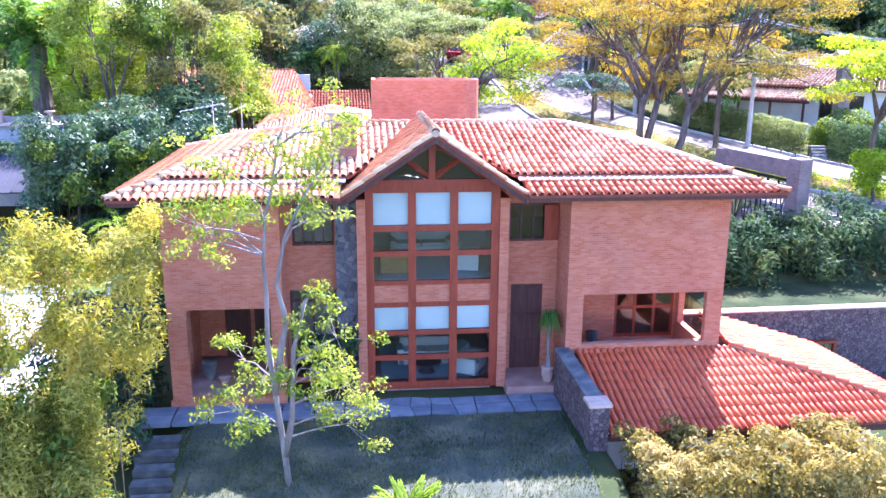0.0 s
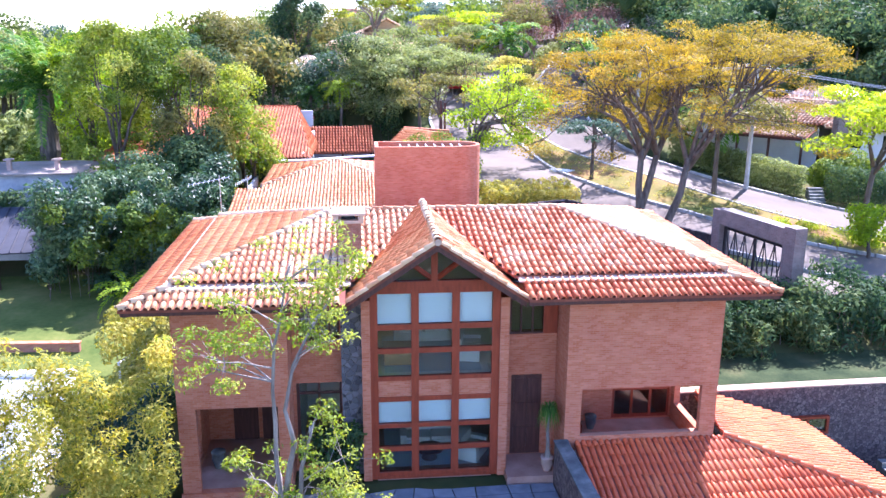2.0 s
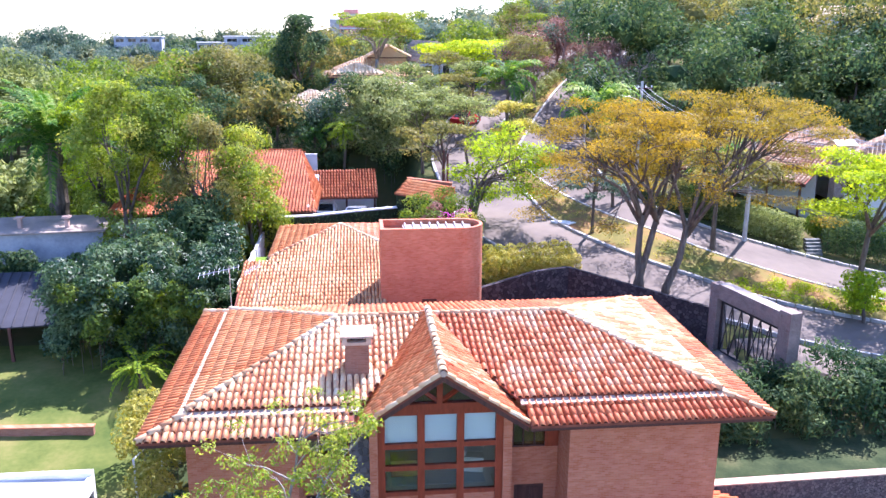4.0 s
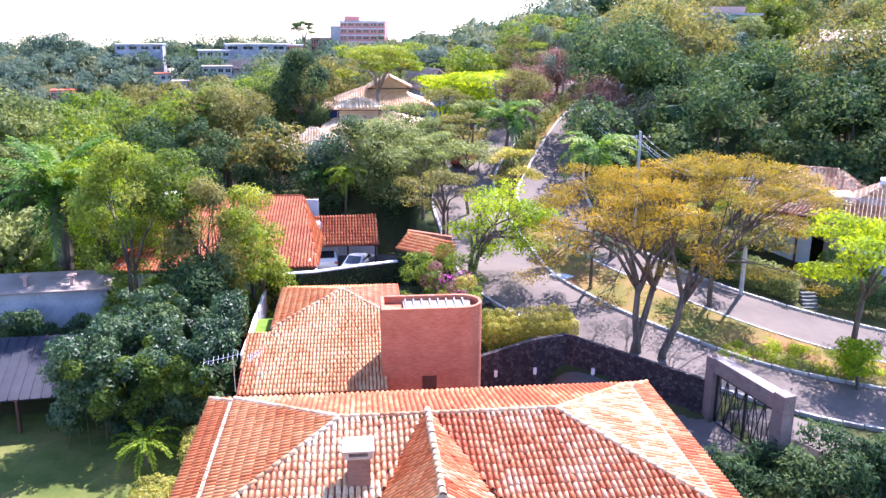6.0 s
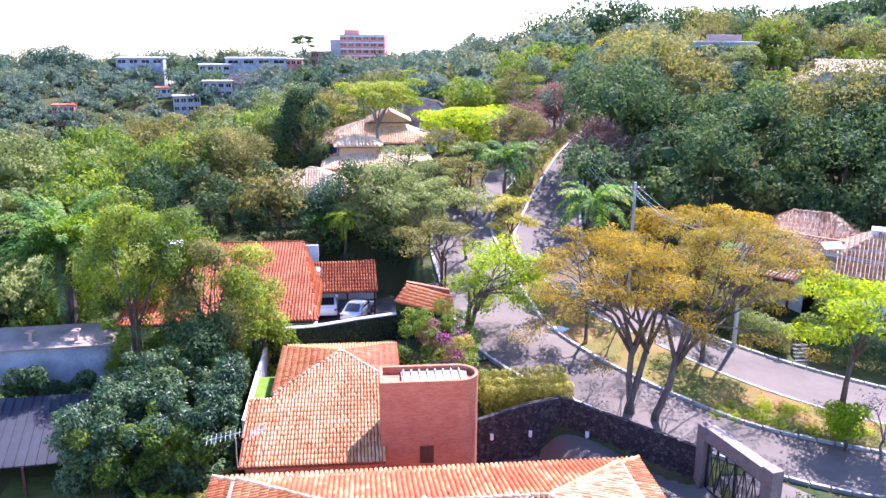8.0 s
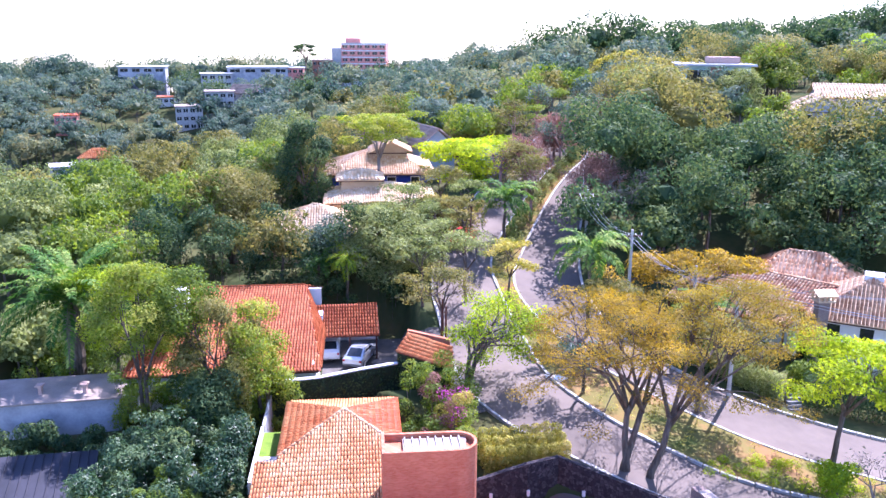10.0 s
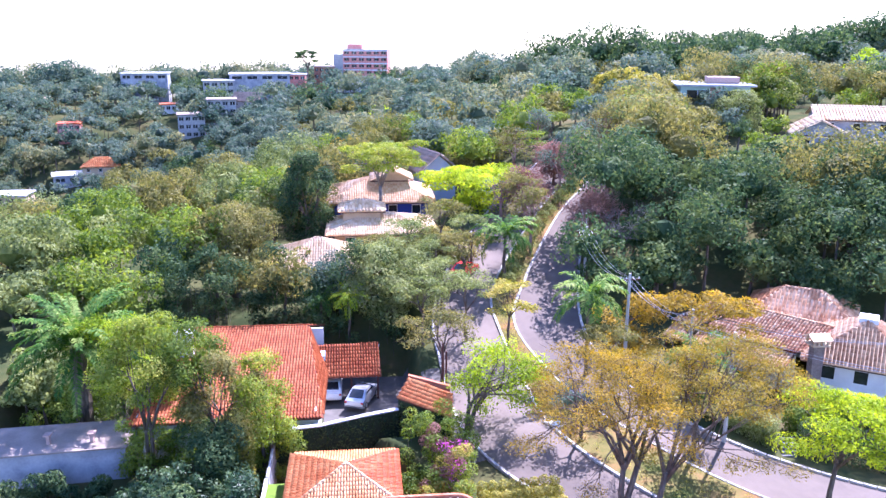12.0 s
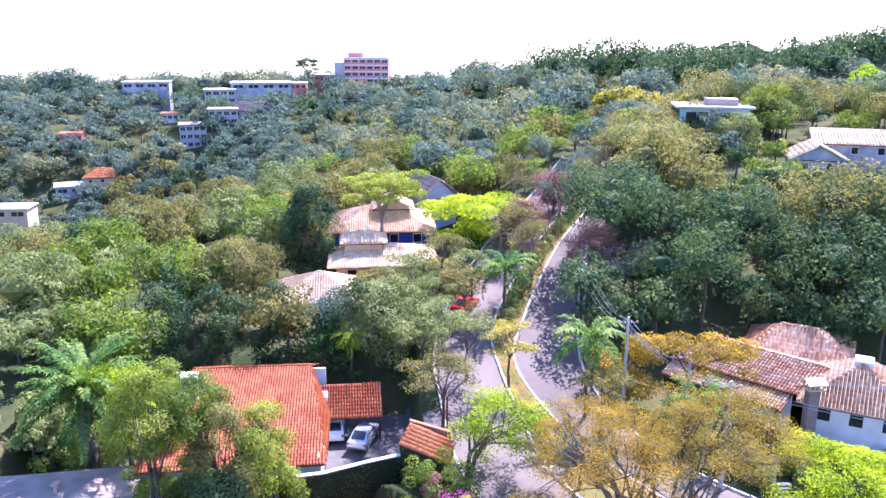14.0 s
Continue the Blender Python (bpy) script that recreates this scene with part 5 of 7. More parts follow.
def simple_roof_house(name, label, x0, x1, y0, y1, base, eave, ridge, wall, tile, over=0.6, windows=0, along_x=True, pitch=0.3, colour_label="", yaw=0.0, hip=0.0):
    """A house with walls of its own, windows and a tiled roof of two or four slopes; corner plan before turning by yaw."""
    rng = np.random.default_rng(int(abs(x0 * 31 + y0 * 7)))
    cx, cy = (x0 + x1) / 2, (y0 + y1) / 2
    ob = thing(name, label, "house", at=(cx, cy, 0))
    ob.rotation_euler.z = radians(yaw)
    w, d = (x1 - x0) / 2, (y1 - y0) / 2
    part("wall", boxes((-w, w, -d, -d + 0.2, base, eave), (-w, w, d - 0.2, d, base, eave), (-w, -w + 0.2, -d + 0.2, d - 0.2, base, eave), (w - 0.2, w, -d + 0.2, d - 0.2, base, eave)), wall, ob, colour_label)
    W, D = w + over, d + over
    e = eave - 0.05
    rf = part("roof", boxes((-W, W, -D + 0.02, -D + 0.1, e - 0.2, e - 0.05)), M_DARKWOOD, ob)
    if along_x:
        h = min(hip * D, W * 0.95)
        a, b = (-W + h, 0, ridge), (W - h, 0, ridge)
        faces = [[(-W, -D, e), (W, -D, e), b, a], [(W, D, e), (-W, D, e), a, b]]
        ends = [[(W, -D, e), (W, D, e), b], [(-W, D, e), (-W, -D, e), a]]
    else:
        h = min(hip * W, D * 0.95)
        a, b = (0, -D + h, ridge), (0, D - h, ridge)
        faces = [[(W, -D, e), (W, D, e), b, a], [(-W, D, e), (-W, -D, e), a, b]]
        ends = [[(-W, -D, e), (W, -D, e), a], [(W, D, e), (-W, D, e), b]]
    for f in faces + (ends if hip else []):
        roof_face(f, rf, tile, rng, pitch=pitch, course=max(0.42, pitch * 1.6), bed=tile)
    if not hip:
        for s in (-1, 1):
            bm = bmesh.new()
            pts = [(s * w, -d), (s * w, d)] if along_x else [(-w, s * d), (w, s * d)]
            mid = (s * w, 0, ridge - 0.15) if along_x else (0, s * d, ridge - 0.15)
            vs = [bm.verts.new((*pts[0], eave)), bm.verts.new((*pts[1], eave)), bm.verts.new(mid)]
            bm.faces.new(vs)
            part("gable_wall", bm, wall, ob)
    ridge_caps(Vector(a) + Vector((0, 0, 0.03)), Vector(b) + Vector((0, 0, 0.03)), rf, tile, rng, radius=0.15, step=0.5)
    for i in range(windows):
        x = -w + (i + 0.5) * 2 * w / windows
        zz = eave - 1.7
        wi = part("window", boxes((x - 0.6, x + 0.6, -d - 0.05, -d - 0.01, zz - 0.1, zz), (x - 0.6, x + 0.6, -d - 0.05, -d - 0.01, zz + 1.1, zz + 1.2), (x - 0.6, x - 0.52, -d - 0.05, -d - 0.01, zz, zz + 1.1), (x + 0.52, x + 0.6, -d - 0.05, -d - 0.01, zz, zz + 1.1)), M_WHITE, ob)
        part("pane", boxes((x - 0.52, x + 0.52, -d - 0.03, -d - 0.012, zz, zz + 1.1)), M_CARGLASS, wi)
    return ob


# red-roofed neighbour: one long slope, its carport and two cars
nb = thing("neighbour_house", "house under a long orange tile slope behind trees", "house")
part("wall", boxes((-17.2, -3.8, 57.9, 58.1, 2.5, 5.7), (-3.95, -3.75, 58.1, 71, 2.5, 6.2), (-17.2, -17.0, 58.1, 71, 2.5, 6.2), (-17.2, -3.8, 71, 71.2, 2.5, 8)), M_WHITE, nb)
nroof = part("roof", boxes((-17.4, -3.5, 57.5, 57.6, 5.7, 5.88)), M_DARKWOOD, nb)
roof_face([(-17.8, 57.2, 5.95), (-3.25, 57.3, 5.95), (-5.1, 71.0, 8.3), (-15.6, 71.0, 8.3)], nroof, M_TILE_RUST, R1, pitch=0.24, course=0.42, single=40)
roof_face([(-3.3, 57.3, 5.95), (-3.3, 66, 5.9), (-5.1, 71.0, 8.3)], nroof, M_TILE_RUST, R1, pitch=0.24, course=0.42)
roof_face([(-3.8, 74.5, 7.0), (-16.5, 74.5, 7.0), (-15.6, 71.0, 8.3), (-5.1, 71.0, 8.3)], nroof, M_TILE_RUST, R1, pitch=0.24, course=0.42)
ridge_caps((-15.6, 71.0, 8.33), (-5.1, 71.0, 8.33), nroof, M_TILE_RUST, R1)
part("tank_box", boxes((-15.8, -14.4, 66.2, 67.4, 6.8, 9.6)), M_WHITE, nb, "white water tank housing")
cp = thing("carport", "open carport with a red tiled roof", "carport")
croof = part("roof", boxes((-4.4, 1.1, 66.9, 67.0, 4.85, 5.0)), M_DARKWOOD, cp)
roof_face([(-4.2, 66.7, 5.0), (1.3, 66.8, 5.0), (1.1, 70.3, 6.7), (-4.6, 70.1, 6.7)], croof, M_TILE_RUST, R1, pitch=0.24, course=0.42, single=40)
part("skylight", boxes((-4.3, -3.6, 68.0, 69.3, 6.0, 6.5)), M_BLUEWALL, cp, "pale blue skylight panel")
for x in (-4.0, -1.3, 1.0):
    part("post", boxes((x - 0.08, x + 0.08, 66.9, 67.06, 2.8, 4.9)), M_DARKWOOD, cp)
part("wall", boxes((-4.4, 1.2, 71.6, 71.8, 2.5, 6.0)), M_WHITE, cp)
tagged(sheet("forecourt", np.arange(-3.6, 4.0, 0.5), np.arange(59.6, 72, 0.5), M_PAVEMENT, 0.06), "grey stone forecourt before the carport", "forecourt", kind="structure")


def car(x, y, yaw, paint, label, base=None):
    z = (gz(x, y) if base is None else base) + 0.06
    ob = thing("car", label, "car", at=(x, y, z))
    ob.rotation_euler.z = radians(yaw)
    prof = [(-2.05, 0.3), (-2.1, 0.62), (-1.95, 0.85), (-1.15, 0.95), (-0.5, 1.42), (0.75, 1.48), (1.65, 1.0), (2.02, 0.88), (2.08, 0.5), (2.0, 0.28)]
    bm = bmesh.new()
    rows = []
    for s, k in ((-0.84, 0.9), (-0.78, 1.0), (0.78, 1.0), (0.84, 0.9)):
        rows.append([bm.verts.new((s * (0.82 if zz > 1.0 else 1.0), yy * (0.985 if abs(s) > 0.8 else 1), 0.3 + (zz - 0.3) * (k if zz > 0.9 else 1))) for yy, zz in prof])
    for a, b in zip(rows, rows[1:]):
        for i in range(len(prof)):
            j = (i + 1) % len(prof)
            bm.faces.new((a[i], a[j], b[j], b[i]))
    bm.faces.new(rows[0]), bm.faces.new(rows[-1][::-1])
    part("body", bm, paint, ob)
    bm = bmesh.new()
    for pts in ([(-0.62, -1.08, 1.0), (0.62, -1.08, 1.0), (0.55, -0.56, 1.4), (-0.55, -0.56, 1.4)], [(-0.6, 1.58, 1.06), (0.6, 1.58, 1.06), (0.55, 0.84, 1.46), (-0.55, 0.84, 1.46)]):
        slab(bm, [(a, b * 1.012, c + 0.02) for a, b, c in pts], 0.02)
    for s in (-1, 1):
        bm2 = [bm.verts.new((s * 0.76, b, c)) for b, c in ((-0.85, 1.0), (1.3, 1.02), (0.75, 1.36), (-0.45, 1.34))]
        bm.faces.new(bm2)
    part("window_glass", bm, M_CARGLASS, ob)
    for sx in (-1, 1):
        for yy in (-1.3, 1.3):
            wh = part("wheel", tube(bmesh.new(), [(sx * 0.7, yy, 0.31), (sx * 0.87, yy, 0.31)], [0.31, 0.31], 16), M_RUBBER, ob)
            part("rim", tube(bmesh.new(), [(sx * 0.86, yy, 0.31), (sx * 0.885, yy, 0.31)], [0.2, 0.18], 12), M_STEEL, wh)
        part("headlight", boxes((sx * 0.7 - 0.13, sx * 0.7 + 0.13, -2.1, -2.03, 0.66, 0.8)), M_STEEL, ob)
        part("tail_light", boxes((sx * 0.72 - 0.1, sx * 0.72 + 0.1, 2.03, 2.09, 0.7, 0.86)), M_CARRED, ob)
    return ob


car(-0.4, 66.2, 160, M_CARSILVER, "silver hatchback parked at the mouth of the carport", 2.9)
car(-3.0, 68.0, 180, M_CARWHITE, "white car parked deep under the carport", 2.9)
car(10.6, 83.5, 150, M_CARRED, "red car parked at the roadside under trees")

# long white outbuilding, dark sheet-roofed shed, pale roof below
outb = thing("outbuilding", "long low white-walled outbuilding with a grey roof", "building")
part("wall", prism(bmesh.new(), [(-27.5, 54.3), (-17.2, 55.1), (-17.2, 58.4), (-27.5, 57.6)], 1.5, 5.4), M_STAINED_SHADED, outb, "stained white plaster wall")
bm = bmesh.new()
slab(bm, [(-27.8, 54.0, 5.45), (-17.0, 54.9, 5.5), (-17.0, 58.8, 5.75), (-27.8, 57.9, 5.75)], 0.12)
part("roof", bm, M_ROOFGREY, outb, "grey sheet roof")
for x in (-22.6, -19.6):
    part("vent_pipe", boxes((x - 0.12, x + 0.12, 55.6, 55.9, 5.4, 6.2), (x - 0.25, x + 0.25, 55.45, 56.05, 6.2, 6.3)), M_TERRA, outb)
part("door_frame", boxes((-17.15, -17.05, 55.6, 55.7, 3.0, 5.2), (-16.1, -16.0, 55.7, 55.8, 3.0, 5.2), (-17.15, -16.0, 55.6, 55.8, 5.2, 5.3)), M_WHITE, outb)
shed = thing("shed", "open shed under a sheet metal roof coloured dark for tree shade", "shed")
bm = bmesh.new()
slab(bm, [(-25, 42.0, 3.3), (-15.6, 43.0, 3.3), (-17.0, 49.5, 4.4), (-26, 48.8, 4.4)], 0.06)
ribs = []
for k in range(18):
    a, b = Vector((-25 + k * 0.55, 42.05 + k * 0.055, 3.34)), Vector((-26 + k * 0.53, 48.8 + k * 0.04, 4.44))
    ribs.append((a, b))
sroof = part("roof", bm, M_ROOFDARK, shed, "blue-grey ribbed sheet roof with tree shade in its colour")
for a, b in ribs:
    part("rib", tube(bmesh.new(), [a, b], [0.035, 0.035], 4), M_ROOFDARK, sroof)
for x in (-24, -21.3, -18.6, -16.1):
    part("post", boxes((x, x + 0.15, 42.6, 42.75, 0.5, 3.25)), M_DARKWOOD, shed)
part("wall", boxes((-25, -16.4, 47.0, 47.15, 0.8, 3.7)), M_STAINED_SHADED, shed)
low = thing("low_outbuilding", "small white building with a pale corrugated roof", "building")
bm = bmesh.new()
rows = [[bm.verts.new((x, 23.2 + k * 0.1, z + 0.06 * (k % 2) - t)) for k in range(61)] for x, z in ((-15.0, 2.2), (-10.6, 2.05)) for t in (0.0, 0.03)]
for k in range(60):
    bm.faces.new((rows[0][k], rows[2][k], rows[2][k + 1], rows[0][k + 1]))
    bm.faces.new((rows[1][k + 1], rows[3][k + 1], rows[3][k], rows[1][k]))
    bm.faces.new((rows[0][k + 1], rows[1][k + 1], rows[1][k], rows[0][k]))
    bm.faces.new((rows[2][k], rows[3][k], rows[3][k + 1], rows[2][k + 1]))
part("roof", bm, M_ROOFWHITE, low, "pale corrugated roof sheets")
part("wall", boxes((-14.8, -10.7, 23.3, 29.0, -2.5, 1.95)), M_WHITE, low)
part("parapet", boxes((-15.0, -10.4, 29.1, 29.35, -1.5, 2.35), (-10.55, -10.35, 23.2, 29.1, 1.7, 2.2)), M_WHITE, low)
frame_ = thing("goal_frame", "white tubular frame standing in the garden", "frame")
part("tube", tube(bmesh.new(), [(-9.3, 30.6, 0.2), (-9.3, 30.6, 2.0), (-8.7, 32.4, 2.1), (-8.7, 32.4, 0.4)], [0.05] * 4, 6), M_WHITE, frame_)

lawn_step = thing("lawn_retaining_wall", "low reddish brick retaining wall across the garden lawn", "wall", kind="structure")
part("wall", prism(bmesh.new(), [(-20.5, 35.9), (-12.4, 35.5), (-12.4, 35.75), (-20.5, 36.15)], 0.1, 1.0), M_BRICK_OLD, lawn_step)
part("coping", prism(bmesh.new(), [(-20.5, 35.87), (-12.37, 35.47), (-12.37, 35.79), (-20.5, 36.19)], 1.0, 1.05), M_BRICK, lawn_step)
side_wall = thing("side_boundary_wall", "narrow whitewashed wall behind the side terrace", "wall", kind="structure")
part("wall", boxes((-6.85, -6.67, 50.55, 55.25, 1.5, 5.1)), M_STAINED_SHADED, side_wall)
solo("median_slab", prism(bmesh.new(), [(13.5, 57.2), (14.5, 56.1), (15.2, 56.6), (14.2, 57.8)], 4.75, 5.02), M_WHITE, "pale concrete slab crossing the planted median", "slab")

# antennas on the roof corner
for x, y, z, L in ((-6.0, 36.0, 6.4, 1.3), (-4.9, 36.6, 6.3, 0.5)):
    an = thing("aerial", "thin metal television aerial on the roof", "aerial", "roof aerials", at=(x, y, z))
    part("mast", tube(bmesh.new(), [(0, 0, 0), (0, 0, 1.9)], [0.025, 0.02], 6), M_STEEL, an)
    bm = tube(bmesh.new(), [(-L, -0.1, 1.5), (L * 0.3, 0.1, 1.8)], [0.018, 0.018], 4)
    for k in range(9):
        c = Vector((-L, -0.1, 1.5)).lerp(Vector((L * 0.3, 0.1, 1.8)), k / 8)
        tube(bm, [c + Vector((0.05, -0.45, 0)), c + Vector((-0.05, 0.45, 0))], [0.01, 0.01], 4)
    part("array", bm, M_STEEL, an)

# house across the road
simple_roof_house("villa_across", "white villa with a broad weathered tile roof", 39.4, 47.0, 59.4, 67.0, 2.0, 7.45, 10.4, M_WHITE, M_TILE_OLD, over=0.9, along_x=False, hip=0.86, pitch=0.3, yaw=-34, windows=3)
part("ridge_cap", boxes((-0.75, 0.75, -0.8, 0.8, 10.15, 10.55)), M_WHITE, scene.objects["villa_across"], "whitewashed cap at the peak of the roof")
simple_roof_house("villa_annex", "rear block of the villa under a dark old roof", 38.6, 47.4, 70.0, 77.0, 2.5, 7.6, 9.7, M_WHITE, M_TILE_OLD, over=0.6, along_x=True, hip=0.8, pitch=0.34, yaw=-34)
vw = thing("villa_wing", "long tiled wing of the villa with a lower veranda roof", "house")
VE, VD = Vector((29.4, 72.1, 7.4)), Vector((36.9, 63.4, 7.4))
VA = (VD - VE).normalized()
VU = Vector((-VA.y, VA.x, 0))
VR0, VR1 = VE + VA * 2.6 + VU * 4.4 + Vector((0, 0, 1.5)), VD + VA * 1.6 + VU * 4.4 + Vector((0, 0, 1.5))
VB0, VB1 = VE + VU * 8.8, VD + VA * 1.6 + VU * 8.8
wroof = part("roof", prism(bmesh.new(), [tuple((VE + VA * 0.2 + VU * 0.3).xy), tuple((VD - VA * 0.1 + VU * 0.3).xy), tuple((VD + VU * 0.4).xy), tuple((VE + VA * 0.2 + VU * 0.4).xy)], 7.1, 7.33), M_DARKWOOD, vw)
roof_face([VE, VD, VD + VA * 1.6 + VU * 0.6 + Vector((0, 0, 0.2)), VR1, VR0], wroof, M_TILE_OLD, R1, pitch=0.3, course=0.45)
roof_face([VB0, VE, VR0], wroof, M_TILE_OLD, R1, pitch=0.3, course=0.45)
roof_face([VB1, VB0, VR0, VR1], wroof, M_TILE_OLD, R1, pitch=0.3, course=0.45)
ridge_caps(VR0 + Vector((0, 0, 0.03)), VR1 + Vector((0, 0, 0.03)), wroof, M_TILE_OLD, R1, radius=0.15, step=0.5)
ridge_caps(VE + Vector((0, 0, 0.03)), VR0 + Vector((0, 0, 0.03)), wroof, M_TILE_OLD, R1, radius=0.15, step=0.5)
DROP = Vector((0, 0, -0.28))
vroof = part("veranda_roof", tube(bmesh.new(), [VE - VU * 1.9 + Vector((0, 0, -1.12)), VD - VU * 1.9 + Vector((0, 0, -1.12))], [0.1, 0.1], 6), M_DARKWOOD, vw)
roof_face([VE - VU * 2.0 + Vector((0, 0, -0.95)), VD - VU * 2.0 + Vector((0, 0, -0.95)), VD + VU * 0.3 + DROP, VE + VU * 0.3 + DROP], vroof, M_TILE_OLD, R1, pitch=0.3, course=0.45)
for k in range(5):
    p = VE - VU * 1.85 + VA * (0.4 + k * (VD - VE).length / 4.3)
    part("post", tube(bmesh.new(), [(p.x, p.y, 2.0), (p.x, p.y, 6.3)], [0.11, 0.1], 8), M_DARKWOOD, vw)
for p, q in ((VE + VU * 0.5, VD + VU * 0.5), (VB0 - VU * 0.7, VB1 - VU * 0.7), (VE + VA * 0.6 + VU * 0.7, VB0 + VA * 0.6 - VU * 0.9)):
    d = (q - p).normalized() * 0.1
    n2 = Vector((-d.y, d.x, 0))
    part("wall", prism(bmesh.new(), [tuple((p - n2).xy), tuple((q - n2).xy), tuple((q + n2).xy), tuple((p + n2).xy)], 2.0, 7.15), M_WHITE, vw)
vc = thing("villa_chimney", "rendered chimney with a tiled hood", "chimney")
part("shaft", boxes((36.55, 37.45, 59.9, 60.7, 2.5, 9.35)), M_BRICK_GREY, vc, "weathered grey-brown chimney shaft")
part("hood", boxes((36.25, 37.75, 59.6, 61.0, 9.35, 9.47), *[(x, x + 0.14, y, y + 0.14, 9.47, 9.85) for x in (36.35, 36.75, 37.15, 37.5) for y in (59.7, 60.75)]), M_BEIGE, vc, "pale slotted hood")
bm = bmesh.new()
slab(bm, [(36.15, 59.5, 9.93), (37.85, 59.5, 9.93), (37.85, 60.3, 10.3), (36.15, 60.3, 10.3)], 0.08)
slab(bm, [(36.15, 60.3, 10.3), (37.85, 60.3, 10.3), (37.85, 61.1, 9.93), (36.15, 61.1, 9.93)], 0.08)
part("tiles", bm, M_TILE_PALE, vc)

# houses up the hill
simple_roof_house("hill_house", "ochre house with a pale clay roof", -9.4, -0.6, 84.5, 92.5, 0, 9.8, 12.0, M_BEIGE, M_TILE_PALE, hip=1.0, windows=2, pitch=0.28)
simple_roof_house("hill_house", "ochre house with a wide pale roof", -3.4, 7.6, 93.5, 101.0, 1, 11.3, 12.7, M_BEIGE, M_TILE_PALE, hip=1.0, windows=3, pitch=0.28, over=1.0)
simple_roof_house("roof_lantern", "raised ochre lantern with its own pale roof", -2.4, 2.0, 96.0, 99.5, 11.6, 13.4, 14.3, M_BEIGE, M_TILE_PALE, hip=1.0, pitch=0.4)
simple_roof_house("hill_house", "house with a stepped clay roof and cobalt wall", -3.8, 8.4, 105.0, 115.0, 2, 12.6, 15.0, M_COBALT, M_TILE_TAN, hip=1.0, windows=4, pitch=0.3, over=1.0)
simple_roof_house("roof_lantern", "raised gabled lantern on the clay roof", 1.6, 6.0, 108.0, 112.0, 13, 14.9, 16.2, M_BEIGE, M_TILE_TAN, hip=0.0, pitch=0.4, along_x=False)
simple_roof_house("blue_house", "pale blue house with a grey gabled roof", 7.0, 12.6, 120.0, 128.0, 3, 13.8, 16.4, M_BLUEWALL, M_ROOFGREY, hip=0.0, windows=2, along_x=False, pitch=0.5, yaw=20)
simple_roof_house("pagoda_house", "reddish house with a broad lower roof in the valley", -87, -77, 197, 205, -44, -25.0, -22.6, M_TILE_OLD, M_TILE_OLD, hip=1.0, pitch=0.6, over=1.2)
simple_roof_house("roof_lantern", "reddish upper tier with its own tiled roof", -84.5, -79.5, 199, 203, -24, -21.4, -19.8, M_TILE_OLD, M_TILE_OLD, hip=1.0, pitch=0.6, over=1.0)

# ---- far houses ----


def block_house(name, label, x, y, w, d, base, top, wall, roofmat, floors=2, bays=3, yaw=0.0, over=0.4, tall=1.3):
    """A flat-roofed house with real window recesses on the sides that face the valley."""
    ob = thing(name, label, "house", at=(x, y, 0))
    ob.rotation_euler.z = radians(yaw)
    base = min(base, gz(x, y) - 2)
    holes, fh = [], 3.0
    for f in range(floors):
        z1 = top - 0.7 - f * fh
        for b in range(bays):
            a = -w / 2 + (b + 0.5) * w / bays
            holes.append((a - w / bays * 0.32, a + w / bays * 0.32, z1 - tall, z1))
    part("wall", wall_grid(bmesh.new(), -w / 2, w / 2, -d / 2, -d / 2 + 0.3, base, top, holes), wall, ob)
    part("wall", boxes((-w / 2, -w / 2 + 0.3, -d / 2 + 0.3, d / 2, base, top), (w / 2 - 0.3, w / 2, -d / 2 + 0.3, d / 2, base, top), (-w / 2 + 0.3, w / 2 - 0.3, d / 2 - 0.3, d / 2, base, top)), wall, ob)
    for h in holes:
        wi = part("window", boxes((h[0], h[1], -d / 2 + 0.12, -d / 2 + 0.16, h[2], h[3])), M_CARGLASS, ob)
        m = (h[0] + h[1]) / 2
        part("mullion", boxes((m - 0.05, m + 0.05, -d / 2 + 0.06, -d / 2 + 0.12, h[2], h[3])), M_WHITE, wi)
    part("roof", boxes((-w / 2 - over, w / 2 + over, -d / 2 - over, d / 2 + over, top, top + 0.35)), roofmat, ob)
    return ob


block_house("modern_house", "modern pale green house with a flat white roof", 64, 148, 12, 9, 10, 24.5, M_GREENWALL, M_STAINED_SHADED, 2, 2, -14, 0.9, 2.2)
part("roof_tank", boxes((-1, 4.5, -2, 2, 24.9, 26.0)), M_TERRA, scene.objects["modern_house"], "pale brown roof tanks")
part("timber_panel", boxes((-0.9, 0.9, -4.62, -4.5, 20.6, 24.3)), M_BRICK_OLD, scene.objects["modern_house"], "brown timber panel between the windows")
# White villa walls take the greyed white to put backlit shade in their colour.
simple_roof_house("white_villa", "white two-storey villa with pale tile roofs", 76, 92, 127, 136, 8, 20.2, 22.0, M_STAINED_SHADED, M_TILE_PALE, windows=4, pitch=0.5, yaw=-20)
simple_roof_house("white_villa", "white gabled annex with a pale tile roof", 68.5, 76, 122, 129, 8, 18.6, 20.8, M_STAINED_SHADED, M_TILE_PALE, windows=2, pitch=0.5, yaw=-20, along_x=False)
red = block_house("red_block_building", "unfinished red block building on the skyline", 3, 404, 21, 14, 4, 24.0, M_REDBLOCK, M_CONCRETE, 4, 6, -8, 0.1, 1.2)
part("concrete_bay", boxes((-15, -10.6, -7, 6, 4, 22.0)), M_CONCRETE, red, "bare grey concrete stair bay")
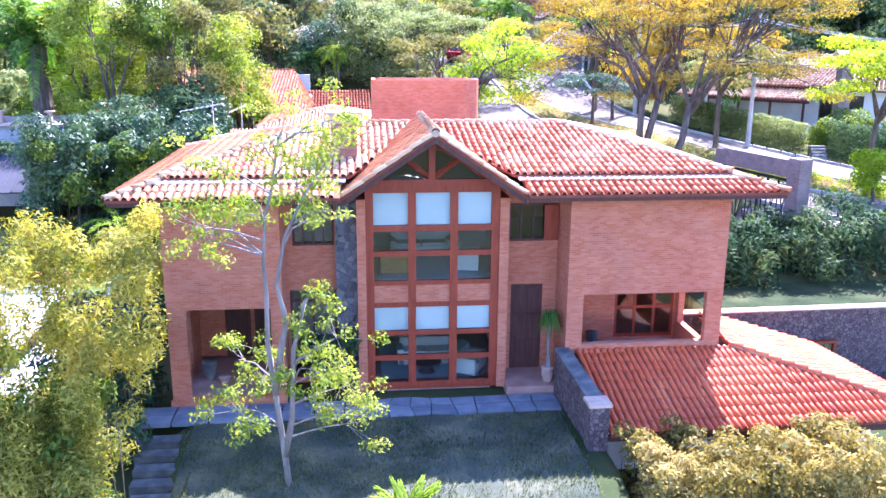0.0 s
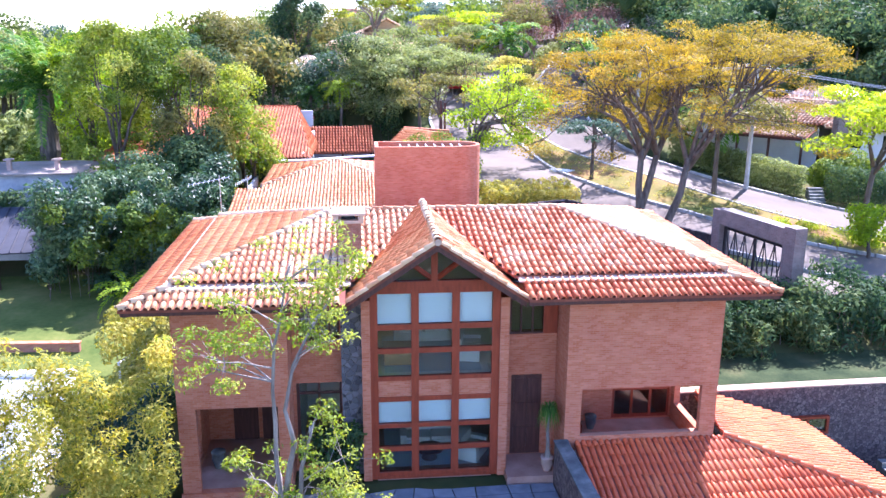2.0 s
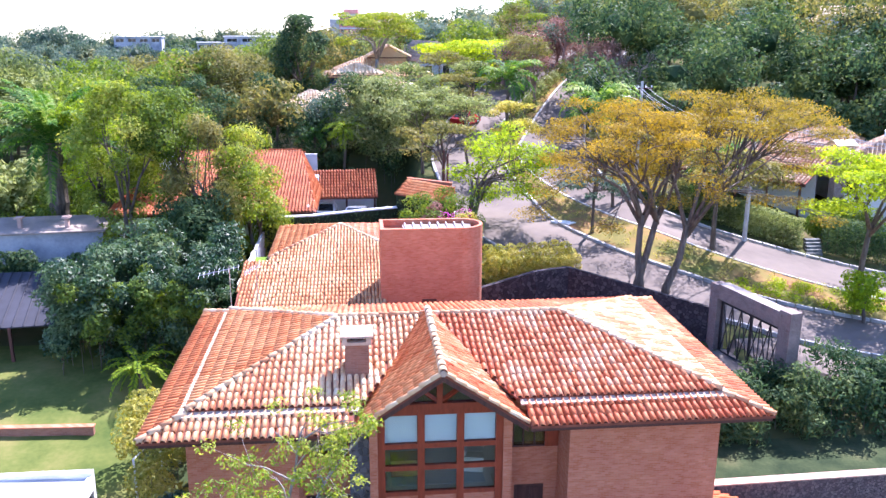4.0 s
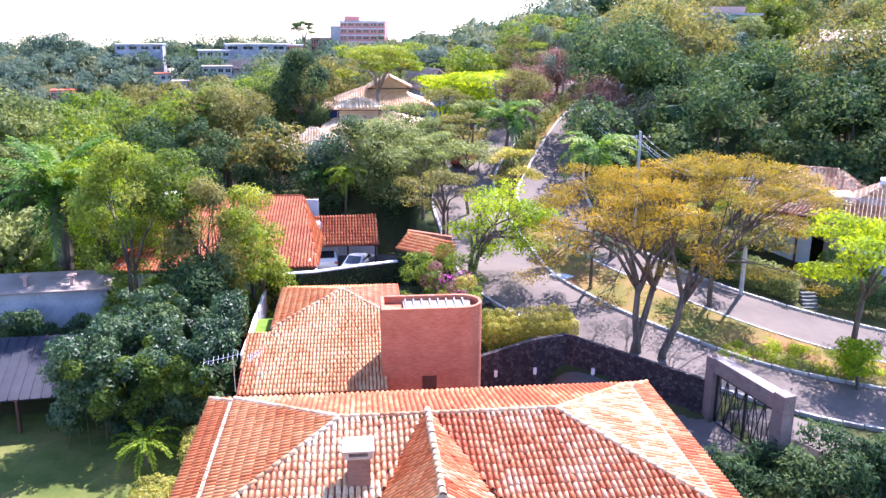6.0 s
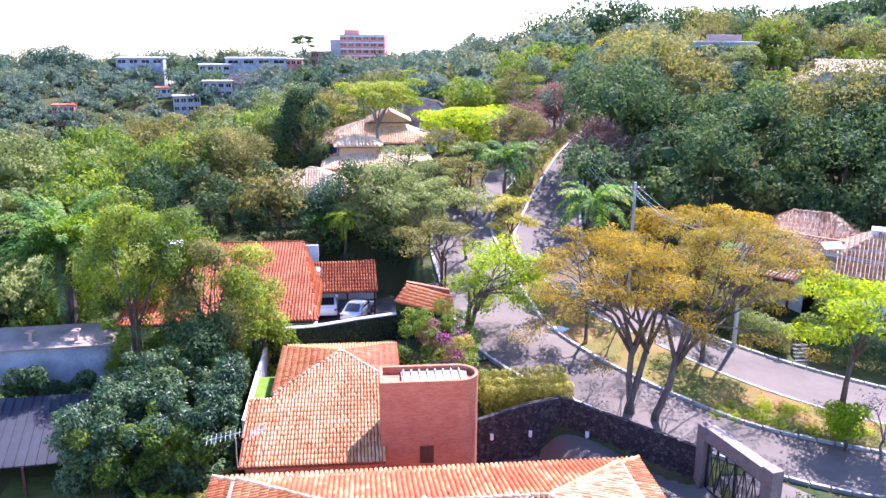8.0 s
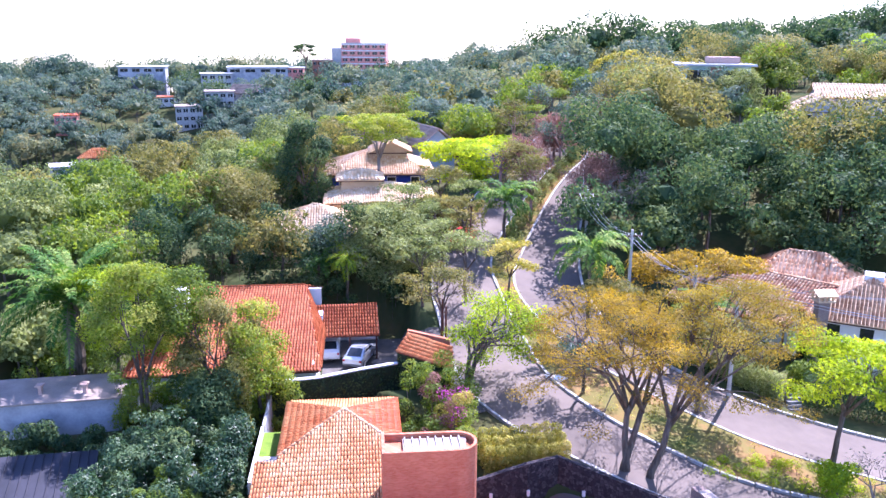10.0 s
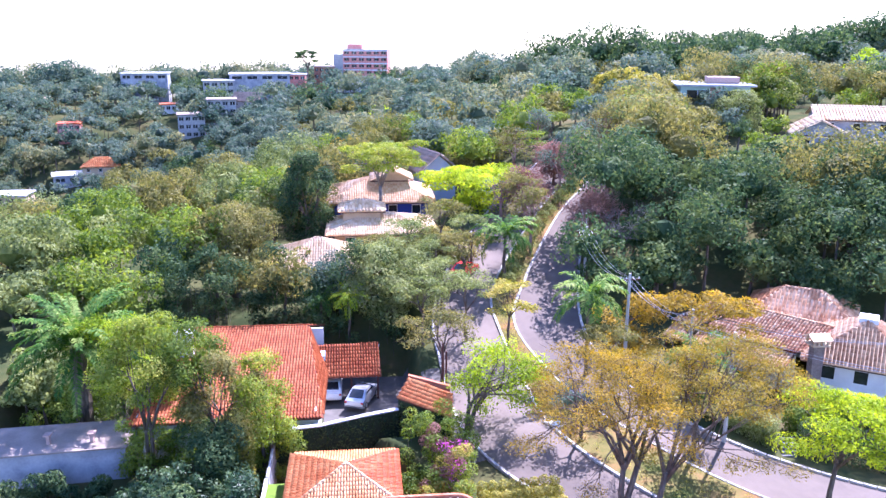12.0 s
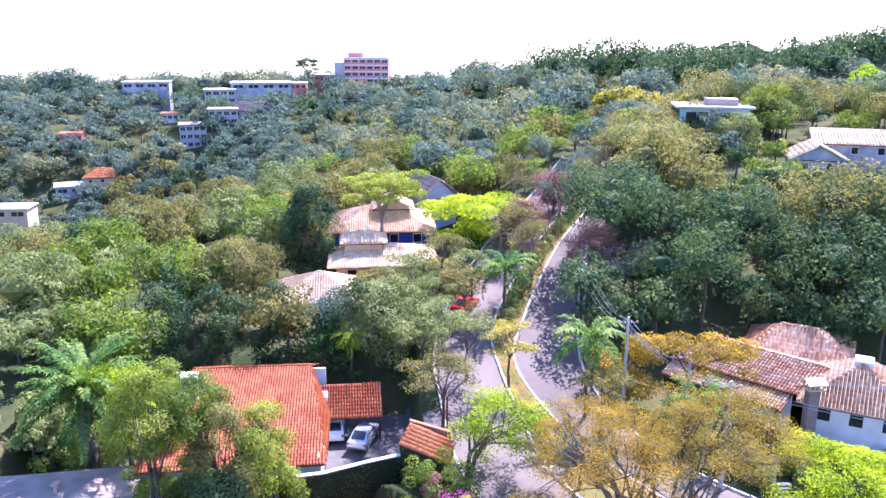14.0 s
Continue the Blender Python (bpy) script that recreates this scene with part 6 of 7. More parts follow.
part("floor_band", boxes(*[(-10.4, 10.5, -7.1, -7.02, z, z + 0.5) for z in (11.6, 14.6, 17.6, 20.6, 23.4)], (-10.4, 10.5, -7.08, -7.01, 4.0, 11.4)), M_WHITE, red, "pale concrete floor bands")
part("roof_room", boxes((-9, -2, -3, 4, 24.3, 26.5)), M_REDBLOCK, red)
# Pale far walls are greyed the same way, shade included in the colour.
for i, (x, y, w, d, b, t, wl, rf, fl, yaw) in enumerate((
    (-66, 329, 10, 9, -16, 1.4, M_CONCRETE, M_ROOFGREY, 3, 12), (-55, 335, 11, 9, -16, 6.6, M_CONCRETE, M_ROOFGREY, 3, 8),
    (-62, 372, 13, 9, -6, 11.5, M_CONCRETE, M_ROOFWHITE, 3, 10), (-45, 380, 26, 12, -4, 14, M_STAINED_SHADED, M_ROOFWHITE, 1, 6), (-30, 385, 10, 9, -2, 13.5, M_REDBLOCK, M_ROOFWHITE, 1, 0),
    (-17, 396, 9, 9, 0, 16.5, M_BRICK_OLD, M_ROOFGREY, 2, 0), (-100, 300, 18, 9, -30, -16.5, M_STAINED_SHADED, M_ROOFWHITE, 1, 20), (-97, 390, 20, 10, -14, 13.6, M_STAINED_SHADED, M_ROOFWHITE, 1, 5),
    (-86, 318, 8, 8, -26, -13, M_TILE_RED, M_TILE_RED, 1, 15), (-112, 330, 8, 7, -18, -2, M_REDBLOCK, M_TILE_RED, 1, 10), (-80, 360, 9, 7, -14, 2.5, M_WHITE, M_TILE, 1, 10))):
    block_house("hillside_house", ("grey concrete house among trees on the far slope", "white house among trees on the far slope")[wl in (M_WHITE, M_STAINED_SHADED)], x, y, w, d, b, t, wl, rf, fl, 4, yaw)

simple_roof_house("hillside_villa", "ochre house with terracotta roofs on the wooded slope", -98, -86, 295, 303, -28, -13.4, -10.6, M_BEIGE, M_TILE_ORANGE, hip=1.0, windows=3, pitch=0.6, yaw=8)
simple_roof_house("hillside_villa", "pale gabled house with an old tile roof on the slope", -50.5, -39.5, 336, 344, -14, 5.6, 8.8, M_STAINED_SHADED, M_ROOFGREY, hip=0.0, windows=3, pitch=0.6, yaw=-18)
block_house("valley_house", "low ochre house with a flat pale roof in the valley", -105, 246, 16, 8, -34, -13.2, M_BEIGE, M_ROOFWHITE, 1, 3)

# ---- poles, wires, street furniture ----


def pole(x, y, high, label, lamp=False, mat=M_CONCRETE):
    z = gz(x, y)
    ob = thing("utility_pole", label, "pole", "utility poles", at=(x, y, z))
    part("shaft", tube(bmesh.new(), [(0, 0, -0.3), (0, 0, high)], [0.17, 0.11], 8), mat, ob)
    part("crossarm", boxes((-0.9, 0.9, -0.05, 0.05, high - 0.6, high - 0.48)), M_DARKWOOD, ob)
    for k in (-0.8, -0.3, 0.3, 0.8):
        part("insulator", tube(bmesh.new(), [(k, 0, high - 0.48), (k, 0, high - 0.3)], [0.05, 0.03], 6), M_WHITE, ob)
    if lamp:
        arm = part("lamp_arm", tube(bmesh.new(), [(0, 0, high - 1.6), (-0.9, 0, high - 1.2), (-1.6, 0, high - 1.15)], [0.04, 0.035, 0.03], 6), M_STEEL, ob)
        part("lamp_head", boxes((-2.1, -1.5, -0.12, 0.12, high - 1.22, high - 1.08)), M_STEEL, arm)
    return Vector((x, y, z + high - 0.3))


P1 = pole(27.2, 55.0, 9.0, "tall concrete utility pole by the hedge")
P2 = pole(22.3, 64.8, 9.2, "concrete utility pole beside the palm", True)
P3 = pole(22.4, 79.0, 7.4, "tall concrete utility pole at the road bend")
P4 = pole(27.5, 57.0 + 6.4, 7.2, "short concrete pole before the villa")
for a, b, n in ((P1, P2, 3), (P2, P3, 4), (P1, P1 + Vector((26, -9, -1.5)), 4), (P4, P4 + Vector((22, -6, -1)), 3), (P2, P4, 2), (P3, P3 + Vector((8, 30, 6)), 2)):
    for k in range(n):
        bm = bmesh.new()
        off = Vector(((k - n / 2) * 0.45, 0, -0.12 * (k % 2)))
        tube(bm, [a + off + (b - a) * t - Vector((0, 0, 1.1 * 4 * t * (1 - t))) for t in np.linspace(0, 1, 9)], [0.012] * 9, 4)
        solo("power_line", bm, M_STEEL, "sagging power line between poles", "cable", "power lines")
binn = thing("litter_bin", "small green litter bin on the footway", "bin", at=(6.1, 58.4, gz(6.1, 58.4)))
part("body", tube(bmesh.new(), [(0, 0, 0.1), (0, 0, 1.0)], [0.25, 0.3], 10), M_GREENWALL, binn)
part("lid", tube(bmesh.new(), [(0, 0, 1.0), (0, 0, 1.1)], [0.32, 0.2], 10), M_GREENWALL, binn)

# ---- trees that stand apart ----
T = tree


def slender(stems, tips, mat, label, leaves, size, spread, low_tips):
    """A garden tree of thin bending stems (x, z rows in one upright plane, y varied) with small leaf tufts on twigs."""
    g = np.random.default_rng(77 + leaves)
    x0, y0, z0 = stems[0][0]
    ob = thing("slender_tree", label, "tree", at=(x0, y0, z0))
    nodes = []
    for rows in stems:
        pts = [Vector(p) - Vector((x0, y0, z0)) for p in rows]
        n = len(pts)
        part("trunk", tube(bmesh.new(), pts, [0.082 * (1 - 0.8 * i / (n - 1)) + 0.01 for i in range(n)], 8), M_PALEBARK, ob, smooth=True)
        for a, b in zip(pts, pts[1:]):
            nodes += [a.lerp(b, t) for t in (0.2, 0.5, 0.8)]
    bm, L = bmesh.new(), []
    for x, y, z in tips + low_tips:
        c = Vector((x - x0, y - y0 + g.normal() * 0.5, z - z0))
        near = min((p for p in nodes if p.z < c.z - 0.15 or p.z < 0.8), key=lambda p: (p - c).length + abs(p.z - c.z + 0.7) * 0.5)
        m = near.lerp(c, 0.5) + Vector((g.normal() * 0.08, g.normal() * 0.1, 0.12))
        tube(bm, [near, m, c], [0.028, 0.02, 0.008], 5)
        for k in range(5):
            e = c + Vector(g.normal(size=3)) * spread * 0.6
            tube(bm, [m.lerp(c, 0.6), e], [0.009, 0.004], 3)
            L.append((e.x, e.y, e.z, spread * 0.5, spread * 0.5, spread * 0.32))
    tagged(part("branchwork", bm, M_PALEBARK, ob), kind="stuff")
    c = new("crown", quads_mesh("crown", leaf_cloud(LEAF_RNG, L, leaves, size, shell=0.1, slim=0.4), mat))
    c.parent = ob


slender([[(-1.83, 19.2, -0.5), (-1.9, 19.2, 0.4), (-1.98, 19.2, 1.28), (-2.11, 19.2, 2.52), (-2.23, 19.25, 3.71), (-2.21, 19.3, 4.87), (-2.24, 19.3, 5.66), (-2.15, 19.3, 6.84), (-1.97, 19.3, 7.51), (-1.77, 19.3, 8.7)], [(-2.1, 19.2, 2.4), (-1.88, 19.1, 3.7), (-1.74, 19.05, 4.33), (-1.94, 19.1, 5.22), (-1.7, 19.1, 6.4), (-1.1, 19.1, 7.6)], [(-1.92, 19.2, 0.7), (-1.71, 19.15, 1.75), (-1.6, 19.1, 3.6), (-1.45, 19.1, 4.13), (-1.26, 19.1, 4.85)]],
        [(-3.94, 19.2, 6.67), (-3.42, 19.2, 6.8), (-2.89, 19.2, 6.99), (-3.7, 19.2, 6.4), (-2.5, 19.2, 7.18), (-3.05, 19.2, 6.52), (-3.21, 19.2, 8.11), (-2.42, 19.2, 8.75), (-1.66, 19.2, 8.87), (-0.89, 19.2, 8.87), (-0.39, 19.2, 8.48), (-1.17, 19.2, 8.22), (-0.5, 19.2, 9.1), (-1.45, 19.2, 7.57), (-0.56, 19.2, 7.02), (-1.16, 19.2, 6.69), (-0.93, 19.2, 7.7)],
        G_YOUNG, "slender pale-barked tree with sparse yellow-green leaves on the lawn", 9500, 0.12, 0.62,
        [(-2.97, 19.0, 3.28), (-2.73, 19.0, 2.68), (-2.29, 19.0, 3.26), (-3.17, 19.0, 2.1), (-2.63, 19.0, 1.93), (-1.64, 19.0, 2.64), (-1.07, 19.0, 3.21), (-0.66, 19.0, 2.9), (-0.26, 19.0, 2.43), (0.16, 19.0, 2.27), (-0.96, 19.0, 2.31), (-0.38, 19.0, 3.19), (-0.78, 19.0, 3.79), (-0.36, 19.0, 3.93), (0.01, 19.0, 1.73), (-1.29, 19.0, 4.68)])
# roadside crowns
T("flat_crowned_tree", 16.2, 45.6, 14.0, lobes_flat(60, 7.2, 7.0, 15.7, 1, -0.4, 1.6, 0.5), G_GOLD, trunk=0.22, leaves=25000, size=0.125, label="flat-crowned tree with thin golden-olive foliage by the road", fork=0.42, shell=0.2, twigs=3, group="flat-crowned street trees", stems=2)
T("flat_crowned_tree", 17.5, 44.6, 13.0, lobes_flat(60, 7.4, 6.0, 16.6, 2, 4.4, 2.4, 0.5), G_GOLD_OLIVE, trunk=0.22, leaves=25000, size=0.125, label="flat-crowned tree with thin olive foliage leaning over the road", fork=0.42, shell=0.2, twigs=3, group="flat-crowned street trees", lean=(2.5, 0.5))
T("flat_crowned_tree", 23.6, 52.2, 11.5, lobes_flat(16, 4.2, 7.2, 11.3, 3, 1.0, 0), G_OLIVE, trunk=0.17, leaves=4500, size=0.24, label="slim-trunked street tree with olive foliage in the median", fork=0.55, shell=0.2, twigs=2, group="flat-crowned street trees")
T("flat_crowned_tree", 15.8, 54.4, 9.5, lobes_flat(9, 2.6, 6.8, 9.3, 4), G_GREY, trunk=0.13, leaves=1600, size=0.22, label="thin street tree in the median", fork=0.6, shell=0.2, twigs=2, group="flat-crowned street trees")
T("flat_crowned_tree", 28.5, 66.0, 12.6, lobes_flat(26, 5.6, 9.2, 12.6, 5, 1, 0, 0.65), G_GOLD, trunk=0.22, leaves=5500, size=0.26, label="spreading golden tree before the villa roof", fork=0.5, shell=0.2, twigs=4, group="flat-crowned street trees")
T("round_street_tree", 23.6, 67.5, 12.0, lobes_round(14, 3.6, 6.4, 11.8, 6), G_GOLD, trunk=0.2, leaves=5000, size=0.26, label="rounded golden-green tree behind the utility pole")
T("fresh_green_tree", 7.6, 55.4, 11.8, [(a + 2.3, b + 1.4, c, d, e) for a, b, c, d, e in lobes_round(30, 4.6, 6.6, 12.2, 7, 0.26, 0.55)], G_LIGHT, trunk=0.2, leaves=7500, size=0.2, label="forked tree with fresh light green foliage at the kerb", fork=0.4, shell=0.25, twigs=3, stems=2)
T("fresh_green_tree", 6.3, 63.5, 11.8, lobes_flat(18, 3.8, 7.6, 11.8, 8, 0, 1), G_OLIVE, trunk=0.16, leaves=3600, size=0.2, label="thin olive-green tree at the roadside", fork=0.5, shell=0.25, twigs=4)
T("lime_tree", 30.6, 46.4, 11.4, lobes_flat(30, 5.2, 7.4, 11.7, 9, 1.4, 0.4, 0.75), G_LIME, trunk=0.19, leaves=10000, size=0.22, label="street tree with bright lime-yellow foliage", fork=0.5, shell=0.25, lean=(0.6, 0))
T("lime_tree", 28.6, 42.4, 5.6, lobes_round(7, 1.7, 2.6, 5.4, 10), G_LIGHT, trunk=0.1, leaves=1800, size=0.24, label="young bright green street tree", fork=0.5)
T("lime_tree", 14.4, 104.0, 17.0, lobes_flat(30, 7.2, 13.2, 17.0, 11) + lobes_flat(22, 6.2, 10.0, 13.4, 111), G_LIME, trunk=0.3, leaves=28000, size=0.36, label="broad lime-yellow tree beside the clay-roofed house", fork=0.5)
T("umbrella_tree", 2.2, 104.0, 20.6, lobes_flat(40, 6.4, 15.8, 20.8, 12, 0.6, 0, 0.6), G_YOUNG, M_PALEBARK, trunk=0.26, leaves=11000, size=0.26, label="tall yellow-green umbrella tree", fork=0.6, twigs=2)
T("umbrella_tree", 2.4, 77.5, 14.0, lobes_round(46, 6.4, 7.0, 14.0, 13, 0.27, 0.65), G_SAGE, trunk=0.3, leaves=26000, size=0.25, label="broad grey-green tree beside the road", fork=0.4, stems=2)
T("umbrella_tree", -3.0, 80.0, 12.5, lobes_round(14, 4.2, 6.5, 12.3, 14), G_GREY, trunk=0.25, leaves=6000, size=0.28, label="grey-green tree beside the road", fork=0.4)
T("olive_tree", 2.6, 88.5, 12.0, lobes_flat(22, 4.4, 9.4, 12.0, 151), G_OLIVE, trunk=0.2, leaves=6000, size=0.28, label="flat olive-brown tree before the ochre house")
T("olive_tree", 8.6, 89.5, 12.6, lobes_flat(30, 5.2, 9.2, 12.4, 15), G_OLIVE, trunk=0.22, leaves=9000, size=0.3, label="low olive-green tree before the ochre house")
T("bare_tree", 25.2, 88.0, 17.6, lobes_round(30, 4.6, 11.6, 17.4, 16, 0.3), G_REDDISH, M_BAREBARK, trunk=0.2, leaves=10000, size=0.18, label="leaning street tree with thin reddish-brown crown", fork=0.5, twigs=8, lean=(-4.5, 1.5), shell=0.2)
T("bare_tree", 20.0, 99.0, 18.2, lobes_round(26, 4.4, 12.8, 18.0, 161, 0.3), G_REDDISH, M_BAREBARK, trunk=0.2, leaves=10000, size=0.2, label="nearly bare reddish-twigged tree in the median", fork=0.4, twigs=8, shell=0.2)
T("bare_tree", 25.8, 108.5, 20.0, lobes_round(22, 4.2, 14.6, 19.8, 162, 0.3), G_REDDISH, M_BAREBARK, trunk=0.2, leaves=9000, size=0.22, label="nearly bare reddish-twigged tree in the median", fork=0.4, twigs=6, shell=0.2)
T("bare_tree", 16.5, 96.0, 18.5, lobes_round(14, 3.4, 12.5, 18.3, 17), G_GREY, M_BAREBARK, trunk=0.2, leaves=600, size=0.22, label="nearly bare street tree in the median", fork=0.4, twigs=6)
T("bare_tree", 28.0, 83.5, 17.0, lobes_round(22, 4.4, 11.8, 16.6, 18, 0.34), G_GREY, M_PALEBARK, trunk=0.22, leaves=120, size=0.22, label="bare pale tree before the dark wood", fork=0.35, twigs=6)
T("bare_tree", 30.5, 41.8, 6.0, lobes_round(9, 2.2, 3.6, 5.9, 19), G_GREY, M_PALEBARK, trunk=0.1, leaves=60, size=0.2, label="bare pale sapling at the roadside", fork=0.35, twigs=5)
for i, (x, y, h) in enumerate(((18.6, 88.0, 8.0), (25.5, 103.5, 8.5), (29.5, 111.0, 8.0), (32.5, 117.0, 8.0), (36.5, 124.0, 8.0), (40.0, 132.0, 8.0), (20.5, 110.0, 7.5), (26.0, 121.0, 8.0))):
    z = gz(x, y)
    T("bare_tree", x, y, z + h, lobes_round(14, 3.4, z + 3.0, z + h, 80 + i, 0.34), G_GREY if i % 2 else G_OLIVE, M_BAREBARK, trunk=0.18, leaves=1500, size=0.26, label="thinly leaved reddish street tree in the median", fork=0.35, twigs=4, group="median trees", shell=0.2)
for i, (x, y, r, mat) in enumerate(((9.2, 70.5, 3.2, G_SAGE), (11.5, 84.5, 3.0, G_SAGE), (12.9, 69.0, 2.6, G_STRAW), (4.6, 84.0, 3.6, G_SAGE), (19.2, 60.8, 2.6, G_OLIVE), (18.8, 94.5, 3.0, G_OLIVE), (31.0, 100.5, 3.4, G_SAGE), (36.0, 110.0, 3.6, G_MID), (5.2, 70.0, 3.0, G_SAGE), (7.0, 78.5, 3.2, G_SAGE), (8.6, 88.5, 3.4, G_OLIVE), (22.8, 113.0, 3.4, G_MID), (29.0, 126.0, 3.6, G_MID), (43.5, 122.0, 3.6, G_DARK), (10.2, 80.5, 2.8, G_OLIVE), (7.4, 74.0, 3.0, G_SAGE))):
    z = gz(x, y)
    T("street_tree", x, y, z + 6.6, lobes_flat(14, r, z + 2.8, z + 6.9, 90 + i), mat, trunk=0.13, leaves=2300, size=0.22, label="thin-crowned street tree shading the road", fork=0.5, twigs=3, group="street trees", shell=0.2)
T("dark_round_tree", -6.8, 99.0, 19.8, lobes_round(44, 4.3, 8.5, 19.8, 301, 0.3, 0.8), G_DARK, trunk=0.3, leaves=14000, size=0.3, label="dense dark round-crowned tree beside the clay-roofed houses", fork=0.4)
T("spreading_olive_tree", -13.6, 85.5, 16.6, lobes_round(60, 6.6, 8.0, 16.6, 302, 0.24, 0.75), G_OLIVE, trunk=0.3, leaves=20000, size=0.24, label="broad olive-topped tree on the slope below the houses", fork=0.4, stems=2)
T("hill_tree", 64.6, 138.0, 24.4, lobes_round(40, 5.4, 15.5, 24.4, 303, 0.28, 0.75), G_SAGE, trunk=0.3, leaves=12000, size=0.32, label="round green tree before the modern house", fork=0.4)
T("skyline_tree", -24.8, 396.0, 24.8, lobes_flat(16, 6.5, 17.8, 24.8, 200, 0, 0, 0.8), G_DARK, trunk=0.4, leaves=1500, size=0.8, label="tall umbrella-crowned tree standing on the skyline", fork=0.6)
# neighbour's garden
for i, (x, y, top, r, mat, n) in enumerate(((-15.5, 55.0, 15.0, 4.0, G_YOUNG, 13000), (-12.2, 55.6, 14.6, 3.9, G_MID, 12000), (-9.8, 54.0, 13.2, 3.2, G_OLIVE, 8000), (-7.2, 54.6, 12.6, 3.6, G_YOUNG, 10000), (-18.6, 60.5, 13.6, 3.6, G_LIGHT, 8000), (-15.6, 61.5, 13.2, 3.2, G_MID, 7500))):
    T("garden_tree", x, y, top, lobes_round(20, r * 1.05, top - 7.2, top, 30 + i, 0.27, 0.8), mat, trunk=0.17, leaves=n, size=0.2, label=("tall thin garden tree with green foliage before the tiled house", "tall thin garden tree with olive foliage before the tiled house")[mat is G_OLIVE], fork=0.35, stems=2, twigs=3, shell=0.1, group="trees before the tiled house")
T("climber_column", -8.4, 52.0, 9.5, [(0.1 * math.sin(i), 0, 2.6 + i * 0.62, 0.8, 0.75) for i in range(11)], G_STRAW, trunk=0.15, leaves=4500, size=0.2, label="tall trunk clothed in pale climbing leaves", fork=0.7)
palm("date_palm", -22.0, 61.5, 10.4, 6.2, 46, G_PALM, "large date palm with arching green fronds", trunk=0.62, leaflet=0.78, pairs=46, lift=1.45, arch=1.45, width=0.15)
palm("feather_palm", 18.8, 64.4, 12.6, 4.2, 18, G_PALM, "roadside palm with feathery fronds", trunk=0.15, leaflet=0.9, width=0.13, pairs=34, group="roadside palms")
palm("feather_palm", 14.6, 82.0, 13.6, 4.2, 18, G_PALM, "roadside palm with drooping feathery fronds", trunk=0.16, leaflet=0.95, width=0.14, pairs=34, group="roadside palms")
palm("feather_palm", 27.0, 59.8, 8.6, 3.6, 18, G_PALM, "low palm with feathery fronds before the villa", trunk=0.14, leaflet=0.85, width=0.13, pairs=32, group="roadside palms")
palm("tree_fern", -11.2, 39.3, 2.3, 2.2, 18, G_LIGHT, "light green tree fern in the garden", trunk=0.12, leaflet=0.32, lift=0.9, arch=1.5, pairs=24)
palm("feather_palm", -1.5, 74.5, 9.6, 2.4, 16, G_LIGHT, "yellow-green palm behind the carport", trunk=0.12, leaflet=0.6, group="garden palms")
palm("feather_palm", -4.2, 75.8, 9.0, 2.4, 16, G_PALM, "green palm behind the carport", trunk=0.12, leaflet=0.6, group="garden palms")
palm("lawn_agave", 1.0, 17.4, -0.2, 1.15, 36, G_LIGHT, "spiky yellow-green plant at the edge of the lawn", trunk=0.08, leaflet=0.16, lift=1.3, arch=0.9, pairs=30, width=0.12, base=-0.5)

# ---- shrubs and hedges ----


def scatter_lobes(seed, n, x0, x1, y0, y1, low, high, r0, r1, flat=0.85):
    q = np.random.default_rng(seed)
    out = []
    for _ in range(n):
        x, y, r = x0 + (x1 - x0) * q.random(), y0 + (y1 - y0) * q.random(), r0 + (r1 - r0) * q.random()
        out.append((x, y, gz(x, y) + low + (high - low) * q.random(), r, r, r * flat))
    return out


def clipped_hedge(p, q, high, mat, leaves, label, deep=1.5):
    """A straight box-cut hedge: even leaf clumps in rows and layers along a line."""
    g2 = np.random.default_rng(int(p[0] * 7))
    n = max(4, int(math.hypot(q[0] - p[0], q[1] - p[1]) / 0.55))
    nx, ny = -(q[1] - p[1]), q[0] - p[0]
    k = deep / 3 / math.hypot(nx, ny)
    rows = []
    for i in range(n):
        for j in (-1, 0, 1):
            x, y = p[0] + (q[0] - p[0]) * i / (n - 1) + nx * k * j, p[1] + (q[1] - p[1]) * i / (n - 1) + ny * k * j
            for z in np.arange(0.35, high - 0.2, 0.5):
                rows.append((x, y, gz(x, y) + z + g2.normal() * 0.05, 0.36, 0.36, 0.34))
    return shrub("hedge", rows, mat, leaves, 0.13, label, "hedge", stems=0.15, shell=0.75)


shrub("bamboo_thicket", scatter_lobes(40, 190, -9.8, -5.75, 16.3, 19.0, 0.6, 8.6, 0.28, 0.6, 1.25) + scatter_lobes(37, 60, -9.8, -6.3, 15.2, 17.6, 0.3, 4.0, 0.35, 0.65, 1.2) + scatter_lobes(39, 46, -6.0, -4.5, 16.9, 18.8, 4.6, 8.4, 0.22, 0.45, 1.2), G_THICKET, 90000, 0.125, "tall feathery straw-green thicket beside the steps", "thicket", slim=0.3, shell=0.1, droop=0.5, stems=0.06, corners=3)
shrub("glossy_shrub", scatter_lobes(38, 60, -9.0, -6.1, 16.6, 19.2, 1.0, 5.6, 0.35, 0.7), G_MID, 14000, 0.15, "dark glossy shrub in front of the steps", "bush", shell=0.2)
shrub("leafy_bush", scatter_lobes(36, 40, -8.2, -6.2, 15.4, 16.7, 0.2, 3.4, 0.3, 0.55), G_MID, 9000, 0.15, "broad-leaved green bush at the foot of the thicket", "bush", shell=0.2)
shrub("garden_shrub", scatter_lobes(41, 14, -9.2, -6.6, 21.5, 27.5, 0.4, 3.4, 0.6, 1.0), G_BLUE, 6000, 0.2, "dark green shrubs against the house wall")
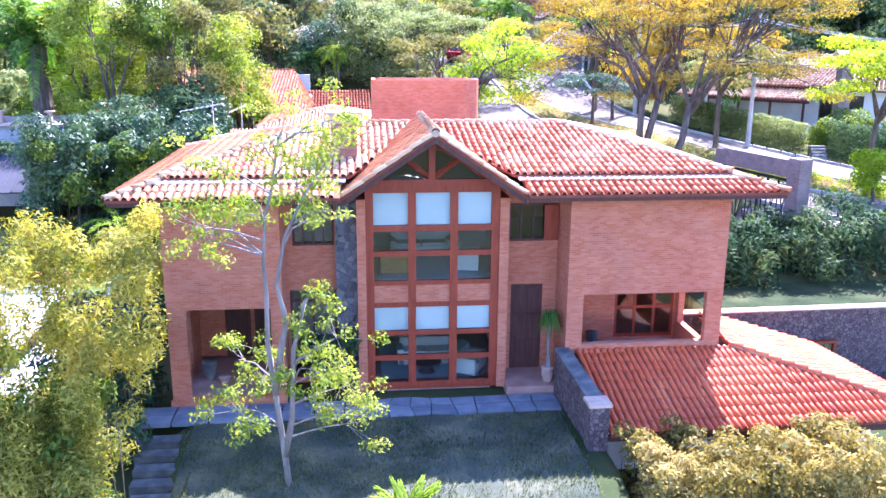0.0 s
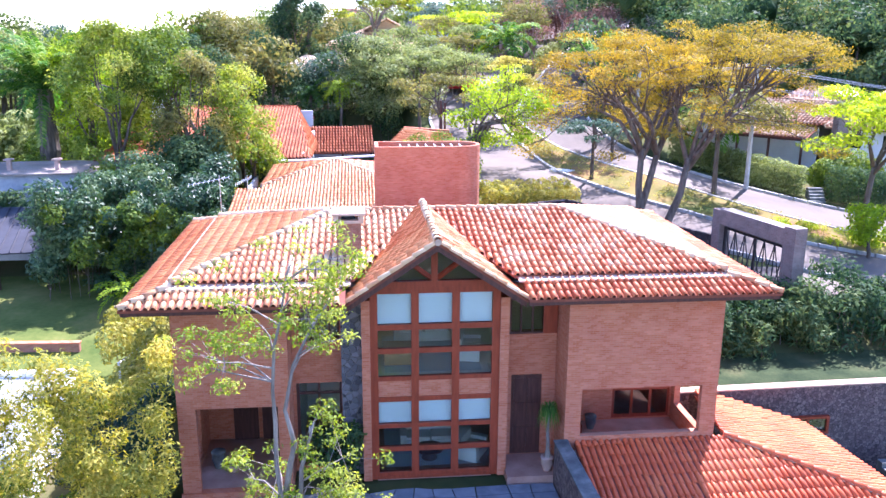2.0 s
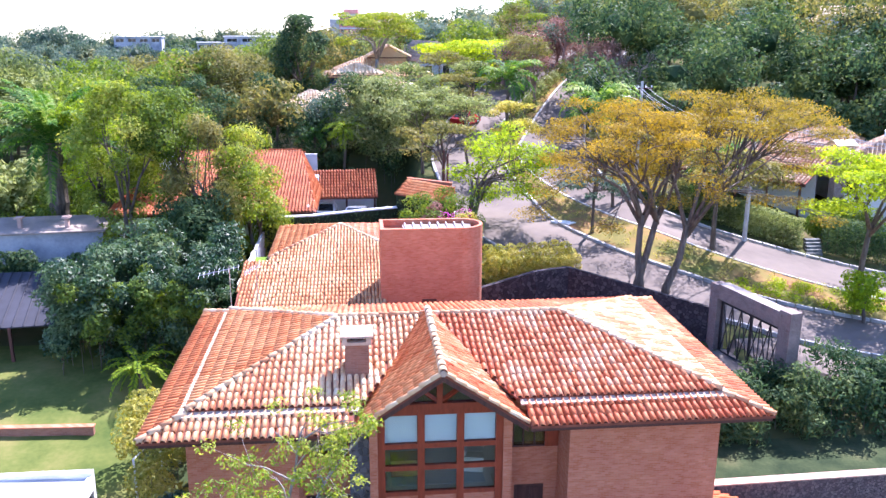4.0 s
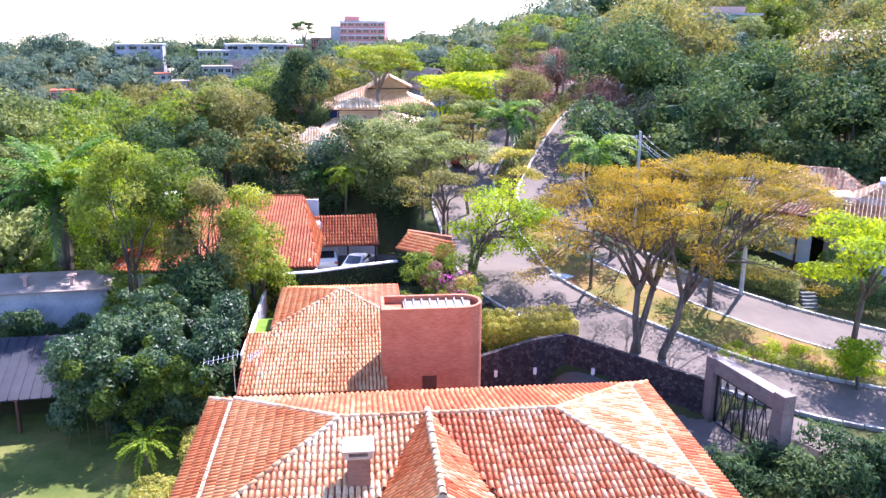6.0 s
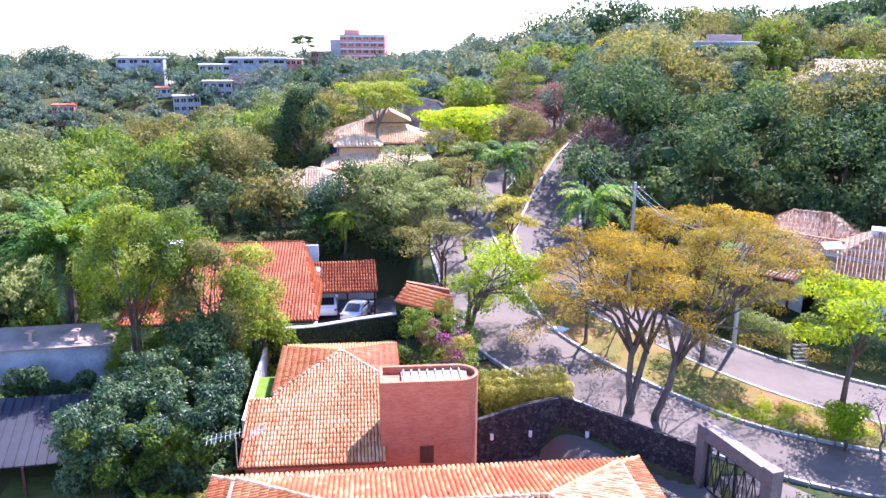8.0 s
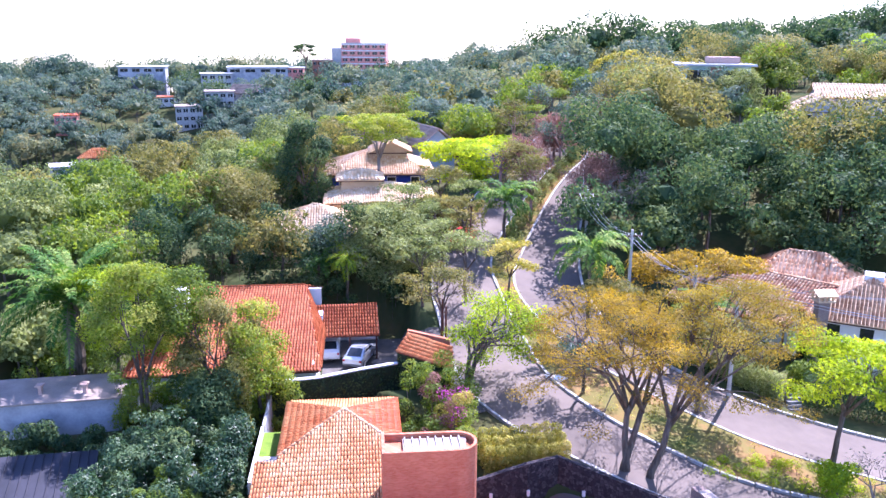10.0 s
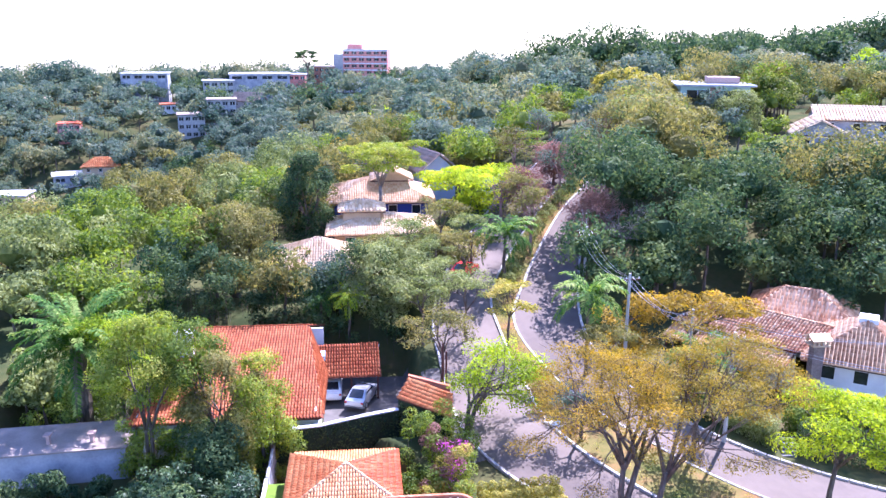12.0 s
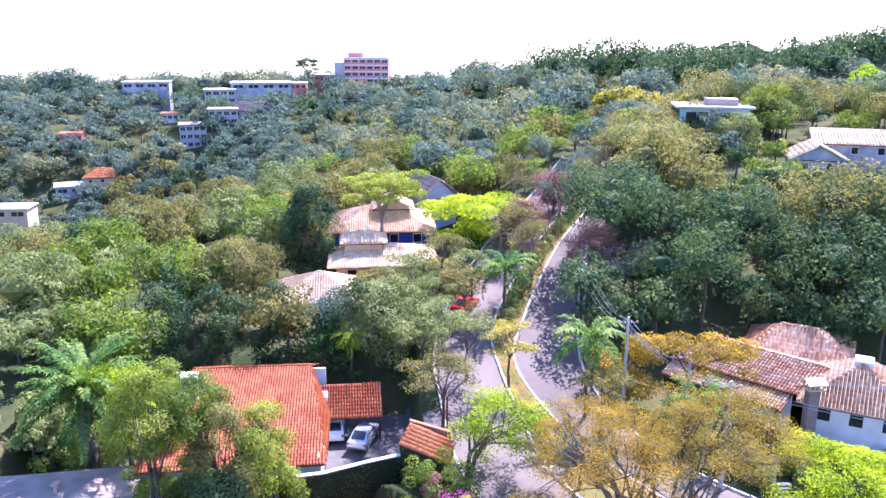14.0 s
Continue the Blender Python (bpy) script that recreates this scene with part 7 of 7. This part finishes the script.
shrub("garden_shrub", scatter_lobes(42, 10, -9.8, -7.2, 29.0, 34.0, 0.5, 2.8, 0.6, 1.0), G_STRAW, 4500, 0.18, "yellow-green shrub at the corner of the house")
shrub("glossy_shrubs", scatter_lobes(43, 210, -16.5, -7.2, 41.0, 49.0, 0.1, 5.4, 0.4, 1.0), G_BLUE, 60000, 0.2, "dense mass of glossy blue-green shrubs", "shrubs", shell=0.25, stems=0.3)
shrub("leafy_bush", scatter_lobes(142, 40, -15.0, -8.5, 40.6, 44.0, 1.4, 4.6, 0.35, 0.7), G_MID, 9000, 0.2, "brighter green leafy bushes among the glossy shrubs", "bush", stems=0.3)
shrub("garden_shrub", scatter_lobes(141, 26, -9.2, -7.0, 33.5, 42.0, 0.3, 2.4, 0.4, 0.8), G_STRAW, 9000, 0.16, "yellow-green shrubs along the side of the house")
shrub("wall_shrubs", scatter_lobes(143, 60, -17.5, -4.8, 54.2, 57.0, 0.4, 4.2, 0.5, 0.95), G_MID, 16000, 0.2, "leafy shrubs before the wall of the tiled house", "shrubs", shell=0.3)
shrub("glossy_shrubs", scatter_lobes(44, 60, -25.0, -10.0, 49.0, 53.5, 0.3, 1.7, 0.5, 0.9), G_DARK, 18000, 0.24, "dark shrubs along the white outbuilding", "shrubs")
shrub("glossy_shrubs", scatter_lobes(45, 16, -13.0, -7.6, 46.0, 54.0, 1.0, 5.6, 1.0, 1.5), G_DARK, 12000, 0.24, "tall dark shrubs beside the wing", "shrubs")
shrub("hedge", scatter_lobes(46, 300, 6.95, 13.6, 17.2, 19.95, 1.5, 3.45, 0.22, 0.4), G_HEDGE, 34000, 0.125, "dry yellow-green hedge before the garage", "hedge")
clipped_hedge((7.4, 46.2), (12.2, 46.5), 2.3, G_STRAW, 24000, "clipped yellow-green hedge above the yard wall", 3.0)
shrub("flower_bed", scatter_lobes(48, 70, 2.6, 7.6, 46.5, 55.5, 0.3, 3.2, 0.45, 0.8), G_MID, 17000, 0.16, "mixed garden shrubs behind the water tower", "bushes")
shrub("russet_bush", scatter_lobes(149, 14, 3.6, 7.2, 48.5, 53.0, 1.2, 3.2, 0.4, 0.7), G_REDDISH, 3500, 0.14, "russet-leaved bush among the garden shrubs", "bush")
shrub("straw_bush", scatter_lobes(150, 14, 3.2, 6.8, 47.0, 50.5, 1.2, 3.4, 0.4, 0.7), G_STRAW, 4500, 0.14, "straw-coloured bush behind the water tower", "bush")
shrub("flowering_bush", scatter_lobes(49, 7, 4.4, 6.6, 48.6, 51.0, 1.8, 3.6, 0.4, 0.6), M_PINK, 520, 0.12, "bush with magenta flowers", "bush")
shrub("bank_bushes", scatter_lobes(50, 90, 12.8, 19.4, 31.2, 34.6, 0.1, 1.7, 0.5, 0.9), G_DARK, 16000, 0.26, "dark strappy bushes on the bank", "bushes", slim=0.3, shell=0.3)
shrub("bank_bushes", scatter_lobes(51, 120, 19.0, 31.0, 31.0, 35.0, 0.1, 2.4, 0.6, 1.1), G_DARK, 22000, 0.27, "dense dark green bushes along the bank behind the gate", "bushes", slim=0.35, shell=0.3)
clipped_hedge((31.0, 54.9), (24.9, 62.6), 2.3, G_SAGE, 26000, "box-clipped green hedge along the far side of the road")
clipped_hedge((33.2, 54.4), (47.5, 50.6), 2.7, G_DARK, 30000, "tall dark clipped hedge along the far side of the road")
hedge_steps = thing("hedge_steps", "small stone steps rising between the hedges", "steps", kind="structure")
for i in range(5):
    c = Vector((31.9, 53.6)) + Vector((0.35, 0.94)) * (i * 0.34)
    part("step", boxes((c.x - 0.55, c.x + 0.55, c.y, c.y + 0.36, gz(31.9, 53.6) - 0.3, gz(31.9, 53.6) + 0.12 + i * 0.17)), M_GREYSTONE, hedge_steps)
shrub("villa_shrubs", scatter_lobes(54, 40, 33.0, 46.0, 56.0, 58.6, 0.8, 2.6, 0.7, 1.1), G_MID, 14000, 0.22, "rounded green shrubs before the villa", "shrubs")
shrub("porch_plant", [(-1.2, 24.7, 1.2, 0.5, 0.5, 0.7), (-0.7, 24.6, 0.7, 0.5, 0.4, 0.5), (-0.4, 24.5, 1.6, 0.35, 0.35, 0.5)], G_DARK, 900, 0.3, "dark leafy plant beside the stone pier", "plant", slim=0.25)
shrub("median_plants", [(x, y, float(ground_z(x, y)) + 0.35, 0.4, 0.4, 0.3) for x, y in np.concatenate([(curve_pts(MEDIAN_L, 90) * (1 - w) + curve_pts(MEDIAN_R, 90) * w)for w in (0.2, 0.45, 0.6, 0.8)])], G_STRAW, 15000, 0.13, "low yellow-green planting along the median", "plants", kind="stuff", slim=0.3)
shrub("median_bushes", [(x + 0.5 * math.sin(i * 2.1), y, float(ground_z(x, y)) + 0.9, 0.8, 0.8, 0.7) for i, (x, y) in enumerate(0.5 * curve_pts(MEDIAN_L, 70)[34:] + 0.5 * curve_pts(MEDIAN_R, 70)[34:])], G_SAGE, 12000, 0.2, "leafy bushes along the upper median", "bushes", kind="stuff")
shrub("median_plants", scatter_lobes(58, 40, 21.0, 33.0, 43.8, 46.6, 0.15, 0.4, 0.3, 0.55, 0.6), G_LIME, 6000, 0.13, "lime-yellow ground cover in the median", "plants", kind="stuff", slim=0.3)

shrub("garden_thicket", scatter_lobes(57, 90, -20.0, 3.2, 74.2, 79.0, 1.0, 7.0, 0.7, 1.4), G_DARK, 22000, 0.26, "dense dark garden trees behind the tiled house", "thicket", kind="stuff", shell=0.3)
shrub("garden_thicket", scatter_lobes(56, 50, -26.5, -16.0, 59.0, 73.0, 0.8, 5.0, 0.7, 1.2), G_MID, 14000, 0.24, "green garden shrubs beside the tiled house", "thicket", kind="stuff", shell=0.3)

# ---- woods ----


def core_mesh(lobes, mat):
    """Lumpy inner bodies that close the crowns behind their leaves."""
    t = (1 + 5**0.5) / 2
    v = np.array([(-1, t, 0), (1, t, 0), (-1, -t, 0), (1, -t, 0), (0, -1, t), (0, 1, t), (0, -1, -t), (0, 1, -t), (t, 0, -1), (t, 0, 1), (-t, 0, -1), (-t, 0, 1)]) / math.hypot(1, t)
    f = np.array([(0, 11, 5), (0, 5, 1), (0, 1, 7), (0, 7, 10), (0, 10, 11), (1, 5, 9), (5, 11, 4), (11, 10, 2), (10, 7, 6), (7, 1, 8), (3, 9, 4), (3, 4, 2), (3, 2, 6), (3, 6, 8), (3, 8, 9), (4, 9, 5), (2, 4, 11), (6, 2, 10), (8, 6, 7), (9, 8, 1)])
    L = np.asarray(lobes)
    V = L[:, None, :3] + v[None] * L[:, None, 3:] * (0.3 + 0.2 * LEAF_RNG.random((len(L), 12, 1)))
    F = f[None] + (np.arange(len(L)) * 12)[:, None, None]
    me = bpy.data.meshes.new("inner_foliage")
    me.from_pydata(V.reshape(-1, 3).tolist(), [], F.reshape(-1, 3).tolist())
    me.materials.append(mat)
    return me


def wood(name, label, seed, count, area, mat, low, high, per, size, keep, clumps=11, wide=0.34):
    """Many domed crowns on trunks, joined, over a stretch of hillside."""
    q = np.random.default_rng(seed)
    L, cores, bm, k = [], [], bmesh.new(), 0
    x0, x1, y0, y1 = area
    tries = 0
    while k < count and tries < count * 30:
        tries += 1
        x, y = x0 + (x1 - x0) * q.random(), y0 + (y1 - y0) * q.random()
        if not keep(x, y):
            continue
        k += 1
        z, h = gz(x, y), low + (high - low) * q.random() ** 1.3
        if 46 < x < 98 and 96 < y < 141:
            h = min(h, 5.5)
        r = h * (wide + 0.16 * q.random())
        cz, rz = z + h * 0.58, h * (0.34 + 0.08 * q.random())
        bend = q.normal() * 0.3
        tube(bm, [(x, y, z - 0.5), (x + bend, y, z + h * 0.5)], [0.2, 0.1], 4)
        cores.append((x, y, cz, r, r, rz))
        for i in range(clumps):
            a, e = i * 2.399 + q.random() * 1.2, -0.35 + 1.3 * (i + 0.5 + 0.6 * q.random()) / (clumps + 0.3)
            w = math.sqrt(max(0.0, 1 - min(1.0, e) ** 2))
            s, reach = r * (0.3 + 0.18 * q.random()), 0.58 + 0.3 * q.random()
            L.append((x + math.cos(a) * w * r * reach, y + math.sin(a) * w * r * reach, cz + e * rz * reach, s, s, s * 0.72))
    ob = thing(name, label, "trees", kind="stuff")
    part("trunks", bm, M_BARK, ob)
    c = new("crowns", quads_mesh("crowns", leaf_cloud(LEAF_RNG, L, count * per, size, shell=0.55, slim=0.7, corners=3, ruffle=0.36, up=0.12), mat))
    c.parent = ob
    c = new("inner_foliage", core_mesh(cores, mat))
    c.parent = ob
    return ob


HOUSES = [(-5, 88, 9.0), (2.2, 97.5, 9.5), (2.5, 110, 8.5), (10, 124, 6), (-82, 201, 7), (-92, 300, 4.5), (-45, 341, 5.5), (-105, 250, 3.5), (54, 126, 5.5), (57, 135, 6.5), (74, 119, 7), (66, 138, 6), (64, 146, 9), (82, 131, 11), (73, 125, 6), (42, 66, 8), (33, 68, 7), (-10, 64, 12), (0, 66, 6), (3, 402, 14), (-68, 332, 10), (-52, 344, 7), (-45, 378, 11), (-62, 371, 7), (-100, 299, 9), (-97, 390, 4), (-86, 317, 5), (-112, 329, 5), (-80, 359, 5), (-152, 249, 9), (-17, 395, 6), (-30, 384, 6)]


def clear(x, y):
    """True away from houses (and the view down to them) and roads."""
    for hx, hy, r in HOUSES:
        if (x - hx) ** 2 + ((y - hy) * (0.75 if y < hy else 1.0)) ** 2 < r * r:
            return False
    a = float(np.interp(y, [40, 47, 54, 60, 74, 82, 92, 104, 120, 138, 160], [12, 10, 6, 5, 4, 6, 10, 16, 24, 32, 36]))
    b = float(np.interp(y, [40, 50, 54, 60, 68, 78, 95, 107, 122, 138, 160], [55, 40, 32, 26, 23, 22.6, 28, 34.2, 40.5, 47, 54]))
    return not (a - (3.5 if y < 84 else 1.0) < x < b + (2.5 if y < 76 else -0.5) and y < 130)


LEFT = lambda x, y: clear(x, y) and x < road_axis(y) - (9 if y > 82 else 7) and not (x > -18 and y < 75)
RIGHT = lambda x, y: clear(x, y) and x > road_axis(y) + 7
for seed, mat, n, tone in ((60, G_MID, 52, "green"), (61, G_OLIVE, 78, "olive-green"), (67, G_SAGE, 55, "sage-green"), (77, G_GOLD_OLIVE, 18, "golden-olive"), (78, G_DARK, 46, "dark green")):
    wood("near_wood", tone + " trees on the slope below the road", seed, n, (-80, 8, 74, 165), mat, 6, 11.5, 1500, 0.31, LEFT)
for seed, mat, n, tone in ((62, G_DARK, 85, "dark green"), (63, G_MID, 34, "green"), (68, G_OLIVE, 48, "olive"), (79, G_SAGE, 34, "sage-green")):
    wood("dark_wood", tone + " trees of the dense wood beside the road", seed, n, (22, 125, 72, 160), mat, 8, 14.5, 1600, 0.33, RIGHT if mat is G_DARK else lambda x, y: RIGHT(x, y) and (y > 96 or x > 54))
for seed, mat, n, tone in ((83, G_OLIVE, 22, "olive"), (84, G_GREY, 22, "grey-green"), (85, G_MID, 14, "green")):
    wood("crest_wood", tone + " trees closing the head of the road", seed, n, (10, 62, 122, 152), mat, 6, 10, 950, 0.38, lambda x, y: y > 133 or x < float(np.interp(y, [120, 138], [24, 32])) - 1.5 and (x - 10) ** 2 + (y - 124) ** 2 > 36)
wood("dark_wood", "low dark trees filling the wood behind the villa", 87, 80, (22, 75, 74, 112), G_DARK, 5, 8, 750, 0.38, RIGHT)
wood("left_wood", "low sage-green garden trees beyond the outbuilding", 64, 66, (-80, -24, 58, 92), G_SAGE, 4, 6.5, 1200, 0.32, clear)
# Hill, valley and far woods: haze comes only from the bluish leaf colours.
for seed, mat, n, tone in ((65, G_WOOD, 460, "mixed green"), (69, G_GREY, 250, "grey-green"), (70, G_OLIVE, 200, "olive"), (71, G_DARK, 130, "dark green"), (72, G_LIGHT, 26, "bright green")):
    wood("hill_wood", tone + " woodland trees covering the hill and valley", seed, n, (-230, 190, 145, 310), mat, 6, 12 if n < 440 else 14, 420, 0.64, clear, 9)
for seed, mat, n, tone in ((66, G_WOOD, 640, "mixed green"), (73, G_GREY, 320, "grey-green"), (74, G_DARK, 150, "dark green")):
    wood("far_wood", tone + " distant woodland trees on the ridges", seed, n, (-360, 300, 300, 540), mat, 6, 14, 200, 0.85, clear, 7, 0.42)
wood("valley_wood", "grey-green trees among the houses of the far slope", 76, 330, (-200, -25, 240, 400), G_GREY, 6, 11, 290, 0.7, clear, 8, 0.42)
wood("ridge_wood", "tall trees on the crest of the hill", 75, 60, (60, 200, 215, 300), G_DARK, 13, 21, 800, 0.75, clear, 14)
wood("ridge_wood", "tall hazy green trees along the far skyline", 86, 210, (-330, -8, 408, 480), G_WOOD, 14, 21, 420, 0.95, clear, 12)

wood("bamboo_grove", "tall feathery bamboo grove on the hill behind the modern house", 88, 46, (54, 86, 164, 180), G_STRAW, 7, 10.5, 900, 0.5, lambda x, y: True, 12, 0.26)
wood("bamboo_grove", "dark body of the bamboo grove", 89, 46, (54, 88, 160, 176), G_DARK, 6, 8.5, 900, 0.5, lambda x, y: True, 12, 0.3)

# ---- rooms behind the glass and small things about the house ----


def sofa(x, y, z, w, d, yaw, mat, label):
    ob = thing("sofa", label, "sofa", at=(x, y, z))
    ob.rotation_euler.z = radians(yaw)
    part("seat", boxes((-w / 2, w / 2, -d / 2, d / 2, 0.08, 0.42)), mat, ob)
    part("backrest", boxes((-w / 2, w / 2, d / 2 - 0.2, d / 2 + 0.05, 0.42, 0.82)), mat, ob)
    for s in (-1, 1):
        part("armrest", boxes((s * w / 2 - 0.1, s * w / 2 + 0.1, -d / 2, d / 2 + 0.05, 0.08, 0.62)), mat, ob)
    for k in range(2):
        part("cushion", boxes((-w / 2 + 0.12 + k * (w / 2 - 0.1), -0.04 + k * (w / 2 - 0.1), -d / 2 + 0.05, d / 2 - 0.22, 0.42, 0.52)), mat, ob)
    return ob


sofa(2.3, 26.6, 0.1, 1.9, 0.85, 0, M_FABRIC, "cream sofa on the lower floor behind the glass")
sofa(3.65, 25.7, 0.1, 0.9, 0.8, 60, M_FABRIC, "round cream armchair close to the glass")
sofa(3.6, 26.4, 3.5, 1.1, 0.8, 80, M_FABRIC, "white sofa on the upper floor behind the glass")
sofa(2.2, 28.2, 3.5, 2.0, 0.85, 0, M_FABRIC, "long white sofa on the upper floor")
for z in (0.1, 3.5):
    solo("rug", boxes((0.7, 3.9, 25.2, 28.6, z, z + 0.015)), M_TEAL, "grey-blue rug on the floor behind the glass", "rug", "rugs")
chest = thing("chest", "honey-coloured wooden chest on the upper floor", "chest", at=(1.15, 26.0, 3.5))
part("body", boxes((-0.45, 0.45, -0.3, 0.3, 0.05, 0.62)), M_OAK, chest)
part("lid", boxes((-0.48, 0.48, -0.33, 0.33, 0.62, 0.68)), M_OAK, chest)
table = thing("low_table", "dark round low table on the lower floor", "table", at=(2.2, 25.7, 0.1))
part("tabletop", tube(bmesh.new(), [(0, 0, 0.36), (0, 0, 0.4)], [0.5, 0.5], 20), M_DARKWOOD, table)
part("pedestal", tube(bmesh.new(), [(0, 0, 0), (0, 0, 0.36)], [0.28, 0.12], 12), M_DARKWOOD, table)


def urn(x, y, z, r, h, mat, label, name="urn"):
    ob = thing(name, label, "pot", at=(x, y, z))
    prof = [(0, 0.62), (0.12, 0.7), (0.5, 1.0), (0.85, 0.95), (0.9, 1.08), (1.0, 1.08)]
    part("body", tube(bmesh.new(), [(0, 0, h * a) for a, _ in prof], [r * b for _, b in prof], 16), mat, ob, smooth=True)
    return ob


urn(6.0, 24.35, 0.2, 0.2, 0.5, M_TERRA, "pale pot on the landing by the front door", "flower_pot")
pony = thing("ponytail_palm", "ponytail palm with a drooping tuft in the pot", "plant", at=(6.0, 24.35, 0.66))
part("trunk", tube(bmesh.new(), [(0, 0, 0), (0.02, 0, 0.3), (-0.02, 0, 1.0), (0.0, 0, 1.55)], [0.12, 0.07, 0.05, 0.04], 8), M_PALEBARK, pony)
q = []
for i in range(160):
    a, rise = i * 2.399, 1.3 - 0.9 * LEAF_RNG.random()
    d, p = np.array([math.cos(a), math.sin(a), 0]), np.array([0, 0, 1.55])
    s = np.array([-d[1], d[0], 0]) * 0.014
    ln = 0.5 + 0.25 * LEAF_RNG.random()
    top = p + d * ln * 0.35 + np.array([0, 0, ln * 0.45 * rise])
    end = top + d * ln * 0.3 - np.array([0, 0, ln * 0.95])
    q += [[p - s, top - s, top + s, p + s], [top - s, end, end, top + s]]
o = new("leaves", quads_mesh("leaves", np.array(q), G_PALM))
o.parent = pony
urn(-4.85, 25.6, 0.16, 0.22, 0.6, M_GREYSTONE, "grey stone jar on the porch floor", "stone_jar")
urn(-4.35, 25.3, 0.16, 0.2, 0.2, M_TERRA, "low clay bowl on the porch floor", "clay_bowl")
urn(8.1, 26.6, 0.5, 0.2, 0.5, M_GREYSTONE, "grey cylindrical stool on the veranda", "stool")
ch = thing("veranda_chair", "red wooden chair on the veranda", "chair", at=(7.35, 26.2, 0.5))
part("seat", boxes((-0.26, 0.26, -0.26, 0.26, 0.4, 0.45)), M_WOOD, ch)
part("backrest", boxes((-0.26, 0.26, 0.2, 0.26, 0.5, 1.15)), M_WOOD, ch)
for sx in (-0.23, 0.23):
    for sy in (-0.23, 0.23):
        part("leg", boxes((sx - 0.025, sx + 0.025, sy - 0.025, sy + 0.025, 0, 0.4)), M_WOOD, ch)

# grass blades on the lawn
n = 26000
bx, by = -5.5 + 11.6 * LEAF_RNG.random(n), 16.5 + 6.2 * LEAF_RNG.random(n)
keep = (np.sin(bx * 1.7) + np.cos(by * 2.3 + bx) + LEAF_RNG.normal(size=n)) > -0.9
bx, by = bx[keep], by[keep]
bz = ground_z(bx, by) + 0.02
ang, ln = LEAF_RNG.random(len(bx)) * math.tau, 0.05 + 0.06 * LEAF_RNG.random(len(bx))
side = np.stack([np.cos(ang), np.sin(ang), 0 * ang], 1) * 0.012
tip = np.stack([LEAF_RNG.normal(size=len(bx)) * 0.03, LEAF_RNG.normal(size=len(bx)) * 0.03, ln], 1)
root = np.stack([bx, by, bz], 1)
G_GRASS = leaf_material("grass_blades", [(0.05, 0.075, 0.035), (0.1, 0.13, 0.055), (0.19, 0.19, 0.08)], scale=0.8)
tagged(new("grass", quads_mesh("grass", np.stack([root - side, root + side, root + tip + side * 0.3, root + tip - side * 0.3], 1), G_GRASS)), "short uneven grass of the lawn", "grass", kind="stuff")
